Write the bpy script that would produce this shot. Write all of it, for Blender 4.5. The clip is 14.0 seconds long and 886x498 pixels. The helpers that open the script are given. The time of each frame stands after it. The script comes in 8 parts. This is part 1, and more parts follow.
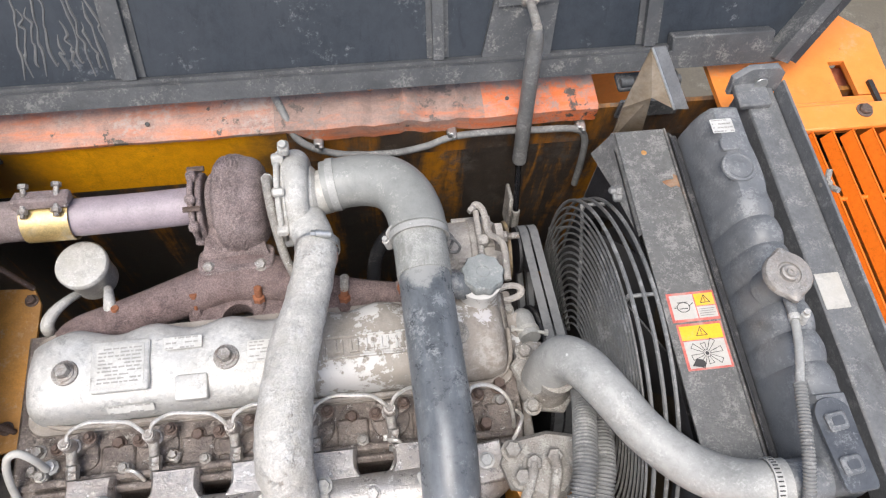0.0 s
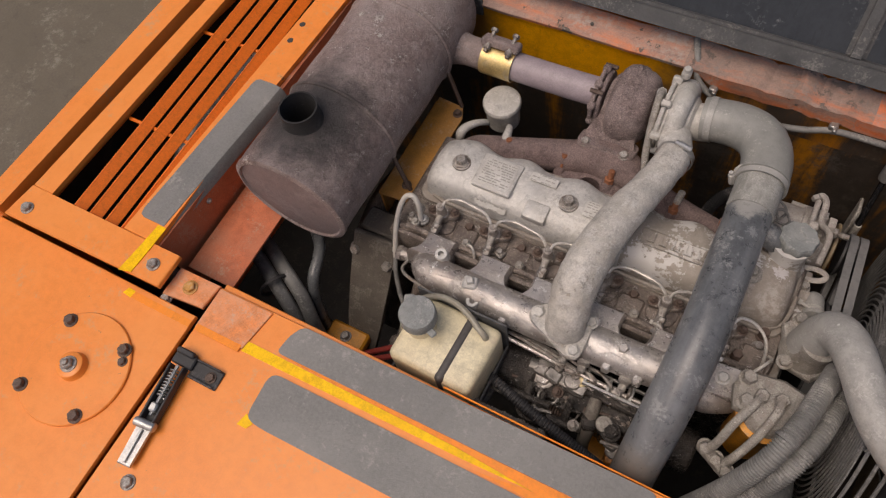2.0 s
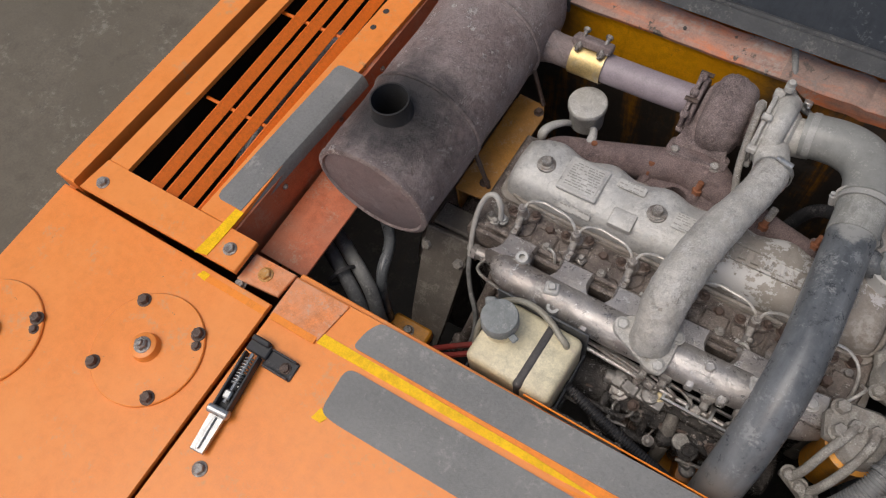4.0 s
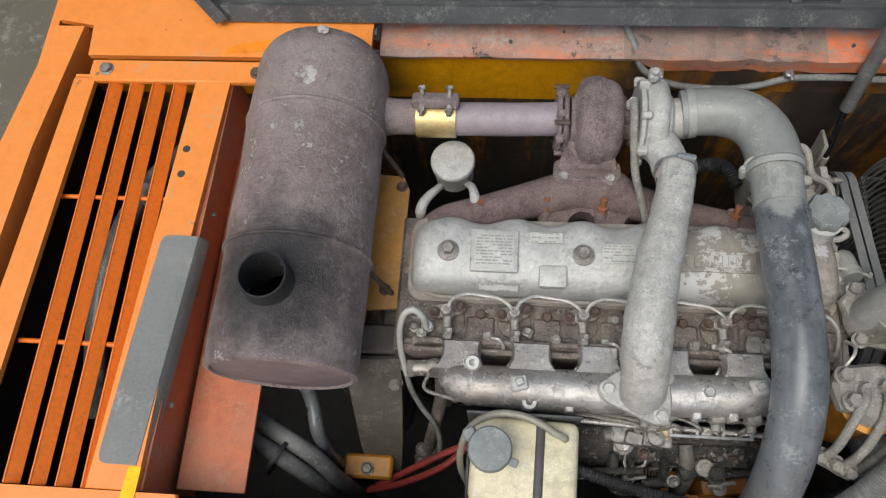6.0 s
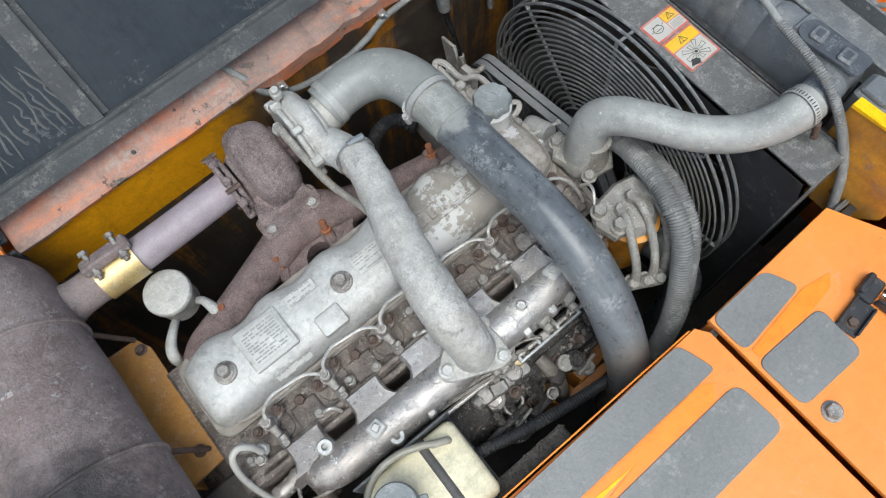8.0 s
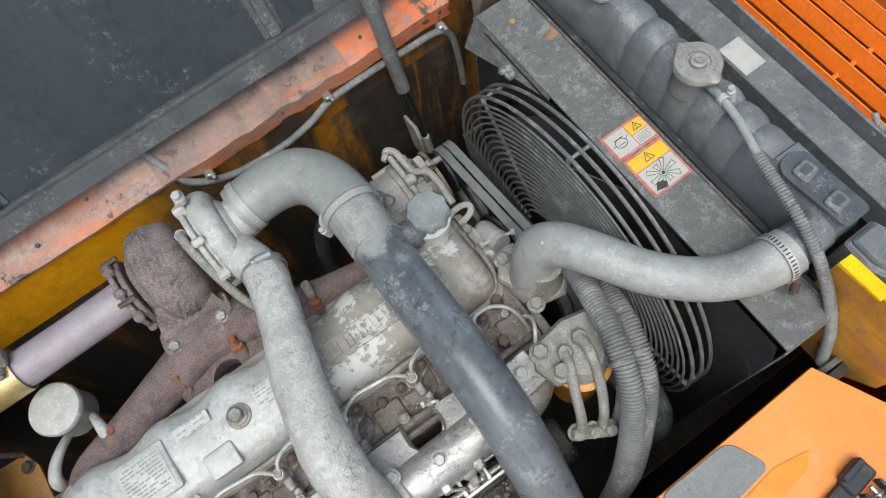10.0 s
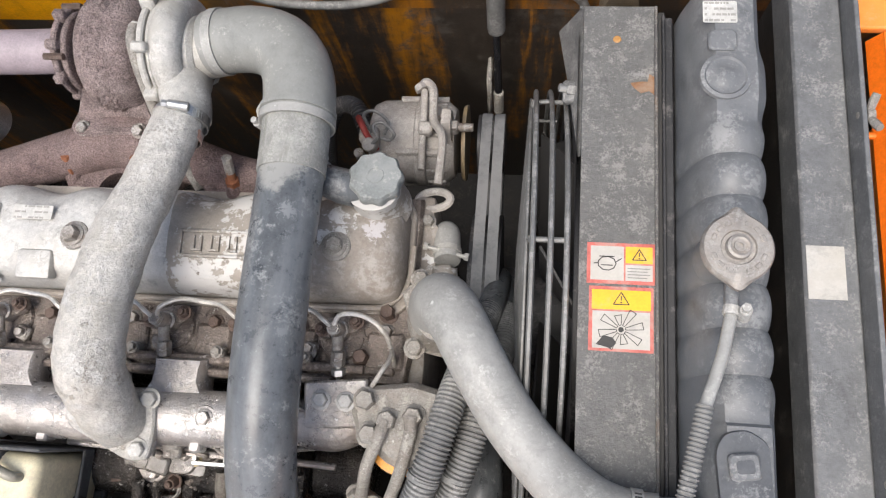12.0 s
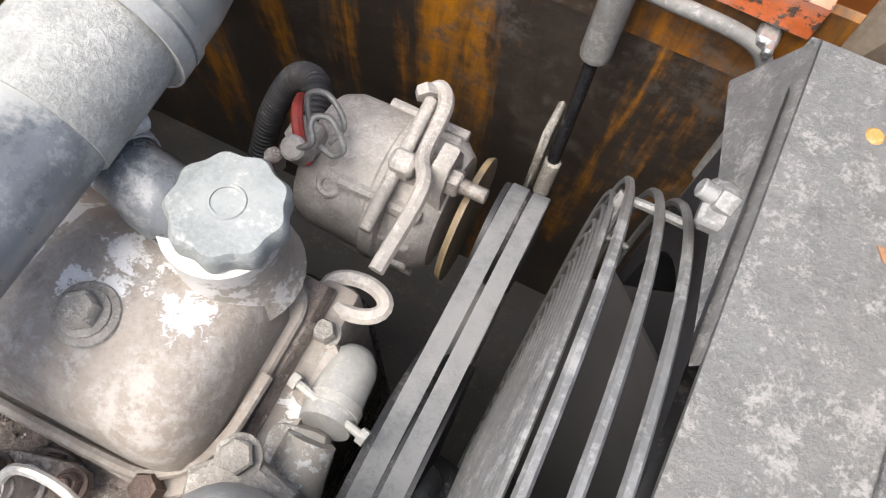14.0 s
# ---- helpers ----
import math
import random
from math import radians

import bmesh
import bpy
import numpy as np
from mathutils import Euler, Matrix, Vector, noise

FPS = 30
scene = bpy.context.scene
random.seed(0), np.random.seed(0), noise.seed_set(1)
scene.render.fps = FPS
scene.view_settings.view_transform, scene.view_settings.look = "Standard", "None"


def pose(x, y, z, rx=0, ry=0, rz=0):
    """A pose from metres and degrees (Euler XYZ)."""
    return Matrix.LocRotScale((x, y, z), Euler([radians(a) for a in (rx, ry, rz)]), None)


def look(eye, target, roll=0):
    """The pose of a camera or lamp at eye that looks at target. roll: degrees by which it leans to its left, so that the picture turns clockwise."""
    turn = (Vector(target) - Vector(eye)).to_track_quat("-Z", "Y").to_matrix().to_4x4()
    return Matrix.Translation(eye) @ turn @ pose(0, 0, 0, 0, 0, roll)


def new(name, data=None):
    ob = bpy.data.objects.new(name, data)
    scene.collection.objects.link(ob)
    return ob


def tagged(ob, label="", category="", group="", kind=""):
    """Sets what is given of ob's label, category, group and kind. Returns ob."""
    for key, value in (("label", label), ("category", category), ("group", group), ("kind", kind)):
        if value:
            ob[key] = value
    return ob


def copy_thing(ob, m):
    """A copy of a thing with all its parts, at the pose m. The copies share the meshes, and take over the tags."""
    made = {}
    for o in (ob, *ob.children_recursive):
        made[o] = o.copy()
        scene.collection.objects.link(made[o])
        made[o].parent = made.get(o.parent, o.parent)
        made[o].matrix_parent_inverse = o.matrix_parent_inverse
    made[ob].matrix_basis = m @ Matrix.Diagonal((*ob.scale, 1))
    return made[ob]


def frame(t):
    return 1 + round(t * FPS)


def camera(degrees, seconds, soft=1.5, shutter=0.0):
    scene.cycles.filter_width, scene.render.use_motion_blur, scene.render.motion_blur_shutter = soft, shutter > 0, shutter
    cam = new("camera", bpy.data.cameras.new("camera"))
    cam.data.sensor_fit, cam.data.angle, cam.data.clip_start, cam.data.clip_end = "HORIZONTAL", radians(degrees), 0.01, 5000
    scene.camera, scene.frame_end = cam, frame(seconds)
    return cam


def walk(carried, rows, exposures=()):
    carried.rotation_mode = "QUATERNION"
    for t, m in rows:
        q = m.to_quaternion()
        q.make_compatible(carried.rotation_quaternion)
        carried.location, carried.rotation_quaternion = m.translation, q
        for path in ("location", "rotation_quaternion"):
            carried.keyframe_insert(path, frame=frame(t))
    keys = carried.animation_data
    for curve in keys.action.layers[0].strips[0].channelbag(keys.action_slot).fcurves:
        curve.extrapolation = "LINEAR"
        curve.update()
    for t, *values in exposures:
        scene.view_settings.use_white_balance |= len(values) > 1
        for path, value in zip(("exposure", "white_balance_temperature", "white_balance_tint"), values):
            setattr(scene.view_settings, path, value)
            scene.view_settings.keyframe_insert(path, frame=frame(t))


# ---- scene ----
cam = camera(62.3, 14.0, 1.2)
PATH = [
    (0, (0.239, -0.388, 3.108), (0.432, 0.482, 1.318), 6.0),
    (0.5, (0.137, -0.485, 3.196), (0.269, 0.368, 1.392), 7.1),
    (1, (0.122, -0.527, 3.236), (0.141, 0.302, 1.416), 4.5),
    (1.5, (0.287, -0.609, 3.272), (-0.205, 0.083, 1.461), -16.9),
    (2, (0.26, -0.704, 3.28), (-0.35, -0.001, 1.51), -14.4),
    (2.5, (0.238, -0.737, 3.286), (-0.411, -0.017, 1.537), -12.3),
    (2.7, (0.237, -0.739, 3.292), (-0.447, -0.038, 1.549), -12.8),
    (4.8, (0.016, -0.723, 3.256), (-0.466, -0.055, 1.434), -8.5),
    (5, (-0.008, -0.704, 3.249), (-0.427, 0.0, 1.425), -7.2),
    (5.5, (-0.056, -0.565, 3.247), (-0.403, 0.134, 1.406), -10.9),
    (6, (-0.135, -0.471, 3.229), (-0.31, 0.244, 1.369), -10.7),
    (6.5, (-0.236, -0.482, 3.215), (-0.138, 0.249, 1.355), -7.6),
    (7, (-0.176, -0.473, 3.222), (0.109, 0.194, 1.359), -4.7),
    (7.5, (-0.07, -0.441, 3.206), (0.26, 0.159, 1.327), -8.4),
    (7.7, (-0.064, -0.437, 3.197), (0.299, 0.143, 1.317), -8.2),
    (9.8, (0.19, -0.387, 3.109), (0.494, 0.258, 1.24), -13.4),
    (10, (0.248, -0.362, 3.086), (0.51, 0.311, 1.221), -15.2),
    (10.5, (0.385, -0.338, 3.055), (0.555, 0.345, 1.183), -13.9),
    (11, (0.536, -0.378, 3.037), (0.516, 0.303, 1.157), -16.3),
    (11.5, (0.581, -0.306, 2.975), (0.437, 0.275, 1.067), -20.0),
    (12, (0.602, -0.227, 2.906), (0.39, 0.261, 0.978), -20.3),
    (12.5, (0.606, -0.173, 2.796), (0.31, 0.296, 0.874), -17.5),
    (13, (0.584, -0.106, 2.63), (0.297, 0.352, 0.704), -12.6),
    (13.5, (0.592, -0.053, 2.503), (0.323, 0.498, 0.599), -3.8),
    (14, (0.581, -0.012, 2.415), (0.336, 0.623, 0.535), 5.5),
]
walk(cam, [(t, look(eye, target, roll)) for t, eye, target, roll in PATH],
     [(0, 0.7, 6300, 10), (0.5, 0.98, 6400, 10), (1.0, 1.03, 6500, 10), (1.5, 0.38, 6600, 8), (2.0, -0.38, 7300, 18), (5.0, -0.30, 6350, 8), (6.0, -0.05, 6350, 4), (6.5, 0.14, 5850, 0), (7.5, 0.3, 5900, 2), (9.8, 0.28, 6000, 2), (10.5, 0.42, 6100, -1), (11.0, 0.52, 6100, 2), (11.5, 0.6, 6450, 8), (12.0, 0.62, 6500, 10), (12.5, 0.72, 6500, 10), (13.0, 0.82, 6500, 10), (13.5, 1.26, 6500, 10), (14.0, 1.42, 6500, 10)])

# ---- light: bright overcast sky ---------------------------------------------
world = bpy.data.worlds.new("sky")
world.use_nodes = True
scene.world = world
sky = world.node_tree.nodes.new("ShaderNodeTexSky")
sky.sky_type, sky.sun_disc = "NISHITA", False
sky.sun_elevation, sky.sun_rotation = radians(58), radians(200)
sky.air_density, sky.dust_density, sky.ozone_density = 1.0, 4.0, 1.0
back = world.node_tree.nodes["Background"]
world.node_tree.links.new(sky.outputs["Color"], back.inputs["Color"])
back.inputs["Strength"].default_value = 0.135
lamp = bpy.data.lights.new("sun", "SUN")
lamp.energy, lamp.angle, lamp.color = 2.15, radians(40), (1.0, 0.96, 0.90)
sun = new("sun", lamp)
sun.matrix_world = look((-0.6, -0.7, 5.0), (0, 0, 2.0))

# ---- tools -----------------------------------------------------------------
V = Vector
TOP = 2.0          # level of the orange deck plates


def thing(name, base, label, category, group="", kind=""):
    ob = new(name)
    ob.empty_display_size = 0.05
    ob.location = base
    return tagged(ob, label, category, group, kind)


def finish(me, bm, material, smooth=38):
    bmesh.ops.recalc_face_normals(bm, faces=bm.faces[:])
    bm.to_mesh(me)
    bm.free()
    for m in (material if isinstance(material, (list, tuple)) else [material]):
        me.materials.append(m)
    if smooth:
        me.polygons.foreach_set("use_smooth", [True] * len(me.polygons))
        me.set_sharp_from_angle(angle=radians(smooth))
    return me


def part(name, bm, material, parent=None, label="", smooth=38):
    """One mesh object in world coordinates under a thing or a part."""
    ob = new(name, finish(bpy.data.meshes.new(name), bm, material, smooth))
    if parent is not None:
        ob.parent = parent
        if parent.parent is None and parent.type == "EMPTY":
            ob.matrix_parent_inverse = Matrix.Translation(-parent.location)
    return tagged(ob, label)


def solo(name, bm, material, label, category, group="", kind="", smooth=38):
    return tagged(part(name, bm, material, None, "", smooth), label, category, group, kind)


def frame_of(axis):
    z = V(axis).normalized()
    x = z.orthogonal().normalized()
    return x, z.cross(x), z


def ring_mesh(bm, rings, closed_u=True, cap=True, loop=False):
    """Skin a list of rings (lists of points of one length)."""
    vs = [[bm.verts.new(p) for p in r] for r in rings]
    n = len(vs[0])
    pairs = list(zip(vs, vs[1:])) + ([(vs[-1], vs[0])] if loop else [])
    for a, b in pairs:
        for i in range(n if closed_u else n - 1):
            j = (i + 1) % n
            bm.faces.new((a[i], a[j], b[j], b[i]))
    if cap and not loop and closed_u:
        bm.faces.new(vs[0][::-1])
        bm.faces.new(vs[-1])
    return bm


def lathe(bm, p, axis, profile, n=24, cap=True, start=None):
    """Turn (distance along axis, radius) pairs about the axis through p."""
    x, y, z = frame_of(axis)
    if start is not None:
        x = V(start).normalized()
        y = z.cross(x)
    p = V(p)
    rings = [[p + z * d + (x * math.cos(2 * math.pi * i / n) + y * math.sin(2 * math.pi * i / n)) * max(r, 1e-4)
              for i in range(n)] for d, r in profile]
    return ring_mesh(bm, rings, cap=cap)


def rod(bm, a, b, r, n=12, bevel=0.0, r2=None):
    a, b = V(a), V(b)
    h = (b - a).length
    r2 = r if r2 is None else r2
    prof = [(0, r - bevel), (bevel, r), (h - bevel, r2), (h, r2 - bevel)] if bevel else [(0, r), (h, r2)]
    return lathe(bm, a, b - a, prof, n)


def box(bm, c, size, rot=None, bevel=0.003, seg=1):
    made = bmesh.ops.create_cube(bm, size=1.0)["verts"]
    m = Matrix.Translation(c) @ (rot if rot is not None else Matrix()) @ Matrix.Diagonal((*size, 1))
    bmesh.ops.transform(bm, matrix=m, verts=made)
    if bevel:
        edges = list({e for v in made for e in v.link_edges})
        bmesh.ops.bevel(bm, geom=edges, offset=min(bevel, min(size) * 0.45), segments=seg, affect="EDGES", profile=0.5)
    return bm


def span(bm, a, b, bevel=0.003, seg=1):
    """A box between two corners."""
    a, b = V(a), V(b)
    return box(bm, (a + b) / 2, [abs(b[i] - a[i]) for i in range(3)], None, bevel, seg)


def prism(bm, poly, o, u, v, depth, bevel=0.0):
    """Extrude a flat outline (pairs along u and v from o) by depth along u x v."""
    o, u, v = V(o), V(u).normalized(), V(v).normalized()
    n = u.cross(v).normalized()
    pts = [o + u * a + v * b for a, b in poly]
    if bevel:
        cx = sum(a for a, b in poly) / len(poly)
        cy = sum(b for a, b in poly) / len(poly)
        size = max(max(abs(a - cx) for a, b in poly), max(abs(b - cy) for a, b in poly))
        k = 1 - bevel / max(size, 1e-6)
        inner = [o + u * (cx + (a - cx) * k) + v * (cy + (b - cy) * k) for a, b in poly]
        return ring_mesh(bm, [pts, [p + n * (depth - bevel) for p in pts], [p + n * depth for p in inner]])
    return ring_mesh(bm, [pts, [p + n * depth for p in pts]])


def soften(poly, r=0.01, n=4):
    """Round the corners of an outline."""
    out, m = [], len(poly)
    for i in range(m):
        p, a, b = (Vector(poly[k % m]) for k in (i, i - 1, i + 1))
        d0, d1 = min(r, (a - p).length * 0.45), min(r, (b - p).length * 0.45)
        s, e = p + (a - p).normalized() * d0, p + (b - p).normalized() * d1
        for k in range(n + 1):
            t = k / n
            q = s * (1 - t) ** 2 + p * 2 * t * (1 - t) + e * t * t
            out.append((q.x, q.y))
    return out


def rounded(w, h, r, n=4):
    out = []
    for cx, cy, a0 in ((w / 2 - r, h / 2 - r, 0), (-w / 2 + r, h / 2 - r, 90), (-w / 2 + r, -h / 2 + r, 180), (w / 2 - r, -h / 2 + r, 270)):
        for i in range(n + 1):
            a = radians(a0 + 90 * i / n)
            out.append((cx + r * math.cos(a), cy + r * math.sin(a)))
    return out


def spline(pts, res=8):
    P = [V(p) for p in pts]
    P = [P[0] * 2 - P[1]] + P + [P[-1] * 2 - P[-2]]
    out = []
    for i in range(1, len(P) - 2):
        a, b, c, d = P[i - 1], P[i], P[i + 1], P[i + 2]
        for k in range(res):
            t = k / res
            out.append(0.5 * (2 * b + (c - a) * t + (2 * a - 5 * b + 4 * c - d) * t * t + (3 * b - a - 3 * c + d) * t ** 3))
    out.append(P[-2])
    return out


def tube(bm, pts, r, n=12, res=8, cap=True, smooth_path=True, ribs=0.0, pitch=0.006, wall=0.0):
    """A pipe along a soft line. r: a radius or a list of radii. ribs: depth of corrugations."""
    path = spline(pts, res) if smooth_path else [V(p) for p in pts]
    if ribs:
        fine, left = [path[0]], 0.0
        for a, b in zip(path, path[1:]):
            seg, d = (b - a).length, pitch / 4 - left
            while d < seg:
                fine.append(a.lerp(b, d / seg))
                d += pitch / 4
            left = seg - (d - pitch / 4)
        path = fine
    m = len(path)
    rings, prev = [], None
    for i, p in enumerate(path):
        t = (path[min(i + 1, m - 1)] - path[max(i - 1, 0)]).normalized()
        if prev is None:
            x = t.orthogonal().normalized()
        else:
            x = (prev - t * prev.dot(t)).normalized()
        prev = x
        y = t.cross(x)
        if isinstance(r, (list, tuple)):
            f = i / (m - 1) * (len(r) - 1)
            k = min(int(f), len(r) - 2)
            rr = r[k] + (r[k + 1] - r[k]) * (f - k)
        else:
            rr = r
        if ribs:
            rr += (ribs, ribs, -ribs, -ribs)[i % 4] * 0.5
        rings.append([p + (x * math.cos(2 * math.pi * j / n) + y * math.sin(2 * math.pi * j / n)) * rr for j in range(n)])
    if wall:
        ring_mesh(bm, rings, cap=False)
        inner = [[path[i] + (q - path[i]) * (1 - wall) for q in rg] for i, rg in enumerate(rings)]
        k = 2
        ring_mesh(bm, [rings[0], inner[0], inner[k]], cap=False)
        ring_mesh(bm, [rings[-1], inner[-1], inner[-1 - k]], cap=False)
        return bm
    return ring_mesh(bm, rings, cap=cap)


def hexbolt(bm, p, axis, r=0.010, h=0.008, washer=True, spin=0.3, stud=0.0):
    """A hexagon head on a washer, seated at p."""
    p, z = V(p), V(axis).normalized()
    x, y, _ = frame_of(z)
    x = (x * math.cos(spin) + y * math.sin(spin))
    base = 0.0
    if washer:
        lathe(bm, p, z, [(-0.001, r * 1.45), (r * 0.18, r * 1.45), (r * 0.25, r * 1.35), (r * 0.25, r * 0.9)], 16)
        base = r * 0.25
    lathe(bm, p, z, [(base, r * 1.1), (base + h * 0.8, r * 1.1), (base + h, r * 0.93), (base + h * 0.97, r * 0.6), (base + h * 0.97, 0.0002)], 6, start=x)
    if stud:
        lathe(bm, p, z, [(base + h * 0.9, r * 0.62), (base + h + stud, r * 0.62), (base + h + stud + 0.001, r * 0.5)], 10)
    return bm


def clamp_band(bm, c, axis, r, w=0.012, thick=0.0018, screw=None):
    """A worm-drive hose clamp; screw: the direction of its housing."""
    z = V(axis).normalized()
    lathe(bm, V(c) - z * w / 2, z, [(0, r), (0, r + thick), (w, r + thick), (w, r)], 28, cap=False)
    if screw is not None:
        s = V(screw)
        s = (s - z * s.dot(z)).normalized()
        t = z.cross(s)
        q = V(c) + s * (r + 0.006)
        rod(bm, q - t * 0.014, q + t * 0.012, 0.006, 10, 0.001)
        rod(bm, q + t * 0.012, q + t * 0.019, 0.0045, 6)
        for k in range(9):
            a = -0.9 + k * 0.12
            d = s * math.cos(a) + t * math.sin(a)
            box(bm, V(c) + d * (r + thick), (0.0012, w * 0.6, 0.0016), Matrix((d.cross(z), z, d)).transposed().to_4x4(), 0)
    return bm


B = bmesh.new


# ---- materials -------------------------------------------------------------
def surf(name, base, rough=0.6, metal=0.0, alt=None, alt_amt=0.6, alt_scale=9.0, alt_edge=0.12, dust=None, dust_amt=0.5, dust_scale=22.0,
         settle=0.0, bump=0.15, bump_scale=140.0, grain=0.16, streak=None, spec=0.5, chips_glints=None, fleck_amt=0.62, fleck_scale=60.0, stain=0.35, spot=None, flake=None, grit=None):
    """Base paint with grain, large patches (alt), darker stains, crisp flecks for flaked paint and for painted glints,
    dust that lies thicker on what faces up (settle), and relief.
    spot: stains round places: (place, inner reach, outer reach, colour); flake: ragged crisp patches: (place, reach,
    colour, grain); grit: size and depth of cast grain."""
    m = bpy.data.materials.new(name)
    m.use_nodes = True
    nt = m.node_tree
    N, L = nt.nodes, nt.links
    bsdf = N["Principled BSDF"]
    tc = N.new("ShaderNodeTexCoord")
    vec = tc.outputs["Object"]
    vec2 = vec
    if streak:
        mp = N.new("ShaderNodeMapping")
        mp.inputs["Scale"].default_value = streak
        L.new(vec, mp.inputs["Vector"])
        vec2 = mp.outputs["Vector"]

    def noise_node(scale, detail=6.0, rough_n=0.6, v=None, dist=0.0):
        n = N.new("ShaderNodeTexNoise")
        n.inputs["Scale"].default_value = scale
        n.inputs["Detail"].default_value = detail
        n.inputs["Roughness"].default_value = rough_n
        n.inputs["Distortion"].default_value = dist
        L.new(v if v is not None else vec, n.inputs["Vector"])
        return n.outputs["Fac"]

    def step(sock, lo, hi):
        r = N.new("ShaderNodeMapRange")
        r.interpolation_type = "SMOOTHSTEP"
        r.inputs["From Min"].default_value = lo
        r.inputs["From Max"].default_value = hi
        L.new(sock, r.inputs["Value"])
        return r.outputs["Result"]

    def calc(op, a, b=None):
        n = N.new("ShaderNodeMath")
        n.operation = op
        for i, k in enumerate((a, b)):
            if k is None:
                continue
            if isinstance(k, (int, float)):
                n.inputs[i].default_value = k
            else:
                L.new(k, n.inputs[i])
        return n.outputs[0]

    def blend(fac, a, b):
        n = N.new("ShaderNodeMix")
        n.data_type = "RGBA"
        L.new(fac, n.inputs["Factor"])
        for i, k in ((6, a), (7, b)):
            if isinstance(k, tuple):
                n.inputs[i].default_value = (*k, 1)
            else:
                L.new(k, n.inputs[i])
        return n.outputs[2]

    fine = noise_node(bump_scale * 2.2, 5.0, 0.7)
    mid = noise_node(bump_scale * 0.3, 8.0, 0.72)
    dark = tuple(c * (1 - grain * 1.7) for c in base)
    light = tuple(min(1, c * (1 + grain)) for c in base)
    col = blend(step(calc("ADD", calc("MULTIPLY", mid, 0.6), calc("MULTIPLY", fine, 0.4)), 0.36, 0.64), dark, light)
    rough_s = calc("ADD", calc("MULTIPLY", mid, 0.3), rough - 0.15)
    relief = calc("ADD", calc("MULTIPLY", fine, 0.5), mid)
    if alt is not None:
        f = step(calc("ADD", noise_node(alt_scale, 9.0, 0.66, vec2, 0.4), calc("MULTIPLY", calc("SUBTRACT", mid, 0.5), 0.25)), 1 - alt_amt - alt_edge, 1 - alt_amt + alt_edge)
        col = blend(f, col, tuple(alt))
    if stain:
        f = step(noise_node(bump_scale * 0.16, 10.0, 0.74, vec2, 0.6), 0.53, 0.68)
        col = blend(calc("MULTIPLY", f, stain), col, tuple(c * 0.38 for c in base))
    if chips_glints is not None:
        f = step(calc("ADD", calc("MULTIPLY", noise_node(fleck_scale * 0.3, 4.0, 0.6), 0.55), calc("MULTIPLY", noise_node(fleck_scale * 1.7, 6.0, 0.72), 0.45)), fleck_amt - 0.05, fleck_amt - 0.025)
        col = blend(f, col, tuple(chips_glints))
        relief = calc("ADD", relief, calc("MULTIPLY", f, 0.5))
    if dust is not None:
        f = calc("ADD", noise_node(dust_scale, 9.0, 0.7), calc("MULTIPLY", calc("SUBTRACT", noise_node(dust_scale * 8, 6.0, 0.78), 0.5), 0.55))
        f = step(f, 0.66 - dust_amt * 0.42, 0.82 - dust_amt * 0.36)
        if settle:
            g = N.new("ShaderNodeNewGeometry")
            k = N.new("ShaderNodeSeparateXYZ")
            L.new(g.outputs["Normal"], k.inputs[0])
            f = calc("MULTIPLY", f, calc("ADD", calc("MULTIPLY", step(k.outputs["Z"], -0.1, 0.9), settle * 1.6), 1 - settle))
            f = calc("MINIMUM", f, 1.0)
        col = blend(calc("MULTIPLY", f, 0.85), col, tuple(dust))
        rough_s = calc("ADD", rough_s, calc("MULTIPLY", f, 0.22))
        relief = calc("ADD", relief, calc("MULTIPLY", f, 0.25))
    if grit is not None:
        g = step(noise_node(grit[0], 3.0, 0.65), 0.36, 0.64)
        n = N.new("ShaderNodeMix")
        n.data_type, n.blend_type, n.clamp_result = "RGBA", "MULTIPLY", False
        n.inputs["Factor"].default_value = grit[1]
        L.new(col, n.inputs[6])
        L.new(calc("ADD", calc("MULTIPLY", g, 1.35), 0.28), n.inputs[7])
        col = n.outputs[2]
        relief = calc("ADD", relief, calc("MULTIPLY", g, grit[1]))
        rough_s = calc("ADD", rough_s, calc("MULTIPLY", calc("SUBTRACT", 0.5, g), 0.3 * grit[1]))
    for place, near, far, tint in (() if spot is None else spot):
        d = N.new("ShaderNodeVectorMath")
        d.operation = "DISTANCE"
        L.new(vec, d.inputs[0])
        d.inputs[1].default_value = place
        f = step(calc("ADD", d.outputs["Value"], calc("MULTIPLY", calc("SUBTRACT", noise_node(18, 8.0, 0.7), 0.5), 0.16)), far, near)
        col = blend(calc("MULTIPLY", f, 0.93), col, tuple(tint))
    for place, reach, tint, size in (() if flake is None else flake):
        d = N.new("ShaderNodeVectorMath")
        d.operation = "DISTANCE"
        L.new(vec, d.inputs[0])
        d.inputs[1].default_value = place
        f = step(calc("ADD", d.outputs["Value"], calc("MULTIPLY", calc("SUBTRACT", noise_node(size, 9.0, 0.72, None, 0.8), 0.5), reach * 5.0)), reach + 0.0012, reach - 0.0012)
        col = blend(calc("MULTIPLY", f, 0.95), col, tuple(tint))
        relief = calc("ADD", relief, calc("MULTIPLY", f, 0.4))
    L.new(col, bsdf.inputs["Base Color"])
    L.new(rough_s, bsdf.inputs["Roughness"])
    bsdf.inputs["Metallic"].default_value = metal
    bsdf.inputs["Specular IOR Level"].default_value = spec
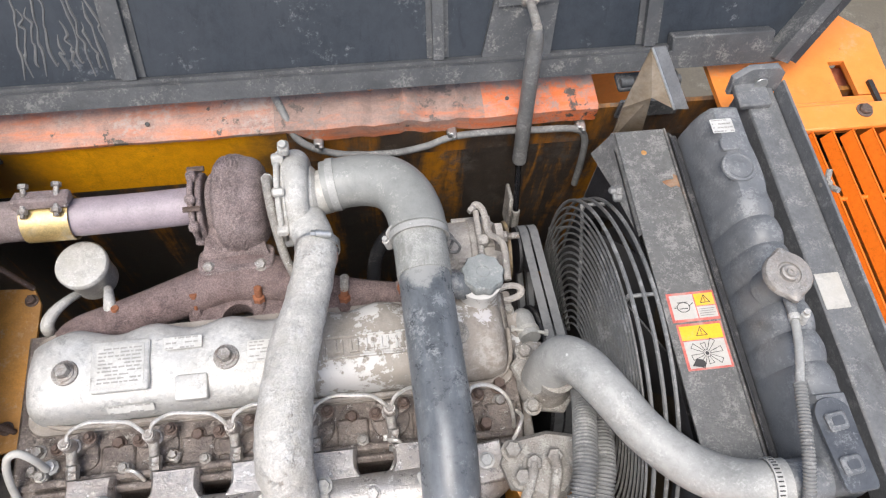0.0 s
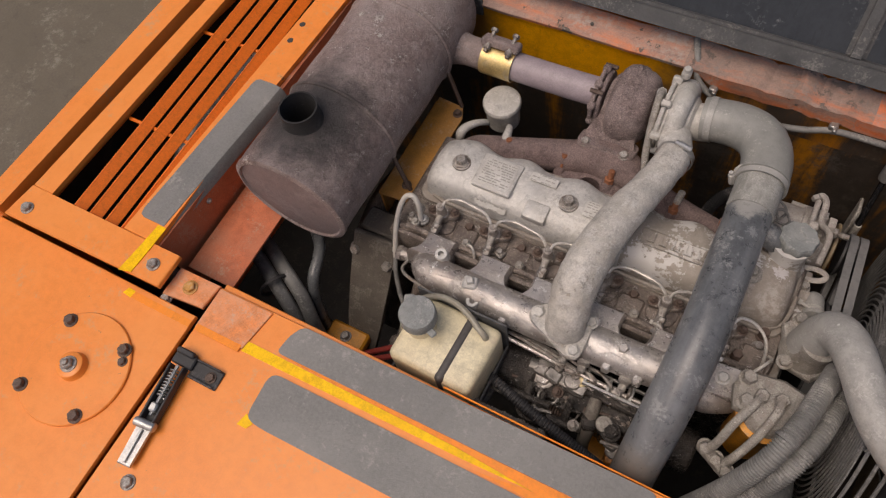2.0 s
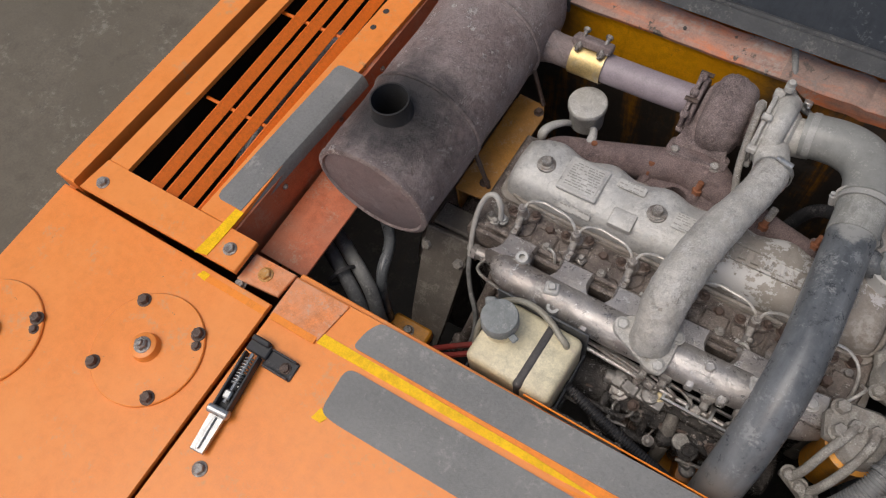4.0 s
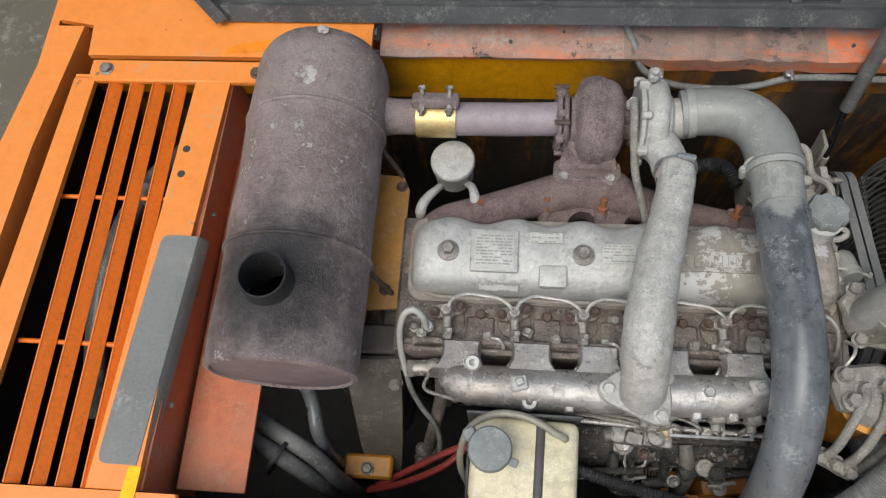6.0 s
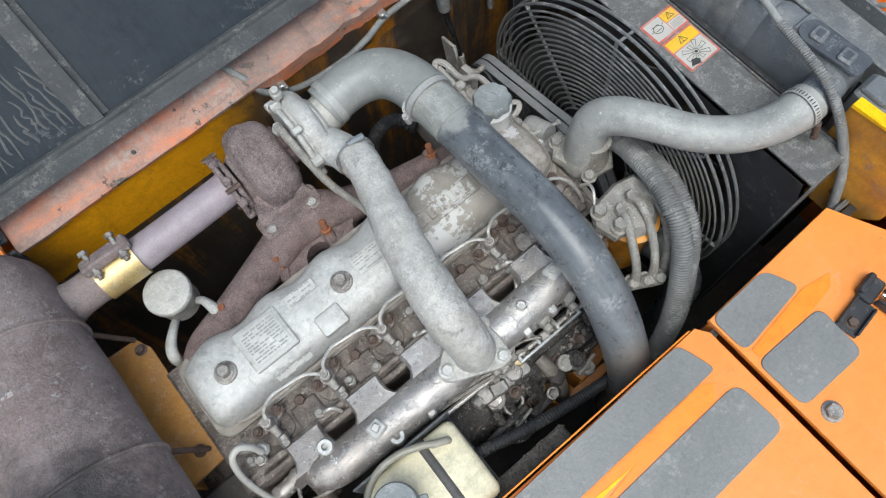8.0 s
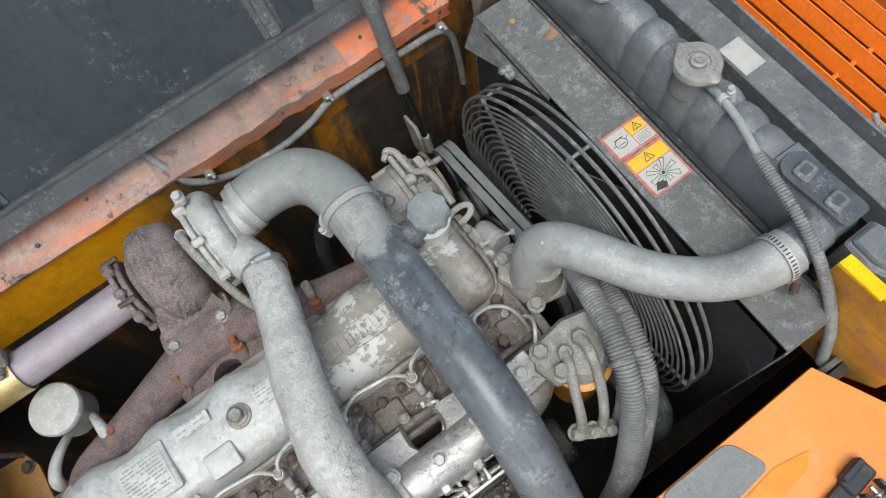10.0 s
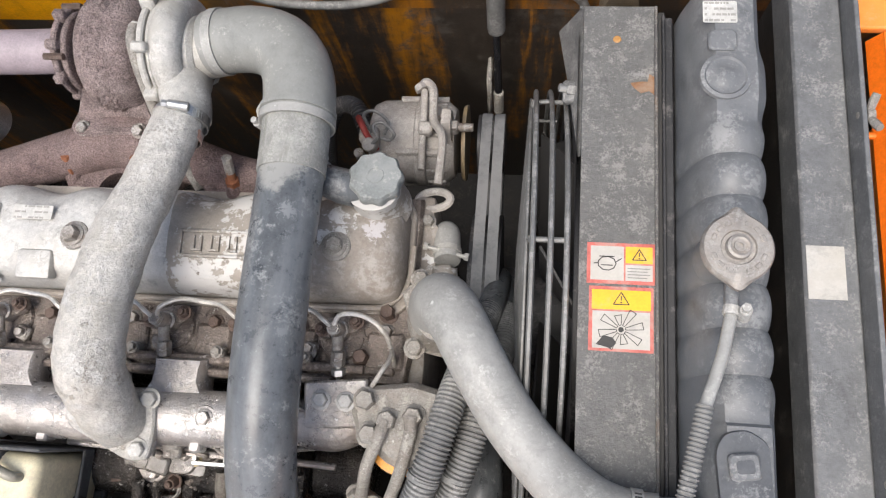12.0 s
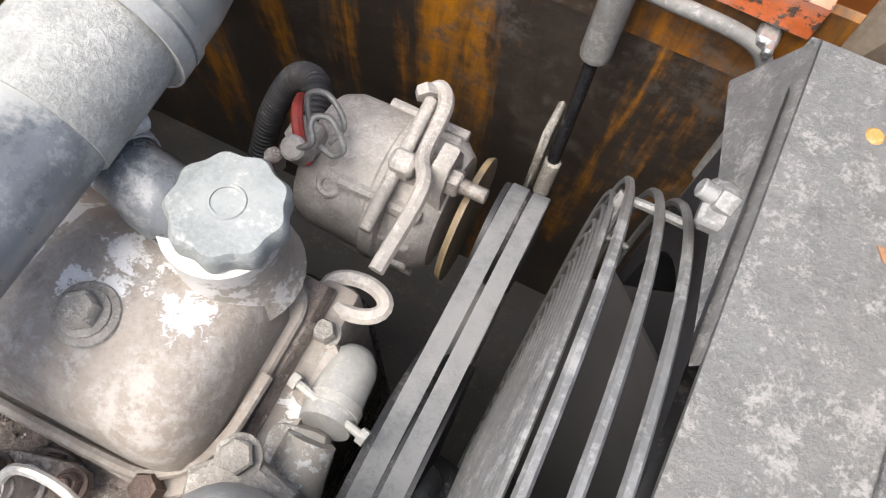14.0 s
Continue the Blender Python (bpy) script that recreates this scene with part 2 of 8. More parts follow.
    if bump:
        b = N.new("ShaderNodeBump")
        b.inputs["Strength"].default_value = min(1.0, bump * 2.0)
        b.inputs["Distance"].default_value = 0.0025
        L.new(relief, b.inputs["Height"])
        L.new(b.outputs["Normal"], bsdf.inputs["Normal"])
    return m


DUST = (0.40, 0.375, 0.345)
M_orange = surf("orange_paint", (0.80, 0.240, 0.036), 0.38, alt=(0.82, 0.285, 0.060), alt_amt=0.45, alt_scale=3.0, alt_edge=0.25, dust=(0.64, 0.31, 0.13), dust_amt=0.20, dust_scale=10, bump=0.04, grain=0.05, chips_glints=(0.30, 0.15, 0.07), fleck_amt=0.685, fleck_scale=40, stain=0.10)
M_orange_deep = surf("orange_louvre_paint", (0.80, 0.172, 0.010), 0.42, alt=(0.76, 0.165, 0.012), alt_amt=0.35, alt_scale=6, alt_edge=0.2, bump=0.12, bump_scale=420, grain=0.10)
M_orange_worn = surf("worn_orange_paint", (0.66, 0.155, 0.04), 0.5, alt=(0.36, 0.235, 0.19), alt_amt=0.53, alt_scale=4.5, alt_edge=0.14, dust=(0.26, 0.22, 0.195), dust_amt=0.42, dust_scale=9, bump=0.3, grain=0.12, streak=(0.5, 2.5, 2.5), chips_glints=(0.085, 0.066, 0.055), fleck_amt=0.62, fleck_scale=20)
# deck orange for recessed faces, with their shade mixed into the colour
M_red_shade = surf("shaded_red_orange_steel", (0.50, 0.13, 0.05), 0.55, alt=(0.40, 0.15, 0.08), alt_amt=0.5, alt_scale=5, alt_edge=0.2, dust=(0.42, 0.24, 0.16), dust_amt=0.3, bump=0.06)
M_pad = surf("grey_anti_slip", (0.165, 0.166, 0.160), 0.46, alt=(0.235, 0.233, 0.222), alt_amt=0.45, alt_scale=5, alt_edge=0.3, dust=(0.31, 0.30, 0.28), dust_amt=0.26, dust_scale=12, bump=0.16, bump_scale=600, grain=0.12, stain=0.3, chips_glints=(0.42, 0.41, 0.39), fleck_amt=0.71, fleck_scale=50)
M_tape = surf("yellow_tape", (0.95, 0.53, 0.002), 0.42, alt=(0.90, 0.43, 0.003), alt_amt=0.35, alt_scale=7, alt_edge=0.25, chips_glints=(0.20, 0.10, 0.01), fleck_amt=0.70, fleck_scale=90, bump=0.06, stain=0.05, spec=0.25)
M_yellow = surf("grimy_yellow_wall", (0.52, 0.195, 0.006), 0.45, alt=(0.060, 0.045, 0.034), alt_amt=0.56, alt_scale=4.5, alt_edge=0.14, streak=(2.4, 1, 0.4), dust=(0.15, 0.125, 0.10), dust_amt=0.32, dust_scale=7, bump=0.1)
# oil grime over yellow, base darkened further to paint the bay's deep shadow
M_yellow_dark = surf("oily_shaded_yellow_wall", (0.046, 0.037, 0.030), 0.45, alt=(0.46, 0.185, 0.008), alt_amt=0.385, alt_scale=5.5, alt_edge=0.12, streak=(2.6, 1, 0.22), dust=(0.10, 0.088, 0.075), dust_amt=0.34, dust_scale=7, bump=0.1)
M_ochre = surf("ochre_steel", (0.55, 0.26, 0.05), 0.55, alt=(0.30, 0.16, 0.06), alt_amt=0.4, alt_scale=8, alt_edge=0.25, dust=(0.5, 0.33, 0.18), dust_amt=0.3, bump=0.08)
M_hood = surf("dark_grey_hood", (0.024, 0.030, 0.038), 0.38, alt=(0.041, 0.047, 0.055), alt_amt=0.5, alt_scale=2.4, alt_edge=0.32, dust=(0.16, 0.165, 0.17), dust_amt=0.13, dust_scale=9, bump=0.04, streak=(3, 1, 0.7), stain=0.3, spec=0.27)
M_hood_dusty = surf("dusty_grey_steel", (0.085, 0.088, 0.090), 0.6, alt=(0.05, 0.053, 0.056), alt_amt=0.48, alt_scale=11, alt_edge=0.18, dust=(0.21, 0.205, 0.195), dust_amt=0.32, dust_scale=26, bump=0.2)
M_black = surf("black_steel", (0.028, 0.028, 0.030), 0.55, dust=(0.12, 0.113, 0.11), dust_amt=0.3, settle=0.4, bump=0.1)
M_dark = surf("oily_dark_steel", (0.020, 0.018, 0.016), 0.6, alt=(0.036, 0.028, 0.022), alt_amt=0.4, alt_scale=10, dust=(0.075, 0.066, 0.057), dust_amt=0.3, bump=0.2)
M_shroud = surf("dusty_black_shroud", (0.092, 0.093, 0.092), 0.5, alt=(0.145, 0.142, 0.134), alt_amt=0.5, alt_scale=7, alt_edge=0.40, dust=(0.27, 0.263, 0.248), dust_amt=0.43, dust_scale=48, settle=0.3, bump=0.3, bump_scale=190, stain=0.35, chips_glints=(0.28, 0.27, 0.25), fleck_amt=0.70, fleck_scale=50, grit=(150, 0.10))
M_tank = surf("dusty_black_plastic", (0.115, 0.120, 0.126), 0.42, alt=(0.165, 0.17, 0.174), alt_amt=0.5, alt_scale=9, alt_edge=0.34, dust=(0.25, 0.253, 0.252), dust_amt=0.42, dust_scale=26, settle=0.5, bump=0.12, stain=0.35)
M_muffler = surf("rusty_muffler_steel", (0.205, 0.153, 0.143), 0.62, alt=(0.305, 0.25, 0.237), alt_amt=0.50, alt_scale=6, alt_edge=0.16, chips_glints=(0.47, 0.43, 0.405), fleck_amt=0.632, fleck_scale=100, dust=(0.34, 0.29, 0.275), dust_amt=0.40, dust_scale=34, bump=0.55, bump_scale=240, stain=0.55, spot=(((-0.500, -0.118, 2.165), 0.055, 0.185, (0.022, 0.021, 0.022)),), grit=(300, 0.14))
M_soot = surf("sooty_steel", (0.018, 0.018, 0.019), 0.85, alt=(0.05, 0.045, 0.045), alt_amt=0.35, alt_scale=14, bump=0.3)
M_pink = surf("heat_tinted_pipe", (0.315, 0.268, 0.292), 0.5, alt=(0.26, 0.21, 0.222), alt_amt=0.4, alt_scale=5, alt_edge=0.3, bump=0.08)
M_turbine = surf("rusted_cast_iron", (0.245, 0.185, 0.175), 0.75, alt=(0.305, 0.245, 0.232), alt_amt=0.45, alt_scale=11, alt_edge=0.2, bump=1.0, bump_scale=120, grain=0.34, stain=0.55, chips_glints=(0.33, 0.265, 0.25), fleck_amt=0.61, fleck_scale=220, grit=(420, 0.42))
M_manif = surf("purple_brown_cast_iron", (0.190, 0.132, 0.124), 0.75, alt=(0.245, 0.183, 0.170), alt_amt=0.45, alt_scale=8, alt_edge=0.22, dust=(0.27, 0.21, 0.19), dust_amt=0.25, bump=0.9, bump_scale=130, grain=0.30, stain=0.55, chips_glints=(0.25, 0.185, 0.172), fleck_amt=0.61, fleck_scale=220, grit=(420, 0.36))
M_rust = surf("orange_rust", (0.27, 0.105, 0.050), 0.85, alt=(0.20, 0.07, 0.03), alt_amt=0.4, alt_scale=40, bump=0.4)
M_alu = surf("dusty_cast_aluminium", (0.53, 0.527, 0.51), 0.44, 0.25, alt=(0.42, 0.405, 0.372), alt_amt=0.44, alt_scale=9, alt_edge=0.22, dust=(0.62, 0.61, 0.58), dust_amt=0.38, dust_scale=18, settle=0.2, bump=0.24, bump_scale=260, stain=0.65, chips_glints=(0.36, 0.335, 0.29), fleck_amt=0.65, fleck_scale=60)
M_alu_worn = surf("flaking_aluminium_paint", (0.34, 0.313, 0.278), 0.58, 0.05, alt=(0.26, 0.232, 0.198), alt_amt=0.5, alt_scale=9, alt_edge=0.2, chips_glints=(0.50, 0.49, 0.47), fleck_amt=0.555, fleck_scale=42, bump=0.22, stain=0.5)
M_alu_brown = surf("brown_glazed_aluminium", (0.315, 0.285, 0.250), 0.6, 0.0, alt=(0.235, 0.202, 0.172), alt_amt=0.48, alt_scale=10, alt_edge=0.25, dust=(0.375, 0.35, 0.32), dust_amt=0.36, dust_scale=12, chips_glints=(0.60, 0.595, 0.58), fleck_amt=0.665, fleck_scale=42, bump=0.2, stain=0.5, spec=0.25, flake=(((0.412, 0.026, 1.997), 0.0135, (0.52, 0.50, 0.50), 120), ((0.474, 0.010, 1.895), 0.010, (0.60, 0.59, 0.57), 95)))
M_cast = surf("pale_cast_aluminium", (0.48, 0.47, 0.442), 0.5, 0.15, alt=(0.38, 0.365, 0.33), alt_amt=0.45, alt_scale=16, alt_edge=0.18, dust=(0.60, 0.59, 0.56), dust_amt=0.40, dust_scale=34, bump=0.28, bump_scale=260, stain=0.5)
M_pipe = surf("pale_intake_pipe", (0.50, 0.482, 0.445), 0.5, 0.15, alt=(0.38, 0.36, 0.32), alt_amt=0.46, alt_scale=15, alt_edge=0.10, dust=(0.61, 0.60, 0.57), dust_amt=0.40, dust_scale=34, settle=0.2, bump=0.4, bump_scale=230, chips_glints=(0.33, 0.305, 0.265), fleck_amt=0.645, fleck_scale=45, stain=0.5, grit=(260, 0.12))
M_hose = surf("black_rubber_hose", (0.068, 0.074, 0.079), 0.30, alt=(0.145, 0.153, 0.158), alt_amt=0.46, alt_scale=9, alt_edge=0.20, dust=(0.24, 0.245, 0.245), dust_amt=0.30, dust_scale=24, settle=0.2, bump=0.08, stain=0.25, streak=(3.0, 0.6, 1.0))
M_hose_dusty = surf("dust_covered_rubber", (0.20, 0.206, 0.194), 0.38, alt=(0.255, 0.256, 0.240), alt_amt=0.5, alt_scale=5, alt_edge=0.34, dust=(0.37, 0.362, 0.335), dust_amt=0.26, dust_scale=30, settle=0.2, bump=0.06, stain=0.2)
M_hose_grey = surf("grey_worn_coolant_hose", (0.285, 0.285, 0.268), 0.42, alt=(0.345, 0.34, 0.322), alt_amt=0.5, alt_scale=7, alt_edge=0.25, dust=(0.45, 0.44, 0.42), dust_amt=0.28, dust_scale=26, bump=0.12, chips_glints=(0.55, 0.545, 0.52), fleck_amt=0.68, fleck_scale=50, stain=0.3)
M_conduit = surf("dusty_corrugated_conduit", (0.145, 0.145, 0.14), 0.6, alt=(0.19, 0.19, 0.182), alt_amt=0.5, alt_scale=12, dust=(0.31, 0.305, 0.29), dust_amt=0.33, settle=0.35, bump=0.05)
# fine pale flecks here are wet glints painted into the colour
M_head = surf("oily_brown_grey_iron", (0.110, 0.088, 0.076), 0.36, 0.15, alt=(0.225, 0.187, 0.162), alt_amt=0.50, alt_scale=13, alt_edge=0.13, dust=(0.36, 0.315, 0.275), dust_amt=0.38, dust_scale=28, settle=0.35, bump=0.45, bump_scale=170, stain=0.65, chips_glints=(0.66, 0.63, 0.59), fleck_amt=0.64, fleck_scale=240, grit=(300, 0.22))
# near-white flecks paint the silver glints of the casting
M_inman = surf("intake_manifold_casting", (0.54, 0.515, 0.49), 0.30, 0.65, alt=(0.30, 0.255, 0.225), alt_amt=0.46, alt_scale=7, alt_edge=0.24, dust=(0.60, 0.57, 0.525), dust_amt=0.34, dust_scale=28, settle=0.3, bump=0.32, bump_scale=150, chips_glints=(0.80, 0.79, 0.77), fleck_amt=0.62, fleck_scale=220, stain=0.5)
M_grey = surf("dusty_grey_casting", (0.325, 0.305, 0.275), 0.55, 0.15, alt=(0.215, 0.192, 0.167), alt_amt=0.45, alt_scale=18, alt_edge=0.15, dust=(0.47, 0.45, 0.41), dust_amt=0.42, dust_scale=40, settle=0.3, bump=0.4, bump_scale=240, stain=0.55, chips_glints=(0.66, 0.65, 0.62), fleck_amt=0.66, fleck_scale=120, grit=(300, 0.15))
# bright flecks are glints on the fasteners, put in as colour
M_bolt = surf("dull_steel_fastener", (0.36, 0.34, 0.315), 0.36, 0.6, alt=(0.20, 0.165, 0.14), alt_amt=0.45, alt_scale=60, dust=(0.42, 0.39, 0.35), dust_amt=0.25, bump=0.35, chips_glints=(0.72, 0.71, 0.69), fleck_amt=0.64, fleck_scale=260, grit=(420, 0.20))
M_bolt_dark = surf("rusty_brown_fastener", (0.135, 0.095, 0.078), 0.6, 0.25, alt=(0.10, 0.068, 0.052), alt_amt=0.5, alt_scale=50, dust=(0.26, 0.22, 0.19), dust_amt=0.25, bump=0.3, grit=(380, 0.20))
M_steel = surf("bright_steel", (0.50, 0.50, 0.485), 0.32, 0.8, alt=(0.36, 0.35, 0.335), alt_amt=0.35, alt_scale=30, bump=0.08)
M_brass = surf("zinc_gold_clamp", (0.60, 0.45, 0.20), 0.40, 0.65, alt=(0.50, 0.43, 0.30), alt_amt=0.42, alt_scale=22, bump=0.1, stain=0.3)
M_line = surf("cream_fuel_line", (0.60, 0.575, 0.53), 0.34, 0.5, alt=(0.36, 0.32, 0.265), alt_amt=0.4, alt_scale=40, bump=0.1)
M_wire = surf("grey_guard_wire", (0.17, 0.17, 0.166), 0.45, 0.15, alt=(0.13, 0.128, 0.12), alt_amt=0.45, alt_scale=25, dust=(0.30, 0.296, 0.285), dust_amt=0.36, settle=0.35, bump=0.1)
M_belt = surf("grey_rubber_belt", (0.155, 0.158, 0.16), 0.6, alt=(0.19, 0.19, 0.19), alt_amt=0.5, alt_scale=15, bump=0.1)
M_cream = surf("aged_cream_plastic", (0.66, 0.60, 0.42), 0.42, alt=(0.58, 0.51, 0.34), alt_amt=0.45, alt_scale=7, alt_edge=0.25, dust=(0.52, 0.45, 0.33), dust_amt=0.2, dust_scale=14, bump=0.05)
M_cap = surf("blue_grey_plastic_cap", (0.205, 0.222, 0.220), 0.6, alt=(0.26, 0.27, 0.262), alt_amt=0.42, alt_scale=16, alt_edge=0.25, dust=(0.36, 0.36, 0.342), dust_amt=0.32, dust_scale=30, bump=0.12, chips_glints=(0.52, 0.52, 0.50), fleck_amt=0.70, fleck_scale=70)
M_strap = surf("black_rubber_strap", (0.075, 0.07, 0.068), 0.6, dust=(0.18, 0.165, 0.15), dust_amt=0.3, bump=0.05)
M_clear = surf("cloudy_overflow_hose", (0.30, 0.285, 0.235), 0.35, alt=(0.23, 0.21, 0.165), alt_amt=0.5, alt_scale=15, bump=0.04)
M_white = surf("white_label", (0.47, 0.455, 0.42), 0.6, alt=(0.43, 0.405, 0.36), alt_amt=0.45, alt_scale=30, alt_edge=0.2, bump=0.03, grain=0.08, stain=0.3)
M_red = surf("red_label_border", (0.54, 0.13, 0.105), 0.6, alt=(0.46, 0.25, 0.21), alt_amt=0.45, alt_scale=40, bump=0.03)
M_lab_yel = surf("yellow_label", (0.72, 0.44, 0.02), 0.55, alt=(0.62, 0.40, 0.10), alt_amt=0.42, alt_scale=30, bump=0.03, grain=0.06, stain=0.2)
M_ink = surf("black_ink", (0.04, 0.038, 0.036), 0.6, bump=0.0, grain=0.05)
M_ink_grey = surf("grey_print", (0.21, 0.205, 0.195), 0.6, bump=0.0, grain=0.05)
M_filter = surf("orange_filter_paint", (0.62, 0.26, 0.02), 0.45, alt=(0.40, 0.17, 0.03), alt_amt=0.4, alt_scale=14, dust=(0.35, 0.24, 0.14), dust_amt=0.25, bump=0.08)
M_mount = surf("grimy_dark_orange_steel", (0.46, 0.165, 0.020), 0.45, alt=(0.20, 0.085, 0.025), alt_amt=0.44, alt_scale=14, alt_edge=0.16, dust=(0.12, 0.075, 0.04), dust_amt=0.3, bump=0.1)
M_redhose = surf("red_rubber_cable", (0.35, 0.05, 0.04), 0.5, alt=(0.22, 0.05, 0.04), alt_amt=0.4, alt_scale=20, bump=0.05)
M_chrome = surf("black_strut_rod", (0.02, 0.02, 0.022), 0.2, 0.3, bump=0.0)
M_ground = surf("dirty_concrete", (0.140, 0.120, 0.090), 0.85, alt=(0.105, 0.090, 0.065), alt_amt=0.5, alt_scale=0.9, alt_edge=0.25, dust=(0.22, 0.205, 0.17), dust_amt=0.25, dust_scale=2.2, bump=0.3, bump_scale=30, chips_glints=(0.55, 0.54, 0.51), fleck_amt=0.72, fleck_scale=2.2, flake=(((-3.12, 1.57, 0.0), 0.15, (0.34, 0.33, 0.31), 4),))

# bright flecks of these two castings paint the highlights of wet metal
M_pump = surf("oil_black_pump_casting", (0.055, 0.050, 0.046), 0.24, 0.45, alt=(0.095, 0.084, 0.075), alt_amt=0.42, alt_scale=18, alt_edge=0.14, dust=(0.085, 0.074, 0.062), dust_amt=0.15, dust_scale=30, settle=0.4, bump=0.5, chips_glints=(0.58, 0.56, 0.53), fleck_amt=0.635, fleck_scale=170, grit=(300, 0.30))
M_wet = surf("oil_wet_silver_casting", (0.36, 0.345, 0.325), 0.24, 0.65, alt=(0.14, 0.125, 0.11), alt_amt=0.45, alt_scale=24, alt_edge=0.15, bump=0.5, bump_scale=170, stain=0.6, chips_glints=(0.75, 0.74, 0.72), fleck_amt=0.63, fleck_scale=200)
M_brassy = surf("brassy_oily_fitting", (0.50, 0.42, 0.24), 0.34, 0.6, alt=(0.24, 0.19, 0.12), alt_amt=0.45, alt_scale=40, bump=0.2)
M_scuffed = surf("scraped_grey_paint", (0.35, 0.225, 0.18), 0.6, alt=(0.62, 0.17, 0.05), alt_amt=0.42, alt_scale=6, alt_edge=0.14, streak=(0.45, 2.5, 2.5), dust=(0.38, 0.325, 0.285), dust_amt=0.34, dust_scale=12, bump=0.25, chips_glints=(0.10, 0.08, 0.065), fleck_amt=0.64, fleck_scale=24)
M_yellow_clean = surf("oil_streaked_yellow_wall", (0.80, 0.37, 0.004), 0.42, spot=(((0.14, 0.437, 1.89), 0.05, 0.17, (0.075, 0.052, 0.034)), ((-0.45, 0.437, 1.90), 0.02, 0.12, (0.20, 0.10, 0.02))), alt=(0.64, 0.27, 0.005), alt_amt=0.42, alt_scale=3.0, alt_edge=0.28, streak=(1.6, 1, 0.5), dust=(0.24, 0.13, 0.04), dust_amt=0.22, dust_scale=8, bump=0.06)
M_label = surf("faded_metal_label", (0.55, 0.545, 0.52), 0.5, alt=(0.42, 0.405, 0.37), alt_amt=0.45, alt_scale=25, alt_edge=0.25, bump=0.05, stain=0.3)
M_label_print = surf("faded_label_print", (0.30, 0.29, 0.27), 0.6, bump=0.0, grain=0.1)
M_orange_line = surf("scuffed_orange_line_paint", (0.86, 0.215, 0.002), 0.45, alt=(0.84, 0.260, 0.010), alt_amt=0.5, alt_scale=6, alt_edge=0.25, bump=0.05, chips_glints=(0.24, 0.12, 0.05), fleck_amt=0.70, fleck_scale=60)
M_arm = surf("dusty_brown_mount_casting", (0.130, 0.115, 0.097), 0.65, alt=(0.092, 0.079, 0.065), alt_amt=0.45, alt_scale=12, alt_edge=0.2, dust=(0.22, 0.202, 0.175), dust_amt=0.36, dust_scale=30, bump=0.35)
M_drip = surf("dried_mud_drip", (0.12, 0.122, 0.12), 0.7, alt=(0.10, 0.10, 0.10), alt_amt=0.5, alt_scale=30, alt_edge=0.2, bump=0.1)
M_core = surf("brown_radiator_fins", (0.12, 0.088, 0.050), 0.6, 0.2, alt=(0.075, 0.058, 0.038), alt_amt=0.45, alt_scale=8, alt_edge=0.25, bump=0.4, bump_scale=500)
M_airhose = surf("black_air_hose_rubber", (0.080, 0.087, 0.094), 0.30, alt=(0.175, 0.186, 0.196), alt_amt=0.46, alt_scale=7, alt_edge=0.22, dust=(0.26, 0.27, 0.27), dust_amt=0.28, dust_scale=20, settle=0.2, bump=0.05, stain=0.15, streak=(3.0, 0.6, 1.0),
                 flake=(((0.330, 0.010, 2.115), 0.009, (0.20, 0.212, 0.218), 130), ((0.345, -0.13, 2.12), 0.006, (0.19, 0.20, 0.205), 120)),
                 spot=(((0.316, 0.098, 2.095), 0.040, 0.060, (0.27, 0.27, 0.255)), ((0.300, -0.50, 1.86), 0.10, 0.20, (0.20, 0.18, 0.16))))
M_orange_scuffed = surf("dust_scuffed_orange_paint", (0.74, 0.235, 0.060), 0.5, alt=(0.62, 0.30, 0.17), alt_amt=0.48, alt_scale=9, alt_edge=0.2, dust=(0.55, 0.36, 0.25), dust_amt=0.36, dust_scale=14, bump=0.08, chips_glints=(0.24, 0.13, 0.08), fleck_amt=0.67, fleck_scale=60, stain=0.25)
M_cap_metal = surf("dirty_pressure_cap_metal", (0.34, 0.32, 0.295), 0.5, 0.35, alt=(0.25, 0.215, 0.185), alt_amt=0.48, alt_scale=22, alt_edge=0.2, dust=(0.44, 0.42, 0.39), dust_amt=0.35, dust_scale=40, bump=0.2)
M_altern = surf("dusty_alternator_casting", (0.40, 0.372, 0.34), 0.6, 0.08, alt=(0.30, 0.272, 0.243), alt_amt=0.45, alt_scale=16, alt_edge=0.18, dust=(0.52, 0.495, 0.46), dust_amt=0.42, dust_scale=40, settle=0.3, bump=0.3, stain=0.5)
M_panel = surf("clean_black_plastic", (0.060, 0.065, 0.074), 0.38, alt=(0.10, 0.106, 0.114), alt_amt=0.45, alt_scale=12, alt_edge=0.3, dust=(0.20, 0.205, 0.21), dust_amt=0.22, dust_scale=30, bump=0.06)
M_channel = surf("dusty_blue_grey_channel", (0.120, 0.124, 0.128), 0.5, alt=(0.165, 0.168, 0.17), alt_amt=0.5, alt_scale=8, alt_edge=0.3, streak=(1.0, 0.4, 1.0), dust=(0.27, 0.27, 0.262), dust_amt=0.36, dust_scale=36, bump=0.2, stain=0.35, chips_glints=(0.36, 0.36, 0.35), fleck_amt=0.69, fleck_scale=60, grit=(160, 0.08))

M_rail_dirty = surf("grime_dark_rail_paint", (0.27, 0.185, 0.15), 0.6, alt=(0.58, 0.15, 0.045), alt_amt=0.40, alt_scale=6, alt_edge=0.12, streak=(0.5, 2.5, 2.5), dust=(0.22, 0.19, 0.17), dust_amt=0.36, dust_scale=12, bump=0.3, chips_glints=(0.13, 0.10, 0.085), fleck_amt=0.625, fleck_scale=26)

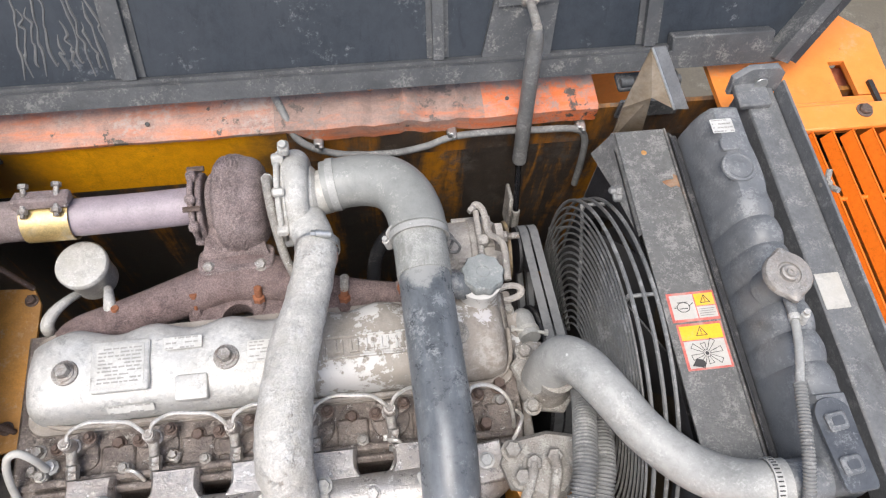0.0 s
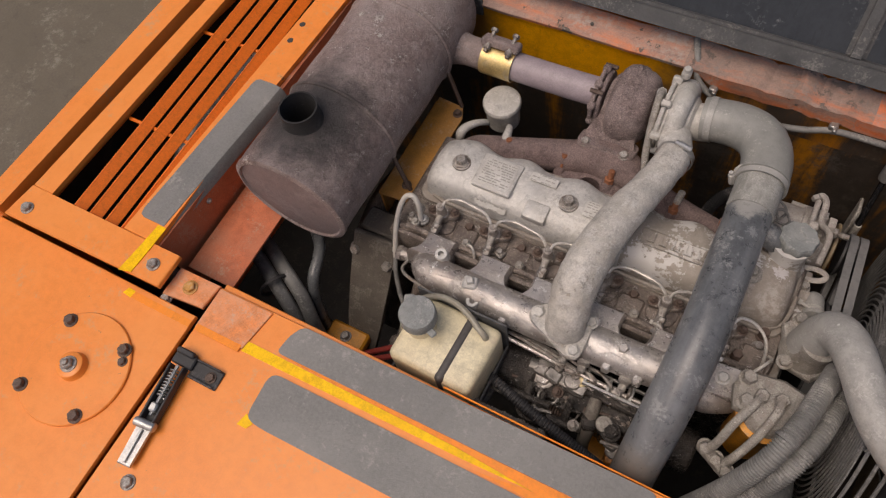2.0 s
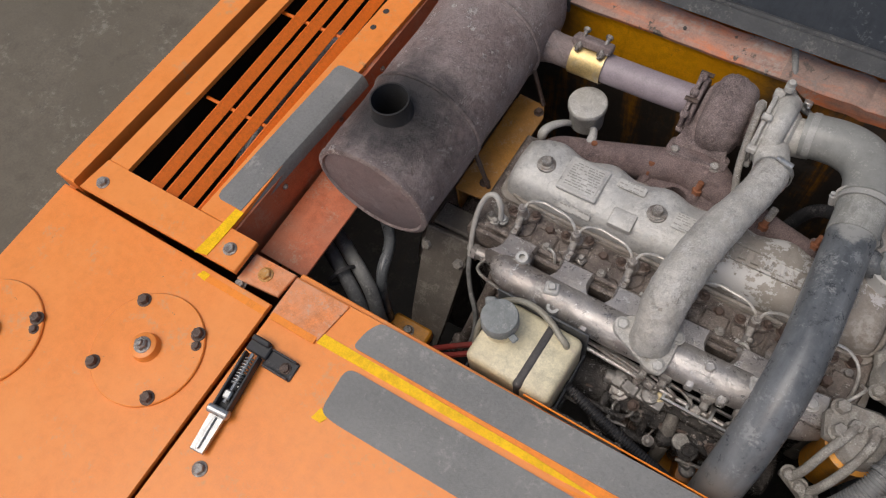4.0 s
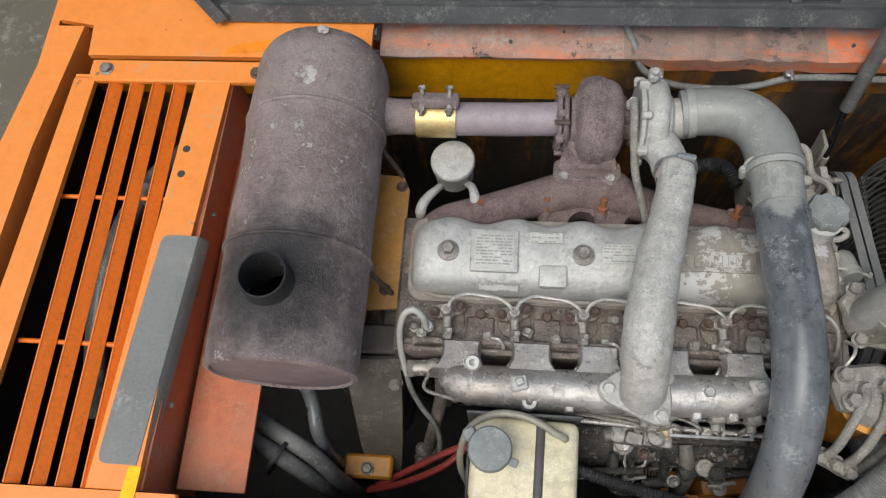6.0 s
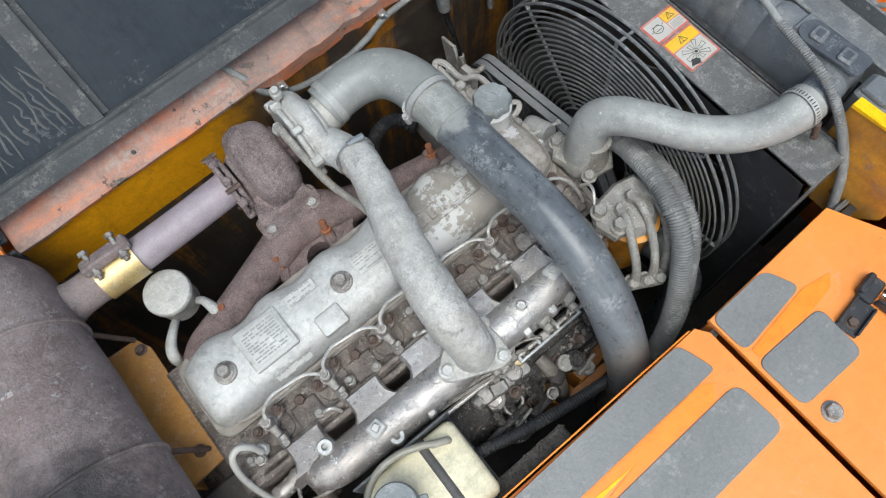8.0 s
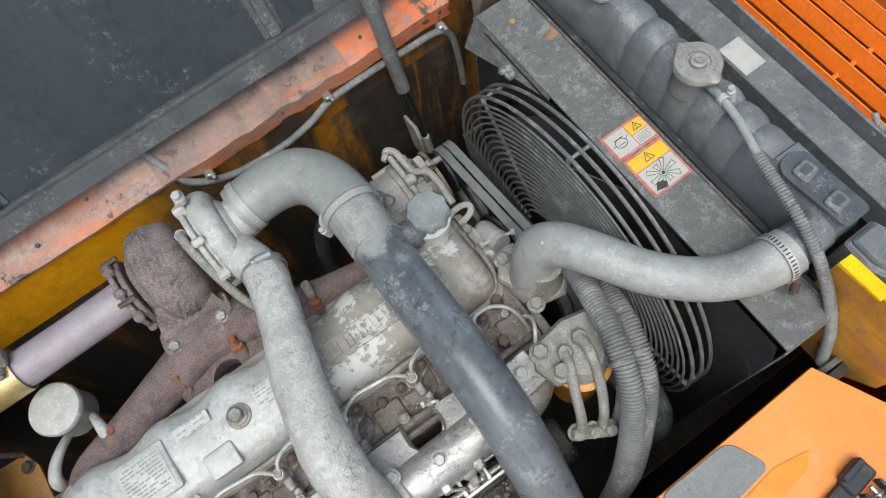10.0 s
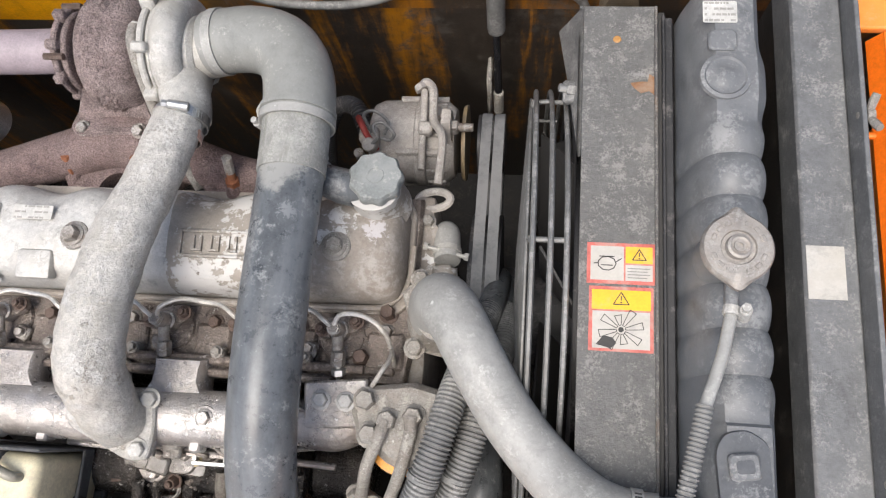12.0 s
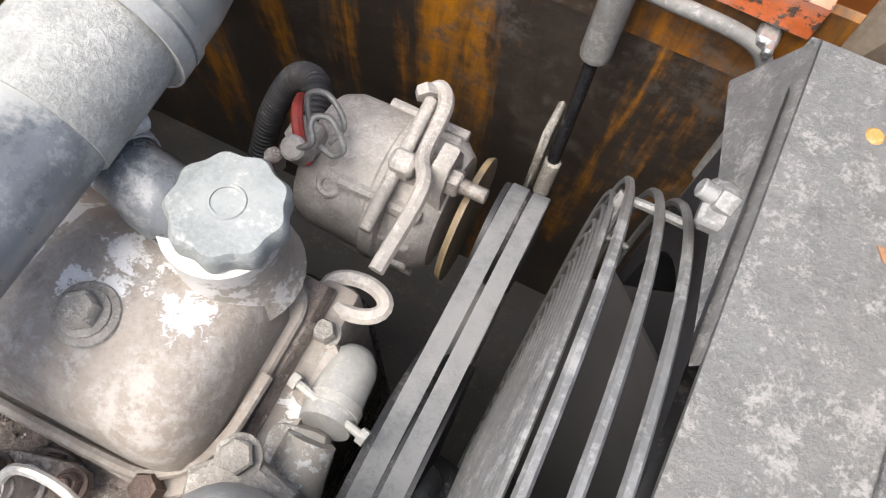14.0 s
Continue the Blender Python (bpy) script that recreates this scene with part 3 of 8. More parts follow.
# ---- ground and machine body ----------------------------------------------
bm = B()
bmesh.ops.create_grid(bm, x_segments=8, y_segments=8, size=60)
solo("ground", bm, M_ground, "stained brown-grey concrete yard below the machine", "ground", kind="structure")

# dark bay that holds the engine
bm = B()
span(bm, (-1.06, -0.46, 1.06), (1.25, 0.46, 1.10), 0)
solo("floor", bm, M_dark, "oily black steel floor of the engine bay", "floor", kind="structure")
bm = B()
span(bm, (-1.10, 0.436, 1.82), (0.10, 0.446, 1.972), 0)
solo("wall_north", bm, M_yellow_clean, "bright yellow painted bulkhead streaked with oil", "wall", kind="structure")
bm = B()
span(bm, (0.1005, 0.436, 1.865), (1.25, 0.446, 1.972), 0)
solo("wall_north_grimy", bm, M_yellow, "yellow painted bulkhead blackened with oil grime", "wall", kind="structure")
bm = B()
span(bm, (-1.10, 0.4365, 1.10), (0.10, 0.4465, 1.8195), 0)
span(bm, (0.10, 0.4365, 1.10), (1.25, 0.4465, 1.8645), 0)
solo("wall_north_lower", bm, M_yellow_dark, "lower bulkhead with oil grime over yellow paint, shade darkened into its colour", "wall", kind="structure")
bm = B()
span(bm, (-1.10, -0.475, 1.10), (1.25, -0.462, 1.985), 0)
solo("wall_south", bm, M_dark, "dark oily steel side of the engine bay", "wall", kind="structure")
bm = B()
span(bm, (-1.10, -0.462, 1.10), (-1.09, 0.436, 1.99), 0)
solo("wall_west", bm, M_dark, "dark oily steel end of the engine bay", "wall", kind="structure")
bm = B()
span(bm, (1.24, -0.462, 1.10), (1.25, 0.436, 2.0), 0)
solo("wall_east", bm, M_dark, "dark oily steel end of the cooler bay", "wall", kind="structure")
# body sides down to the ground, out of sight under the deck
bm = B()
span(bm, (-1.14, -1.45, 0.0), (-1.12, 1.2, 1.985), 0)
span(bm, (1.225, -1.45, 0.0), (1.24, 0.36, 1.985), 0)
span(bm, (1.28, 0.36, 0.0), (1.295, 0.56, 1.955), 0)
span(bm, (-1.12, -1.45, 0.0), (1.225, -1.43, 1.985), 0)
span(bm, (-1.12, 1.18, 0.0), (1.24, 1.2, 1.93), 0)
span(bm, (-1.12, -1.43, 0.0), (1.225, 1.18, 0.02), 0)
solo("machine_skirt", bm, M_orange, "orange painted outer sides of the excavator body", "body panel", kind="structure")

# worn orange rail along the top of the bulkhead: a folded channel
bm = B()
xs = [-0.41 + i * (1.105 / 110) for i in range(111)]
rings = []
for x in xs:
    dent = math.exp(-((x - 0.34) / 0.13) ** 2)
    w = 0.0025 * math.sin(x * 23) + 0.0015 * math.sin(x * 61 + 1) + dent * (0.002 + 0.006 * math.sin(x * 62) + 0.004 * math.sin(x * 131 + 2) + 0.0025 * math.sin(x * 257))
    k = min(max((x - 0.10) / 0.06, 0.0), 1.0)
    low = 0.028 * k * k * (3 - 2 * k)
    prof = [(0.432, 1.971 - low), (0.428, 1.975 - low), (0.427, 1.983), (0.434, 1.988 + w * 0.5), (0.470, 1.992 + w), (0.505, 1.992 + w * 0.4), (0.508, 1.967), (0.47, 1.947)]
    rings.append([V((x, y + w * 0.4, z)) for y, z in prof])
ring_mesh(bm, rings)
bmesh.ops.recalc_face_normals(bm, faces=bm.faces[:])
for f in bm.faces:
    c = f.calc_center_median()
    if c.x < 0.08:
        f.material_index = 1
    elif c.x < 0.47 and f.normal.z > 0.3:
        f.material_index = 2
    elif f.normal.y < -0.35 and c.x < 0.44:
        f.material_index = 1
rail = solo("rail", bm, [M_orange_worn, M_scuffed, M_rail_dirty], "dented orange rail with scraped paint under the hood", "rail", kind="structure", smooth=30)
bm = B()
for x, y, z in ((-0.144, 0.460, 1.993), (0.52, 0.46, 1.993)):
    lathe(bm, (x, y, z - 0.004), (0, -0.3, 1), [(0, 0.004), (0.006, 0.004)], 10)
part("rail_hole", bm, M_ink, rail)

# far orange deck behind the louvre panels
bm = B()
span(bm, (-0.99, 0.3735, 2.000), (-0.56, 0.387, 2.006), 0)
prism(bm, [(-1.004, 0.388), (-0.42, 0.388), (-0.42, 0.52), (-0.60, 0.56), (-0.60, 1.2), (-1.10, 1.2), (-1.10, 0.50), (-1.088, 0.475), (-1.010, 0.462)], (0, 0, 2.015), (1, 0, 0), (0, 1, 0), 0.012)
deck_nw = solo("deck_plate", bm, M_orange, "orange rear deck plate with scratched paint beside the hood", "deck plate", kind="structure")
bm = B()
prism(bm, soften([(-0.062, -0.012), (0.0, -0.014), (0.045, -0.006), (0.060, 0.006), (0.03, 0.013), (-0.03, 0.008), (-0.058, -0.002)], 0.006), (-0.655, 0.414, 2.0275), (1, 0.10, 0), (-0.10, 1, 0), 0.0008)
part("bare_scratch", bm, M_orange_line, deck_nw, "bright scraped streak")
bm = B()
span(bm, (-0.985, 0.322, 2.022), (-0.600, 0.372, 2.036), 0.003)
strip = part("end_strip", bm, M_orange, deck_nw, "bolted orange end strip")
part("bolt", hexbolt(B(), (-0.95, 0.348, 2.036), (0, 0, 1), 0.010, 0.008), M_bolt, strip)
part("bolt", hexbolt(B(), (-0.640, 0.344, 2.036), (0, 0, 1), 0.009, 0.008), M_bolt_dark, strip)
bm = B()
prism(bm, [(0.93, 0.372), (1.29, 0.372), (1.29, 0.405), (1.18, 0.405), (1.18, 0.492), (1.215, 0.492), (1.215, 0.408), (1.292, 0.408), (1.30, 0.56), (1.24, 0.62), (1.24, 1.18), (0.93, 1.18)], (0, 0, 1.980), (1, 0, 0), (0, 1, 0), 0.012)
deck_ne = solo("deck_plate", bm, M_orange, "orange rear deck plate with a slot beside the cooler grille", "deck plate", kind="structure")
bm = B()
span(bm, (1.16, 0.39, 1.93), (1.24, 0.51, 1.95), 0.002)
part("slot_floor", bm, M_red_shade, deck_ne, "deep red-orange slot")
bm = B()
span(bm, (1.190, -0.46, 2.01), (1.218, 0.335, 2.093), 0.004)
span(bm, (0.977, 0.325, 1.985), (1.18, 0.368, 2.035), 0.003)
solo("grille_rim", bm, M_orange, "pale orange rim round the cooler grille", "deck rim", kind="structure")


# plate added only to close the open corner; its colour carries painted shade
bm = B()
span(bm, (0.9505, -1.43, 1.87), (1.224, -0.477, 1.88), 0.001)
solo("deck_plate", bm, M_red_shade, "added red-orange closing plate beside the cooler panel, in a shaded tone", "deck plate", kind="structure")

# ---- deck plates in front of the bay --------------------------------------
def yaw(poly):
    """The front deck stands about one degree off the engine's axis."""
    return [(x, y + 0.018 * (x - 0.38)) for x, y in poly]


def plate(poly, z, thick=0.010, bevel=0.002):
    poly = yaw(poly)
    return prism(B(), poly, (0, 0, z - thick), (1, 0, 0), (0, 1, 0), thick, bevel)


sill = thing("sill_panel", (-0.08, -0.8, 1.98), "long orange sill panel with two grey anti-slip strips and a yellow line", "deck panel")
part("plate", plate([(-0.547, -1.44), (0.408, -1.44), (0.408, -0.463), (0.393, -0.442), (-0.545, -0.442)], TOP), M_orange, sill)
bm = B()
span(bm, (-0.545, -0.4655, 1.93), (0.39, -0.4455, 1.992), 0.002)
part("inner_lip", bm, M_orange, sill)
bm = B()
span(bm, (-0.05, -0.4415, 1.9925), (0.385, -0.4385, 1.9965), 0.0005)
part("edge_strip", bm, M_orange_line, sill, "thin amber edge")
bm = prism(B(), yaw(soften([(-0.36, -0.470), (-0.345, -0.4435), (0.345, -0.4435), (0.354, -0.452), (0.370, -0.509), (-0.366, -0.509)], 0.012)), (0, 0, TOP + 0.0005), (1, 0, 0), (0, 1, 0), 0.003, 0.001)
part("anti_slip_strip", bm, M_pad, sill, "grey anti-slip strip")
bm = prism(B(), yaw(soften([(-0.352, -0.546), (0.378, -0.546), (0.384, -0.640), (-0.318, -0.644), (-0.348, -0.638)], 0.022)), (0, 0, TOP + 0.0005), (1, 0, 0), (0, 1, 0), 0.003, 0.001)
part("anti_slip_strip", bm, M_pad, sill, "grey anti-slip strip with a cut corner")
bm = prism(B(), yaw([(-0.43, -0.536), (-0.43, -0.514), (-0.20, -0.5165), (0.02, -0.5195), (0.17, -0.5290), (0.04, -0.5330)]), (0, 0, TOP + 0.0005), (1, 0, 0), (0, 1, 0), 0.0016)
part("yellow_line", bm, M_tape, sill, "scuffed yellow tape line")
bm = prism(B(), yaw([(-0.36, -0.5108), (0.330, -0.5108), (0.352, -0.522), (0.330, -0.5425), (0.06, -0.5425), (0.172, -0.5290), (0.02, -0.5190), (-0.20, -0.5160)]), (0, 0, TOP + 0.0004), (1, 0, 0), (0, 1, 0), 0.0012)
part("orange_line", bm, M_orange_line, sill, "scuffed deep orange line")
bm = prism(B(), yaw([(-0.356, -0.656), (-0.336, -0.656), (-0.329, -0.643), (-0.350, -0.632)]), (0, 0, TOP + 0.0004), (1, 0, 0), (0, 1, 0), 0.0012)
part("yellow_corner", bm, M_tape, sill)
bm = prism(B(), yaw([(-0.543, -0.534), (-0.430, -0.532), (-0.416, -0.446), (-0.543, -0.446)]), (0, 0, TOP + 0.0005), (1, 0, 0), (0, 1, 0), 0.004, 0.001)
part("corner_plate", bm, M_orange_scuffed, sill, "overlapping orange corner plate")
bm = prism(B(), yaw([(-0.540, -0.5405), (-0.434, -0.5415), (-0.434, -0.5270), (-0.54, -0.5265)]), (0, 0, TOP + 0.0046), (1, 0, 0), (0, 1, 0), 0.001)
part("orange_line", bm, M_orange_line, sill, "deep orange painted line")
bm = B()
hexbolt(bm, (-0.475, -0.845, TOP), (0, 0, 1), 0.010, 0.008)
part("bolt", bm, M_bolt, sill)

hatch = thing("hatch_panel", (-0.84, -0.95, 1.98), "orange deck panel carrying a bolted round cover", "deck panel")
part("plate", plate([(-1.140, -1.44), (-0.556, -1.44), (-0.556, -0.515), (-1.140, -0.507)], TOP), M_orange, hatch)
bm = prism(B(), yaw([(-0.712, -0.539), (-0.557, -0.5410), (-0.557, -0.5265), (-0.712, -0.524)]), (0, 0, TOP + 0.0005), (1, 0, 0), (0, 1, 0), 0.001)
part("orange_line", bm, M_orange_line, hatch, "deep orange painted line")
bm = prism(B(), yaw([(-0.728, -0.537), (-0.706, -0.540), (-0.704, -0.5235), (-0.722, -0.5225)]), (0, 0, TOP + 0.0008), (1, 0, 0), (0, 1, 0), 0.001)
part("yellow_dab", bm, M_tape, hatch)


def round_cover(c):
    t = thing("round_cover", (c[0], c[1], TOP), "round orange cover plate bolted to the deck panel", "cover plate", "round covers on the deck")
    p = V((c[0], c[1], TOP + 0.0005))
    part("disc", lathe(B(), p, (0, 0, 1), [(0, 0.114), (0.004, 0.114), (0.006, 0.112), (0.007, 0.03), (0.007, 0.0005)], 64), M_orange, t)
    part("boss", lathe(B(), p, (0, 0, 1), [(0.006, 0.030), (0.010, 0.028), (0.022, 0.026), (0.024, 0.023), (0.024, 0.0005)], 28), M_orange, t)
    part("centre_bolt", hexbolt(B(), p + V((0, 0, 0.024)), (0, 0, 1), 0.0115, 0.010, stud=0.006), M_bolt, t, "dull steel centre bolt")
    for dx, dy in ((-0.072, 0.072), (0.072, 0.072), (0.068, -0.073), (-0.075, -0.075)):
        part("bolt", hexbolt(B(), p + V((dx, dy, 0.006)), (0, 0, 1), 0.010, 0.010, spin=dx * 40), M_bolt_dark, t, "dark weathered bolt")
    part("bolt", hexbolt(B(), p + V((0.083, 0.052, 0.006)), (0, 0, 1), 0.007, 0.006), M_bolt_dark, t, "dark weathered bolt")
    return t


cover = round_cover((-0.711, -0.725))
copy_thing(cover, pose(-1.024, -0.865, TOP))

cooler_lid = thing("cooler_panel", (0.6, -0.9, 1.98), "orange deck panel with worn grey anti-slip patches", "deck panel")
part("plate", plate([(0.420, -1.44), (0.95, -1.44), (0.95, -0.60), (0.76, -0.540), (0.716, -0.445), (0.420, -0.448)], TOP), M_orange, cooler_lid)
bm = B()
span(bm, (0.421, -0.468, 1.93), (0.70, -0.4515, 1.992), 0.002)
part("inner_lip", bm, M_orange, cooler_lid)
for poly in ([(0.424, -0.4495), (0.550, -0.4495), (0.575, -0.508), (0.426, -0.522)], [(0.426, -0.546), (0.570, -0.551), (0.566, -0.644), (0.430, -0.640)]):
    part("anti_slip_patch", prism(B(), yaw(soften(poly, 0.018)), (0, 0, TOP + 0.0005), (1, 0, 0), (0, 1, 0), 0.003, 0.001), M_pad, cooler_lid, "worn grey anti-slip patch")
bm = prism(B(), yaw([(0.436, -0.5265), (0.575, -0.5125), (0.63, -0.524), (0.61, -0.541), (0.56, -0.547), (0.436, -0.5430)]), (0, 0, TOP + 0.0004), (1, 0, 0), (0, 1, 0), 0.0012)
part("orange_line", bm, M_orange_line, cooler_lid, "scuffed deep orange line")
part("bolt", hexbolt(B(), (0.457, -0.671, TOP), (0, 0, 1), 0.012, 0.010), M_bolt, cooler_lid)
bm = B()
span(bm, (0.722, -0.60, 1.90), (0.95, -0.592, 1.97), 0.003)
part("rear_lip", bm, M_orange_worn, cooler_lid)


def toggle_latch(m, arm, side=1):
    """Over-centre latch: base, spring arm and lever, built along -y from its base."""
    t = thing("toggle_latch", (0, 0, 0), "black toggle latch with a coil spring and steel lever", "latch", "toggle latches on the deck")
    bm = B()
    span(bm, (-0.004, -0.020, 0), (0.062, 0.018, 0.004), 0.002)
    for y in (-0.02, 0.014):
        span(bm, (0.002, y, 0.003), (0.058, y + 0.004, 0.014), 0.001)
    span(bm, (-0.048, -0.008, 0.002), (0.0, 0.020, 0.012), 0.003)
    span(bm, (-0.045, 0.012, 0.002), (-0.005, 0.024, 0.022), 0.003)
    part("base", bm, M_black, t)
    part("bolt", hexbolt(B(), (0.042, -0.002, 0.004), (0, 0, 1), 0.008, 0.006), M_bolt_dark, t)
    rot = pose(-0.024, 0.0, 0, 0, 0, arm)

    def turn(bm):
        bmesh.ops.transform(bm, matrix=rot, verts=bm.verts[:])
        return bm
    bm = B()
    span(bm, (-0.017, -0.122, 0.004), (-0.012, -0.01, 0.024), 0.0015)
    span(bm, (0.012, -0.122, 0.004), (0.017, -0.01, 0.024), 0.0015)
    span(bm, (-0.016, -0.124, 0.004), (0.016, -0.05, 0.007), 0.001)
    part("arm", turn(bm), M_black, t)
    bm = B()
    pts = [V((0.008 * math.cos(a), -0.02 - 0.055 * a / (18 * math.pi), 0.018 + 0.008 * math.sin(a))) for a in [k * math.pi / 5 for k in range(91)]]
    tube(bm, pts, 0.0014, 6, smooth_path=False)
    rod(bm, (0, -0.01, 0.018), (0, -0.11, 0.018), 0.0035, 8)
    part("spring", turn(bm), M_steel, t, "bright coil spring")
    bm = B()
    span(bm, (-0.008, -0.104, 0.010), (0.008, -0.086, 0.026), 0.003)
    part("slider", turn(bm), M_steel, t)
    bm = B()
    rod(bm, (-0.022, -0.128, 0.018), (0.022, -0.128, 0.018), 0.009, 12, 0.002)
    prism(bm, [(-0.014, -0.205), (0.014, -0.205), (0.016, -0.133), (-0.016, -0.133)], (0, 0, 0.010), (1, 0, 0), (0, 1, 0), 0.006, 0.002)
    span(bm, (-0.003, -0.20, 0.016), (0.003, -0.138, 0.021), 0.001)
    part("lever", turn(bm), M_steel, t, "worn bare steel lever")
    if side < 0:
        for ob in t.children:
            ob.data.transform(Matrix.Diagonal((-1, 1, 1, 1)))
            ob.data.flip_normals()
    t.matrix_basis = m
    return t


latch = toggle_latch(pose(-0.492, -0.620, TOP + 0.0005, 0, 0, 1), 5)
toggle_latch(pose(0.630, -0.590, TOP, 0, 0, 8), 3, -1)

# ---- grille panel beside the silencer --------------------------------------
grille = thing("grille_panel", (-0.86, -0.05, 1.95), "orange louvred side panel with a grey anti-slip strip", "grille panel", "louvred panels")
LZ = 2.034
bm = B()
prism(bm, [(-1.058, -0.4475), (-1.003, -0.4475), (-0.970, 0.330), (-1.014, 0.330)], (0, 0, LZ - 0.012), (1, 0, 0), (0, 1, 0), 0.012, 0.002)
prism(bm, [(-1.073, -0.529), (-0.645, -0.520), (-0.645, -0.446), (-1.062, -0.448)], (0, 0, LZ - 0.012), (1, 0, 0), (0, 1, 0), 0.012, 0.002)
span(bm, (-1.014, 0.3305, LZ - 0.012), (-0.690, 0.3385, LZ), 0.002)
prism(bm, [(-0.797, -0.4455), (-0.712, -0.4455), (-0.706, 0.0), (-0.690, 0.330), (-0.760, 0.330)], (0, 0, LZ - 0.012), (1, 0, 0), (0, 1, 0), 0.012, 0.002)
part("panel_frame", bm, M_orange, grille)
# inner side is coloured darker than the panel to paint its shade
bm = B()
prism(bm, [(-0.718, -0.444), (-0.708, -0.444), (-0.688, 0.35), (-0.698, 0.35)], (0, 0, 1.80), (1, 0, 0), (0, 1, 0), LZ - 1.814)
part("inner_side", bm, M_red_shade, grille, "red-orange inner side with shade put into its colour")
for x in (-0.930, -0.885, -0.840, -0.796):
    bm = B()
    box(bm, (x, -0.058, LZ - 0.0125), (0.025, 0.776, 0.0028), Matrix.Rotation(radians(40), 4, "Y"), 0.0008)
    box(bm, (x - 0.0094, -0.058, LZ - 0.0040), (0.0036, 0.776, 0.0028), None, 0.0008)
    part("slat", bm, M_orange_deep, grille, "deep orange louvre slat")
for y in (-0.205, 0.078):
    bm = B()
    rod(bm, (-0.995, y, LZ - 0.026), (-0.765, y, LZ - 0.026), 0.0045, 8)
    part("cross_bar", bm, M_orange_deep, grille)
bm = B()
fold = [(-0.772, 0.0005), (-0.769, 0.0035), (-0.733, 0.0045), (-0.714, 0.0040), (-0.703, 0.0014), (-0.696, -0.0100), (-0.693, -0.028), (-0.695, -0.030), (-0.699, -0.0125), (-0.7055, -0.0012), (-0.715, 0.0014), (-0.733, 0.0005)]
ring_mesh(bm, [[V((max(x, -0.772 + d) + 0.010 + 0.07 * y, y - 0.022, LZ + z)) for x, z in fold] for y, d in ((-0.384, 0.016), (-0.380, 0.007), (-0.368, 0.001), (-0.18, 0.0), (0.002, 0.001), (0.012, 0.006), (0.016, 0.014))])
part("anti_slip_strip", bm, M_pad, grille, "grey anti-slip strip")
bm = prism(B(), [(-0.744, -0.5255), (-0.716, -0.5185), (-0.712, -0.460), (-0.710, -0.4075), (-0.731, -0.4085), (-0.736, -0.460)], (0, 0, LZ + 0.0006), (1, 0, 0), (0, 1, 0), 0.0015)
part("yellow_line", bm, M_tape, grille, "scuffed yellow tape line")
for y in (0.173, 0.120):
    part("hole", lathe(B(), (-0.750, y, LZ + 0.0003), (0, 0, 1), [(0, 0.0075), (0.0008, 0.0065), (0.0008, 0.0002)], 18), M_ink, grille)
for x, y in ((-1.030, -0.498), (-0.684, -0.485)):
    part("bolt", hexbolt(B(), (x, y, LZ), (0, 0, 1), 0.010, 0.008), M_bolt, grille)
for y in (-0.10, 0.06, -0.30):
    part("rivet", lathe(B(), (-0.697 + 0.025 * y, y, 1.985), (1, 0, 0), [(0, 0.007), (0.003, 0.0065), (0.006, 0.003), (0.006, 0.0002)], 12), M_bolt, grille)

bm = B()
prism(bm, [(-1.150, -0.528), (-1.094, -0.528), (-1.060, 0.169), (-1.024, 0.458), (-1.086, 0.458), (-1.130, 0.169)], (0, 0, 1.93), (1, 0, 0), (0, 1, 0), 0.104, 0.005)
solo("deck_rim", bm, M_orange, "orange outer rim of the deck beside the grille", "deck rim", kind="structure")
corner = thing("hinge_plate", (-0.61, -0.47, 1.99), "small orange hinge plate bolted at the deck corner", "hinge plate")
part("plate", plate([(-0.654, -0.503), (-0.556, -0.496), (-0.550, -0.440), (-0.652, -0.440)], TOP - 0.001, 0.008), M_orange_scuffed, corner)
part("bolt", hexbolt(B(), (-0.605, -0.487, TOP - 0.001), (0, 0, 1), 0.011, 0.008), M_ochre, corner, "orange painted hinge bolt")
part("nut", hexbolt(B(), (-0.645, -0.527, TOP - 0.014), (0, 0, 1), 0.009, 0.008), M_bolt, corner)
bm = B()
span(bm, (-0.695, -0.435, 1.915), (-0.572, 0.34, 1.921), 0.001)
solo("shelf_plate", bm, M_red_shade, "flat red-orange steel shelf under the silencer", "shelf plate", kind="structure")

uh = thing("hydraulic_hose", (-0.90, 0.0, 1.85), "black hydraulic hose lying under the louvre panel", "hose")
part("hose", tube(B(), [(-0.95, -0.30, 1.78), (-0.94, -0.16, 1.86), (-0.93, -0.02, 1.895), (-0.905, 0.12, 1.89), (-0.86, 0.26, 1.84), (-0.80, 0.36, 1.74)], 0.022, 16), M_hose, uh)
part("ferrule", lathe(B(), (-0.905, 0.12, 1.89), (0.3, 1, -0.15), [(0, 0.023), (0.002, 0.026), (0.04, 0.026), (0.042, 0.023)], 18), M_steel, uh, "bright steel ferrule")

# ---- cooler grille ----------------------------------------------------------
cgr = thing("grille_panel", (1.08, -0.05, 2.0), "deep orange louvred cover beside the oil cooler", "grille panel", "louvred panels")
for ya_, yb_ in ((0.270, 0.322), (-0.46, -0.44)):
    part("end_strip", span(B(), (0.985, ya_, 2.079), (1.185, yb_, 2.091), 0.003), M_orange, cgr, "pale orange end strip")
part("bolt", hexbolt(B(), (1.125, 0.302, 2.091), (0, 0, 1), 0.010, 0.007), M_bolt_dark, cgr)
part("edge_strip", span(B(), (0.9765, -0.44, 2.065), (0.985, 0.27, 2.085), 0.002), M_orange, cgr, "thin pale orange edge strip")
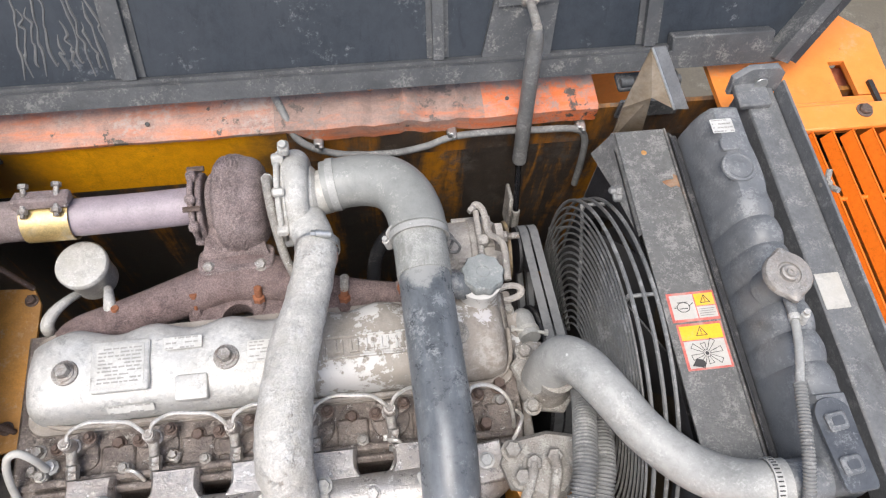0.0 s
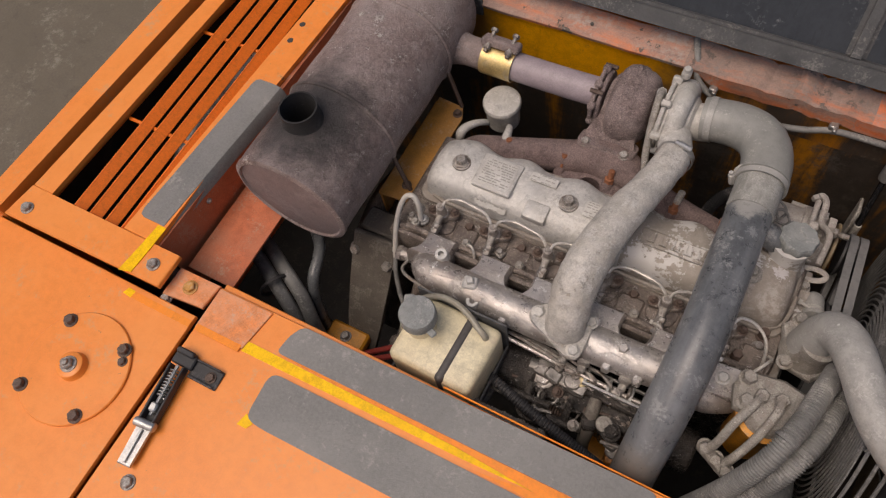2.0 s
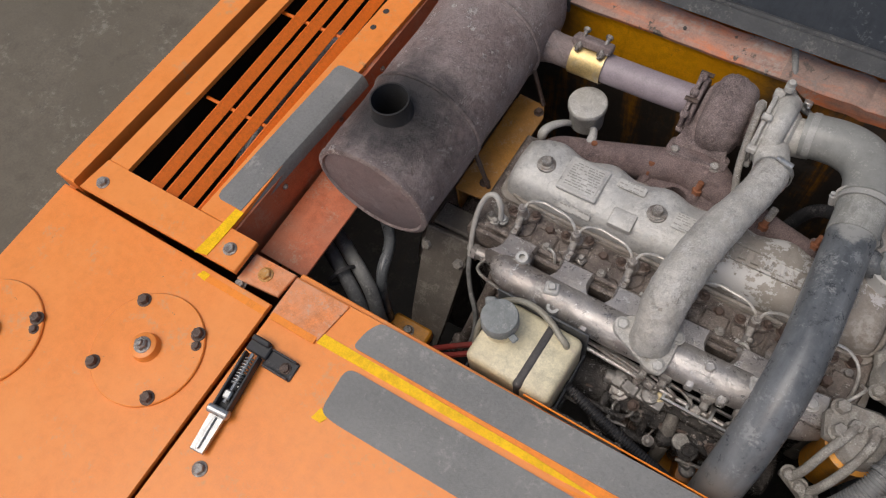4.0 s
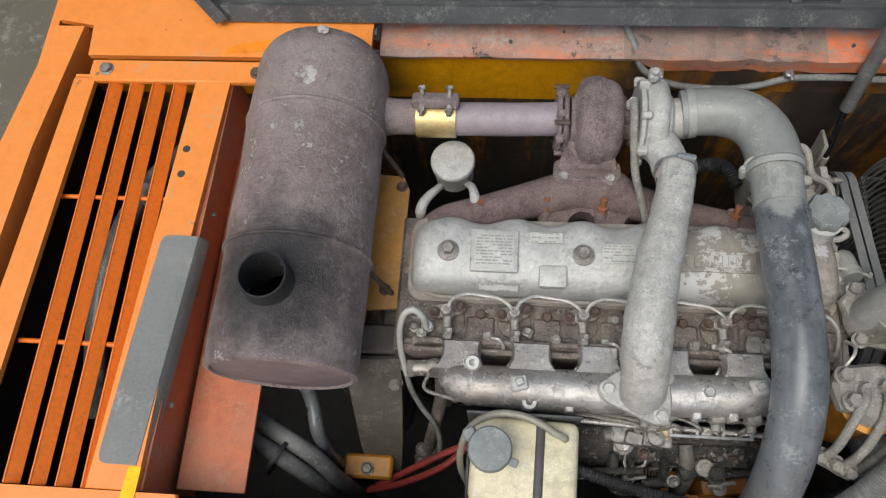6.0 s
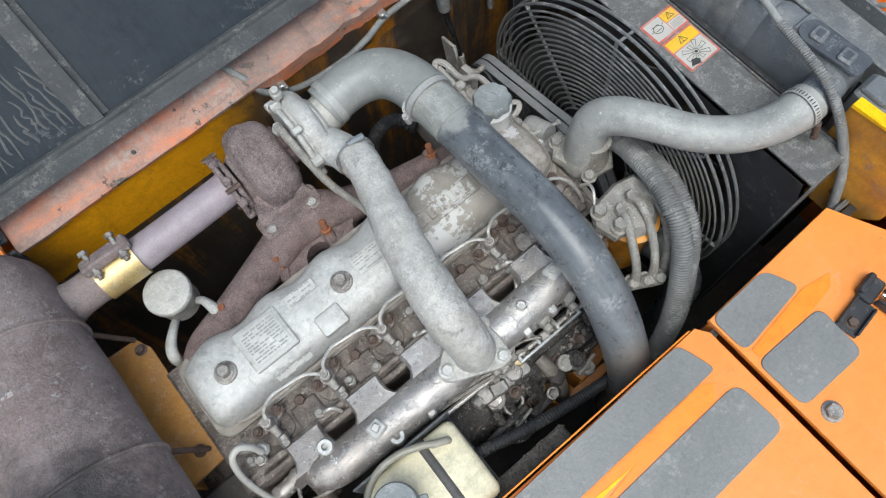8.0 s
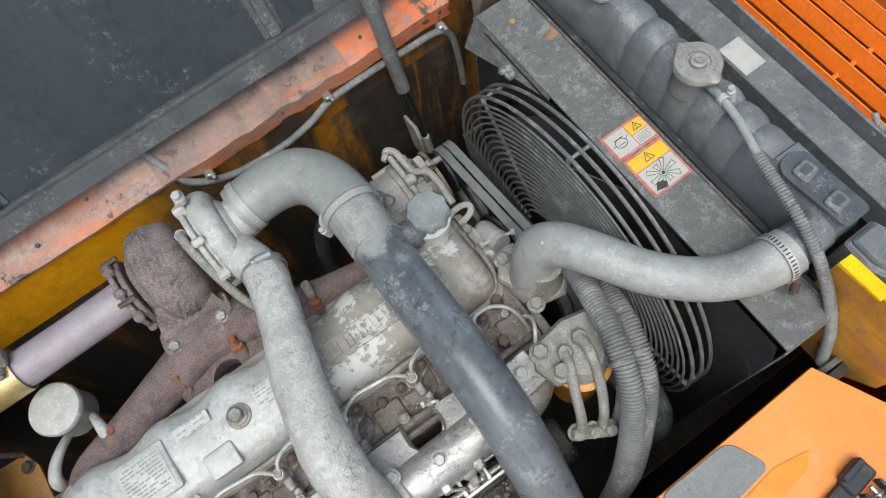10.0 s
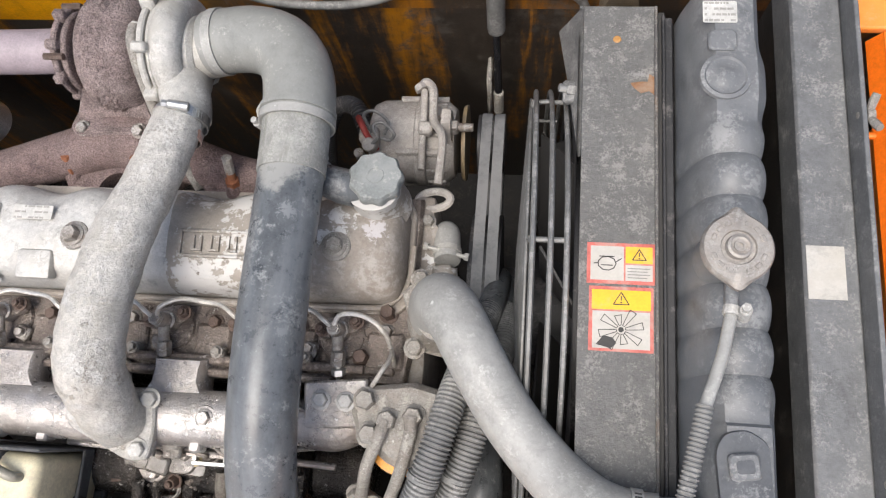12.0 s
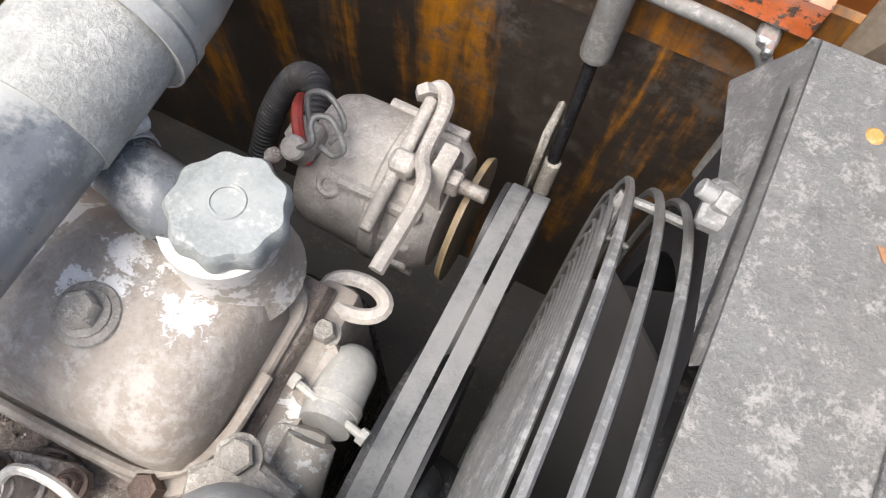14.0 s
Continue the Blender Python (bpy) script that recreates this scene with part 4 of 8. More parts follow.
for i in range(5):
    x = 1.0125 + i * 0.0373
    bm = B()
    box(bm, (x + 0.0007, -0.085, 2.0728), (0.0250, 0.708, 0.0028), Matrix.Rotation(radians(-63), 4, "Y"), 0.0008)
    box(bm, (x + 0.0066, -0.085, 2.0845), (0.0036, 0.708, 0.0028), None, 0.0008)
    part("slat", bm, M_orange_deep, cgr, "deep orange louvre slat")
for y in (-0.132, 0.145):
    bm = B()
    rod(bm, (0.985, y, 2.063), (1.19, y, 2.063), 0.0045, 8)
    part("cross_bar", bm, M_orange_deep, cgr)


# ---- open hood ---------------------------------------------------------------
HU = V((0, 0.5, 0.866))      # up along the leaning hood
HN = V((0, -0.866, 0.5))     # out of its underside
HO = V((0, 0.505, 2.027))


def hood_at(x, s, n=0.0):
    return HO + V((x, 0, 0)) + HU * s + HN * n


def hood_slab(bm, poly, depth, off=0.0):
    return prism(bm, poly, HO + HN * off, (1, 0, 0), HU, depth)


hood = thing("engine_hood", (0.15, 0.5, 2.0), "open dark grey engine hood with dusty ribs on its underside", "engine hood")
part("panel", hood_slab(B(), [(-0.74, 0.0), (1.06, 0.0), (1.36, 0.42), (1.36, 1.05), (-1.05, 1.05), (-1.05, 0.42)], 0.004), M_hood, hood)
bm = B()
hood_slab(bm, [(-0.74, -0.012), (1.06, -0.012), (1.06, 0.022), (-0.74, 0.022)], 0.030, 0.0045)
hood_slab(bm, [(-0.74, 0.022), (0.98, 0.022), (0.98, 0.028), (-0.74, 0.028)], 0.014, 0.0045)
part("bottom_rim", bm, M_hood_dusty, hood, "dusty folded bottom rim")
bm = B()
hood_slab(bm, [(-0.74, -0.012), (-1.05, 0.42), (-1.03, 0.44), (-0.715, 0.0)], 0.045, 0.0045)
part("side_rim", bm, M_hood_dusty, hood)
bm = B()
hood_slab(bm, [(1.06, -0.012), (1.36, 0.42), (1.34, 0.44), (1.03, 0.0)], 0.045, 0.0045)
part("side_rim", bm, M_hood_dusty, hood)
bm = B()
hood_slab(bm, [(1.075, -0.012), (1.375, 0.42), (1.362, 0.425), (1.062, -0.005)], 0.055, -0.004)
part("seal", bm, M_black, hood, "black rubber seal")
for x, w in ((-0.155, 0.026), (0.392, 0.020), (0.79, 0.022), (-0.62, 0.022)):
    bm = B()
    hood_slab(bm, [(x - w / 2, 0.03), (x + w / 2, 0.03), (x + w / 2, 1.03), (x - w / 2, 1.03)], 0.016, 0.0045)
    hood_slab(bm, [(x - w, 0.03), (x + w, 0.03), (x + w, 1.03), (x - w, 1.03)], 0.003, 0.0045)
    part("rib", bm, M_hood_dusty, hood, "dusty stiffening rib")
bm = B()
hood_slab(bm, [(0.47, 0.02), (0.60, 0.02), (0.615, 0.155), (0.50, 0.150)], 0.012, 0.0045)
hood_slab(bm, [(0.50, 0.12), (0.60, 0.125), (0.61, 0.150), (0.50, 0.145)], 0.020, 0.0045)
bracket = part("strut_bracket", bm, M_hood_dusty, hood, "dusty tan strut bracket")
bm = B()
rod(bm, hood_at(0.556, 0.135, 0.012), V((0.547, 0.452, 2.186)), 0.008, 10, 0.001)
box(bm, hood_at(0.556, 0.130, 0.024), (0.03, 0.02, 0.03), Matrix.Rotation(radians(30), 4, "X"), 0.004)
part("ball_stud", bm, M_grey, bracket)
for x0, x1 in ((-0.57, -0.41), (0.735, 0.86)):
    bm = B()
    box(bm, (0.5 * (x0 + x1), 0.470, 2.002), (x1 - x0, 0.040, 0.012), None, 0.003)
    for k in range(4):
        a = x0 + (x1 - x0) * k / 4 + 0.003
        rod(bm, (a, 0.462, 2.011), (a + (x1 - x0) / 4 - 0.006, 0.462, 2.011), 0.010, 12, 0.001)
    box(bm, (0.5 * (x0 + x1), 0.43, 1.972), (x1 - x0, 0.008, 0.05), None, 0.002)
    part("hinge", bm, M_hood_dusty, hood, "grimy knuckle hinge")
bm = B()
box(bm, hood_at(0.93, 0.03, 0.02), (0.20, 0.03, 0.04), Matrix.Rotation(radians(-30), 4, "X"), 0.003)
part("stop_bar", bm, M_hood_dusty, hood, "dusty grey-green stop bar")

rnd = random.Random(12)
for k in range(12):
    x, pts = -0.315 + 0.0115 * k + rnd.uniform(-0.004, 0.004), []
    top = rnd.uniform(0.11, 0.23)
    for j in range(9):
        s_ = top + (0.035 + rnd.uniform(0, 0.03) - top) * j / 8
        pts.append(hood_at(x + 0.35 * (s_ - 0.15) * (0.5 - k / 11) + rnd.uniform(-0.005, 0.005), s_, 0.0040))
    part("dried_drip", tube(B(), pts, [0.0010, 0.0030, 0.0018, 0.0034, 0.0012], 6, 4), M_drip, hood, "pale dried drip streak")
strut = thing("gas_strut", (0.553, 0.348, 1.594), "dusty grey gas strut with a black rod holding the hood open", "gas strut")
a, b = V((0.547, 0.454, 2.182)), V((0.549, 0.392, 1.872))
d = (a - b).normalized()
part("cylinder", lathe(B(), b, d, [(0, 0.010), (0.002, 0.0135), (0.006, 0.0142), ((a - b).length - 0.02, 0.0142), ((a - b).length - 0.008, 0.012), ((a - b).length, 0.009)], 18), M_wire, strut, "dust-coated cylinder")
part("rod", rod(B(), b, (0.552, 0.348, 1.745), 0.0065, 14), M_chrome, strut, "shiny black rod")
bm = B()
rod(bm, (0.552, 0.349, 1.750), (0.552, 0.336, 1.70), 0.009, 12, 0.002)
box(bm, (0.537, 0.360, 1.745), (0.008, 0.05, 0.10), Matrix.Rotation(radians(-12), 4, "X"), 0.003)
part("end_joint", bm, M_grey, strut)

cable = thing("wiring_cable", (0.3, 0.43, 1.913), "grey cable clipped along the bulkhead under the rail", "cable")
part("sheath", tube(B(), [(0.085, 0.5, 1.998), (0.105, 0.452, 1.988), (0.125, 0.424, 1.953), (0.19, 0.414, 1.918), (0.29, 0.412, 1.908), (0.36, 0.415, 1.918), (0.416, 0.419, 1.938), (0.5, 0.42, 1.942), (0.58, 0.42, 1.938), (0.656, 0.419, 1.933), (0.683, 0.417, 1.903), (0.69, 0.41, 1.843), (0.69, 0.4, 1.753)], 0.0072, 10), M_conduit, cable)
for x, z in ((0.158, 1.944), (0.412, 1.944), (0.668, 1.934)):
    bm = B()
    box(bm, (x, 0.425, z), (0.018, 0.022, 0.020), None, 0.003)
    box(bm, (x + 0.004, 0.412, z + 0.004), (0.008, 0.012, 0.010), None, 0.002)
    part("clip", bm, M_steel, cable, "bright steel cable clip")

# ---- silencer ----------------------------------------------------------------
MX, MZ, MR = -0.498, 2.048, 0.126
M_endcap = surf("mauve_end_cap", (0.215, 0.170, 0.168), 0.7, alt=(0.18, 0.135, 0.128), alt_amt=0.45, alt_scale=7, alt_edge=0.3, dust=(0.27, 0.225, 0.218), dust_amt=0.3, bump=0.15)
M_scale = surf("pale_scale", (0.47, 0.44, 0.41), 0.8, alt=(0.34, 0.29, 0.27), alt_amt=0.4, alt_scale=60, bump=0.4, chips_glints=(0.22, 0.165, 0.15), fleck_amt=0.565, fleck_scale=150)
muffler = thing("silencer", (MX, 0.06, 1.89), "large rusty brown steel silencer drum with a sooty outlet", "silencer")
bm = B()
n = 72
x0, y0 = V((1, 0, 0)), V((0, 0, 1))
prof = [(0.012, 0.112), (0.004, 0.1145), (0.0, 0.117), (0.001, 0.121), (0.004, MR + 0.001), (0.012, MR + 0.0015), (0.018, MR - 0.001), (0.024, MR)] + [(0.03 + 0.01 * k, MR) for k in range(55)] + [(0.588, MR - 0.003), (0.604, MR - 0.010), (0.620, MR - 0.022), (0.633, MR - 0.040), (0.641, MR - 0.062), (0.645, 0.03), (0.646, 0.0005)]
rings = []
for d, r in prof:
    wob = 0.0014 * math.sin(d * 31)
    rings.append([V((MX, -0.252 + d, MZ)) + (x0 * math.cos(2 * math.pi * i / n) + y0 * math.sin(2 * math.pi * i / n)) * (r + wob * math.sin(6 * math.pi * i / n)) for i in range(n)])
ring_mesh(bm, rings)
gone = [f for f in bm.faces if (f.calc_center_median() - V((-0.503, -0.129, f.calc_center_median().z))).length < 0.036 and f.calc_center_median().z > MZ + 0.08]
bmesh.ops.delete(bm, geom=gone, context="FACES")
part("drum", bm, M_muffler, muffler)
part("end_cap", lathe(B(), (MX, -0.246, MZ), (0, -1, 0), [(-0.004, 0.1155), (0.0006, 0.115), (0.002, 0.110), (0.005, 0.085), (0.007, 0.04), (0.007, 0.0005)], 56), M_endcap, muffler, "paler mauve dusty end cap")
for (cy, ca, sy, sa, seed) in ((0.248, 88, 0.021, 9.5, 1), (0.345, 80, 0.010, 5, 3), (0.11, 78, 0.006, 3, 2), (0.15, 108, 0.006, 3, 5)):
    bm = B()
    rnd = random.Random(seed)
    pts = []
    for k in range(18):
        a = 2 * math.pi * k / 18
        q = rnd.uniform(0.78, 1.1)
        t_ = radians(ca + sa * q * math.sin(a))
        pts.append(V((MX + math.cos(t_) * (MR + 0.0012), cy + sy * q * math.cos(a), MZ + math.sin(t_) * (MR + 0.0012))))
    t_ = radians(ca)
    mid_ = bm.verts.new((MX + math.cos(t_) * (MR + 0.0016), cy, MZ + math.sin(t_) * (MR + 0.0016)))
    vs = [bm.verts.new(q) for q in pts]
    for i in range(18):
        bm.faces.new((mid_, vs[i], vs[(i + 1) % 18]))
    part("scale_spot", bm, M_scale, muffler, "pale flaked scale spot")
for y in (-0.045, 0.205):
    bm = B()
    lathe(bm, (MX, y - 0.005, MZ), (0, 1, 0), [(0, MR - 0.002), (0.0015, MR + 0.003), (0.0045, MR + 0.0045), (0.0075, MR + 0.003), (0.009, MR - 0.002)], 64, cap=False)
    strap = part("strap", bm, M_muffler, muffler, "thin rusty strap band")
    part("strap_rod", rod(B(), (MX + MR * 0.90, y, MZ - 0.045), (-0.352, y - 0.01, 1.90), 0.005, 10), M_bolt_dark, strap)
bm = B()
o = V((-0.503, -0.129, 0))
lathe(bm, o + V((0, 0, MZ + 0.105)), (0, 0, 1), [(0, 0.050), (0.014, 0.043), (0.024, 0.0385), (0.054, 0.038), (0.0545, 0.0350), (-0.02, 0.0340), (-0.05, 0.033)], 40, cap=False)
outlet = part("outlet", bm, M_soot, muffler, "soot-blackened outlet stub")
bm = B()
lathe(bm, o + V((0, 0, MZ - 0.02)), (0, 0, 1), [(0, 0.0338), (0.001, 0.0338), (0.001, 0.0005)], 24)
part("bore", bm, M_ink, outlet)
bm = B()
mount = thing("silencer_bracket", (-0.36, 0.05, 1.89), "ochre steel mounting plate beside the silencer", "bracket")
prism(bm, [(-0.415, -0.09), (-0.338, -0.085), (-0.336, 0.165), (-0.350, 0.195), (-0.415, 0.20)], (0, 0, 1.893), (1, 0, 0), (0, 1, 0), 0.006, 0.001)
span(bm, (-0.42, -0.085, 1.80), (-0.414, 0.19, 1.893), 0.001)
part("plate", bm, M_ochre, mount)
for y in (-0.048, 0.172):
    part("bolt", hexbolt(B(), (-0.366 if y < 0 else -0.352, y, 1.899), (0, 0, 1), 0.008, 0.008), M_bolt_dark, mount)

# ---- exhaust pipe and clamp ------------------------------------------------------
ex = thing("exhaust_pipe", (-0.22, 0.262, 2.004), "heat-tinted mauve exhaust pipe between silencer and turbocharger", "pipe")
part("tube", tube(B(), [(-0.385, 0.262, 2.02), (-0.3, 0.26, 2.02), (-0.15, 0.262, 2.018), (-0.045, 0.266, 2.017)], 0.0315, 28, 4), M_pink, ex)
part("stub", lathe(B(), (-0.4, 0.262, 2.02), (1, 0, 0), [(0, 0.045), (0.03, 0.036), (0.045, 0.0335), (0.09, 0.0335)], 28), M_muffler, ex, "rusty silencer stub")
cl = thing("exhaust_clamp", (-0.276, 0.254, 2.014), "zinc-gold exhaust band clamp with rusty bolt lugs", "clamp")
part("band", lathe(B(), (-0.315, 0.26, 2.02), (1, 0, 0), [(0, 0.0335), (0.0, 0.0365), (0.075, 0.0365), (0.075, 0.0335)], 36, cap=False), M_brass, cl)
bm = B()
box(bm, (-0.278, 0.272, 2.063), (0.088, 0.030, 0.020), Matrix.Rotation(radians(-25), 4, "X"), 0.004)
part("lug", bm, M_muffler, cl, "rusty flange lug")
for x in (-0.303, -0.252):
    bm = B()
    rod(bm, (x, 0.240, 2.062), (x, 0.288, 2.074), 0.0045, 10)
    lathe(bm, (x, 0.254, 2.066), (0, -1, -0.25), [(0, 0.008), (0.008, 0.008)], 6)
    lathe(bm, (x, 0.288, 2.074), (0, 1, 0.3), [(0, 0.008), (0.007, 0.008)], 6)
    part("bolt", bm, M_bolt, cl)

# ---- exhaust manifold --------------------------------------------------------------
man = thing("exhaust_manifold", (0.02, 0.12, 1.88), "purple-brown rusted cast iron exhaust manifold", "exhaust manifold")
bm = B()
tube(bm, [(-0.285, 0.086, 1.905), (-0.25, 0.094, 1.922), (-0.17, 0.112, 1.930), (-0.08, 0.140, 1.932), (-0.01, 0.163, 1.930)], [0.024, 0.030, 0.033, 0.036, 0.040], 20)
tube(bm, [(-0.01, 0.163, 1.930), (0.07, 0.152, 1.926), (0.17, 0.124, 1.915), (0.28, 0.106, 1.905), (0.375, 0.098, 1.895)], [0.040, 0.036, 0.032, 0.030, 0.024], 20)
tube(bm, [(-0.04, 0.150, 1.93), (0.0, 0.168, 1.938), (0.05, 0.165, 1.938), (0.09, 0.150, 1.93)], [0.03, 0.04, 0.04, 0.03], 18)
outline = [(-0.300, 0.082)]
for cx in (-0.200, -0.096, 0.006, 0.112, 0.216, 0.318):
    hw, top = (0.030, 0.116) if -0.15 < cx < 0.15 else (0.024, 0.104)
    outline += [(cx - hw, 0.080)] + [(cx - hw * math.cos(radians(a)), 0.084 + (top - 0.084) * math.sin(radians(a))) for a in (10, 35, 62, 90, 118, 145, 170)] + [(cx + hw, 0.080)]
outline += [(0.372, 0.082), (0.372, 0.108), (0.26, 0.120), (0.12, 0.150), (0.06, 0.185), (-0.05, 0.185), (-0.16, 0.128), (-0.29, 0.095)]
prism(bm, outline, (0, 0, 1.894), (1, 0, 0), (0, 1, 0), 0.036)
part("body", bm, M_manif, man)
for x in (-0.250, -0.148, -0.045, 0.059, 0.164, 0.267):
    part("port_flange", box(B(), (x, 0.0905, 1.893), (0.056, 0.014, 0.055), None, 0.005), M_manif, man)
bm = B()
prism(bm, rounded(0.125, 0.058, 0.014), (0.010, 0.176, 1.950), (1, 0, 0), (0, 0.9, -0.3), 0.014, 0.002)
part("turbo_flange", bm, M_manif, man)
for x, y in ((-0.191, 0.100), (-0.066, 0.112), (0.040, 0.112), (0.184, 0.098), (0.285, 0.105)):
    bm = B()
    rod(bm, (x, y - 0.006, 1.905), (x + 0.003, y + 0.016, 1.964), 0.0066, 10, 0.001)
    lathe(bm, (x + 0.001, y + 0.004, 1.935), (0.05, 0.33, 0.94), [(0, 0.0105), (0.011, 0.0105), (0.012, 0.008)], 6)
    part("stud", bm, M_rust, man, "orange rusty stud")
    part("stud_boss", tube(B(), [(x, y - 0.024, 1.900), (x, y - 0.004, 1.928), (x, y + 0.022, 1.936)], [0.013, 0.012, 0.010], 12, 3), M_manif, man)
bm = B()
rod(bm, (0.187, 0.112, 1.958), (0.190, 0.124, 1.985), 0.0075, 8, 0.001)
part("stud_cap", bm, M_grey, man)

# ---- turbocharger ---------------------------------------------------------------------
turbo = thing("turbocharger", (0.04, 0.25, 1.95), "turbocharger with rusted turbine housing and pale aluminium compressor", "turbocharger")
bm = B()
c = V((0.020, 0.270, 2.004))
rough = random.Random(41)
shell = [(-0.046, 0.047), (-0.038, 0.049), (-0.0345, 0.060), (-0.031, 0.072), (-0.025, 0.0795)]
shell += [(-0.022 + 0.0026 * k, 0.0805 + 0.0055 * math.sin(math.pi * (k + 1) / 18)) for k in range(18)]
shell += [(0.027, 0.0800), (0.034, 0.0770), (0.041, 0.0720), (0.047, 0.0630), (0.050, 0.0500)]
rings = []
for x, r in shell:
    cast = 0.0021 if -0.024 < x < 0.016 else 0.0003
    ring = []
    for j in range(120):
        a = 2 * math.pi * j / 120
        k = r * (1 - 0.06 * (0.5 - 0.5 * math.cos(a + 0.9))) + rough.uniform(-cast, cast)
        ring.append(c + V((x, k * math.cos(a), k * math.sin(a))))
    rings.append(ring)
ring_mesh(bm, rings)
rings = []
for p, w, h in (((0.016, 0.262, 2.000), 0.080, 0.150), ((0.015, 0.236, 1.990), 0.086, 0.118), ((0.013, 0.212, 1.980), 0.094, 0.084), ((0.011, 0.194, 1.973), 0.102, 0.060), ((0.010, 0.180, 1.966), 0.112, 0.048)):
    rings.append([V(p) + V((a + rough.uniform(-0.0008, 0.0008), b * 0.55, b * 0.84)) for a, b in rounded(w, h, min(w, h) * 0.32, 6)])
ring_mesh(bm, rings)
part("turbine_housing", bm, M_turbine, turbo, "rough rusted turbine housing")
bm = B()
prism(bm, rounded(0.126, 0.056, 0.016), (0.010, 0.181, 1.962), (1, 0, 0), (0, 0.88, -0.32), 0.011, 0.002)
part("foot_flange", bm, M_turbine, turbo)
for p in ((-0.034, 0.166, 1.976), (0.052, 0.163, 1.978)):
    part("bolt", hexbolt(B(), p, (0, -0.25, 1), 0.0078, 0.007), M_bolt, turbo, "bare steel flange bolt")
bm = B()
for x, r in ((-0.040, 0.057), (-0.052, 0.061)):
    rod(bm, (x, 0.272, 2.002), (x + 0.009, 0.272, 2.002), r, 30, 0.002)
for a in range(8):
    t_ = radians(a * 45 + 20)
    box(bm, (-0.046, 0.272 + 0.059 * math.cos(t_), 2.004 + 0.059 * math.sin(t_)), (0.016, 0.018, 0.014), Matrix.Rotation(t_, 4, "X"), 0.003)
flange = part("outlet_flange", bm, M_turbine, turbo)
for a in (0, 2, 5):
    t_ = radians(a * 45 + 35)
    bm = B()
    rod(bm, (-0.058, 0.272 + 0.062 * math.cos(t_), 2.004 + 0.062 * math.sin(t_)), (-0.030, 0.272 + 0.062 * math.cos(t_), 2.004 + 0.062 * math.sin(t_)), 0.0048, 6)
    part("bolt", bm, M_bolt_dark, flange)
bm = B()
rod(bm, (0.058, 0.270, 2.006), (0.102, 0.266, 2.010), 0.034, 24, 0.004)
rod(bm, (0.066, 0.270, 2.006), (0.076, 0.269, 2.007), 0.048, 24, 0.003)
box(bm, (0.082, 0.262, 2.03), (0.03, 0.03, 0.04), None, 0.005)
part("bearing_housing", bm, M_manif, turbo)
bm = B()
cc = V((0.124, 0.262, 2.024))
rings = []
for k in range(37):
    a = radians(-95 + k * 10)
    rr = 0.017 + 0.011 * (1 - abs(k - 0) / 36)
    R = 0.056
    e = V((0, math.cos(a), math.sin(a)))
    o = cc + e * R
    rings.append([o + (V((1, 0, 0)) * math.cos(2 * math.pi * j / 16) * rr + e * math.sin(2 * math.pi * j / 16) * rr) for j in range(16)])
ring_mesh(bm, rings)
rod(bm, cc - V((0.026, 0, 0)), cc + V((0.012, 0, 0)), 0.066, 36, 0.005)
rod(bm, cc + V((0.010, 0, 0)), cc + V((0.032, 0, 0)), 0.050, 30, 0.006)
rod(bm, cc + V((0.03, 0, 0.004)), (0.185, 0.265, 2.034), 0.038, 28, 0.002)
part("compressor_housing", bm, M_cast, turbo, "pale cast aluminium compressor housing")
bm = B()
rod(bm, cc - V((0.031, 0, 0)), cc - V((0.022, 0, 0)), 0.074, 40, 0.002)
rod(bm, cc - V((0.020, 0, 0)), cc - V((0.014, 0, 0)), 0.0715, 40, 0.002)
for a in range(7):
    t_ = radians(a * 51 + 12)
    e = V((0, math.cos(t_), math.sin(t_)))
    box(bm, cc + e * 0.074 - V((0.024, 0, 0)), (0.020, 0.020, 0.014), Matrix.Rotation(t_, 4, "X"), 0.003)
part("v_band", bm, M_cast, turbo)
bm = B()
box(bm, (0.112, 0.305, 2.108), (0.018, 0.022, 0.020), None, 0.004)
rod(bm, (0.112, 0.303, 2.112), (0.112, 0.302, 2.126), 0.007, 10, 0.001)
part("top_lug", bm, M_cast, turbo)
part("outlet", tube(B(), [(0.130, 0.225, 2.016), (0.138, 0.200, 2.030), (0.146, 0.178, 2.034), (0.150, 0.155, 2.036)], [0.036, 0.034, 0.033, 0.033], 22), M_cast, turbo)
part("oil_pipe", tube(B(), [(0.080, 0.269, 2.080), (0.081, 0.245, 2.082), (0.085, 0.210, 2.050), (0.095, 0.165, 1.998), (0.112, 0.13, 1.958), (0.127, 0.10, 1.92)], 0.0075, 12), M_grey, turbo, "dusty oil feed pipe")
part("pipe_nut", lathe(B(), (0.080, 0.270, 2.062), (0, -0.15, 1), [(0, 0.011), (0.012, 0.011), (0.014, 0.009), (0.02, 0.009)], 6), M_cast, turbo)

# ---- breather can ---------------------------------------------------------------------------
can = thing("breather_can", (-0.248, 0.2, 1.896), "dusty pale grey breather canister on a wire bracket", "breather can")
part("canister", lathe(B(), (-0.247, 0.203, 1.894), (0.0, -0.04, 1), [(0, 0.030), (0.004, 0.038), (0.055, 0.039), (0.060, 0.043), (0.070, 0.0435), (0.074, 0.041), (0.076, 0.034), (0.076, 0.0005)], 36), M_cast, can)
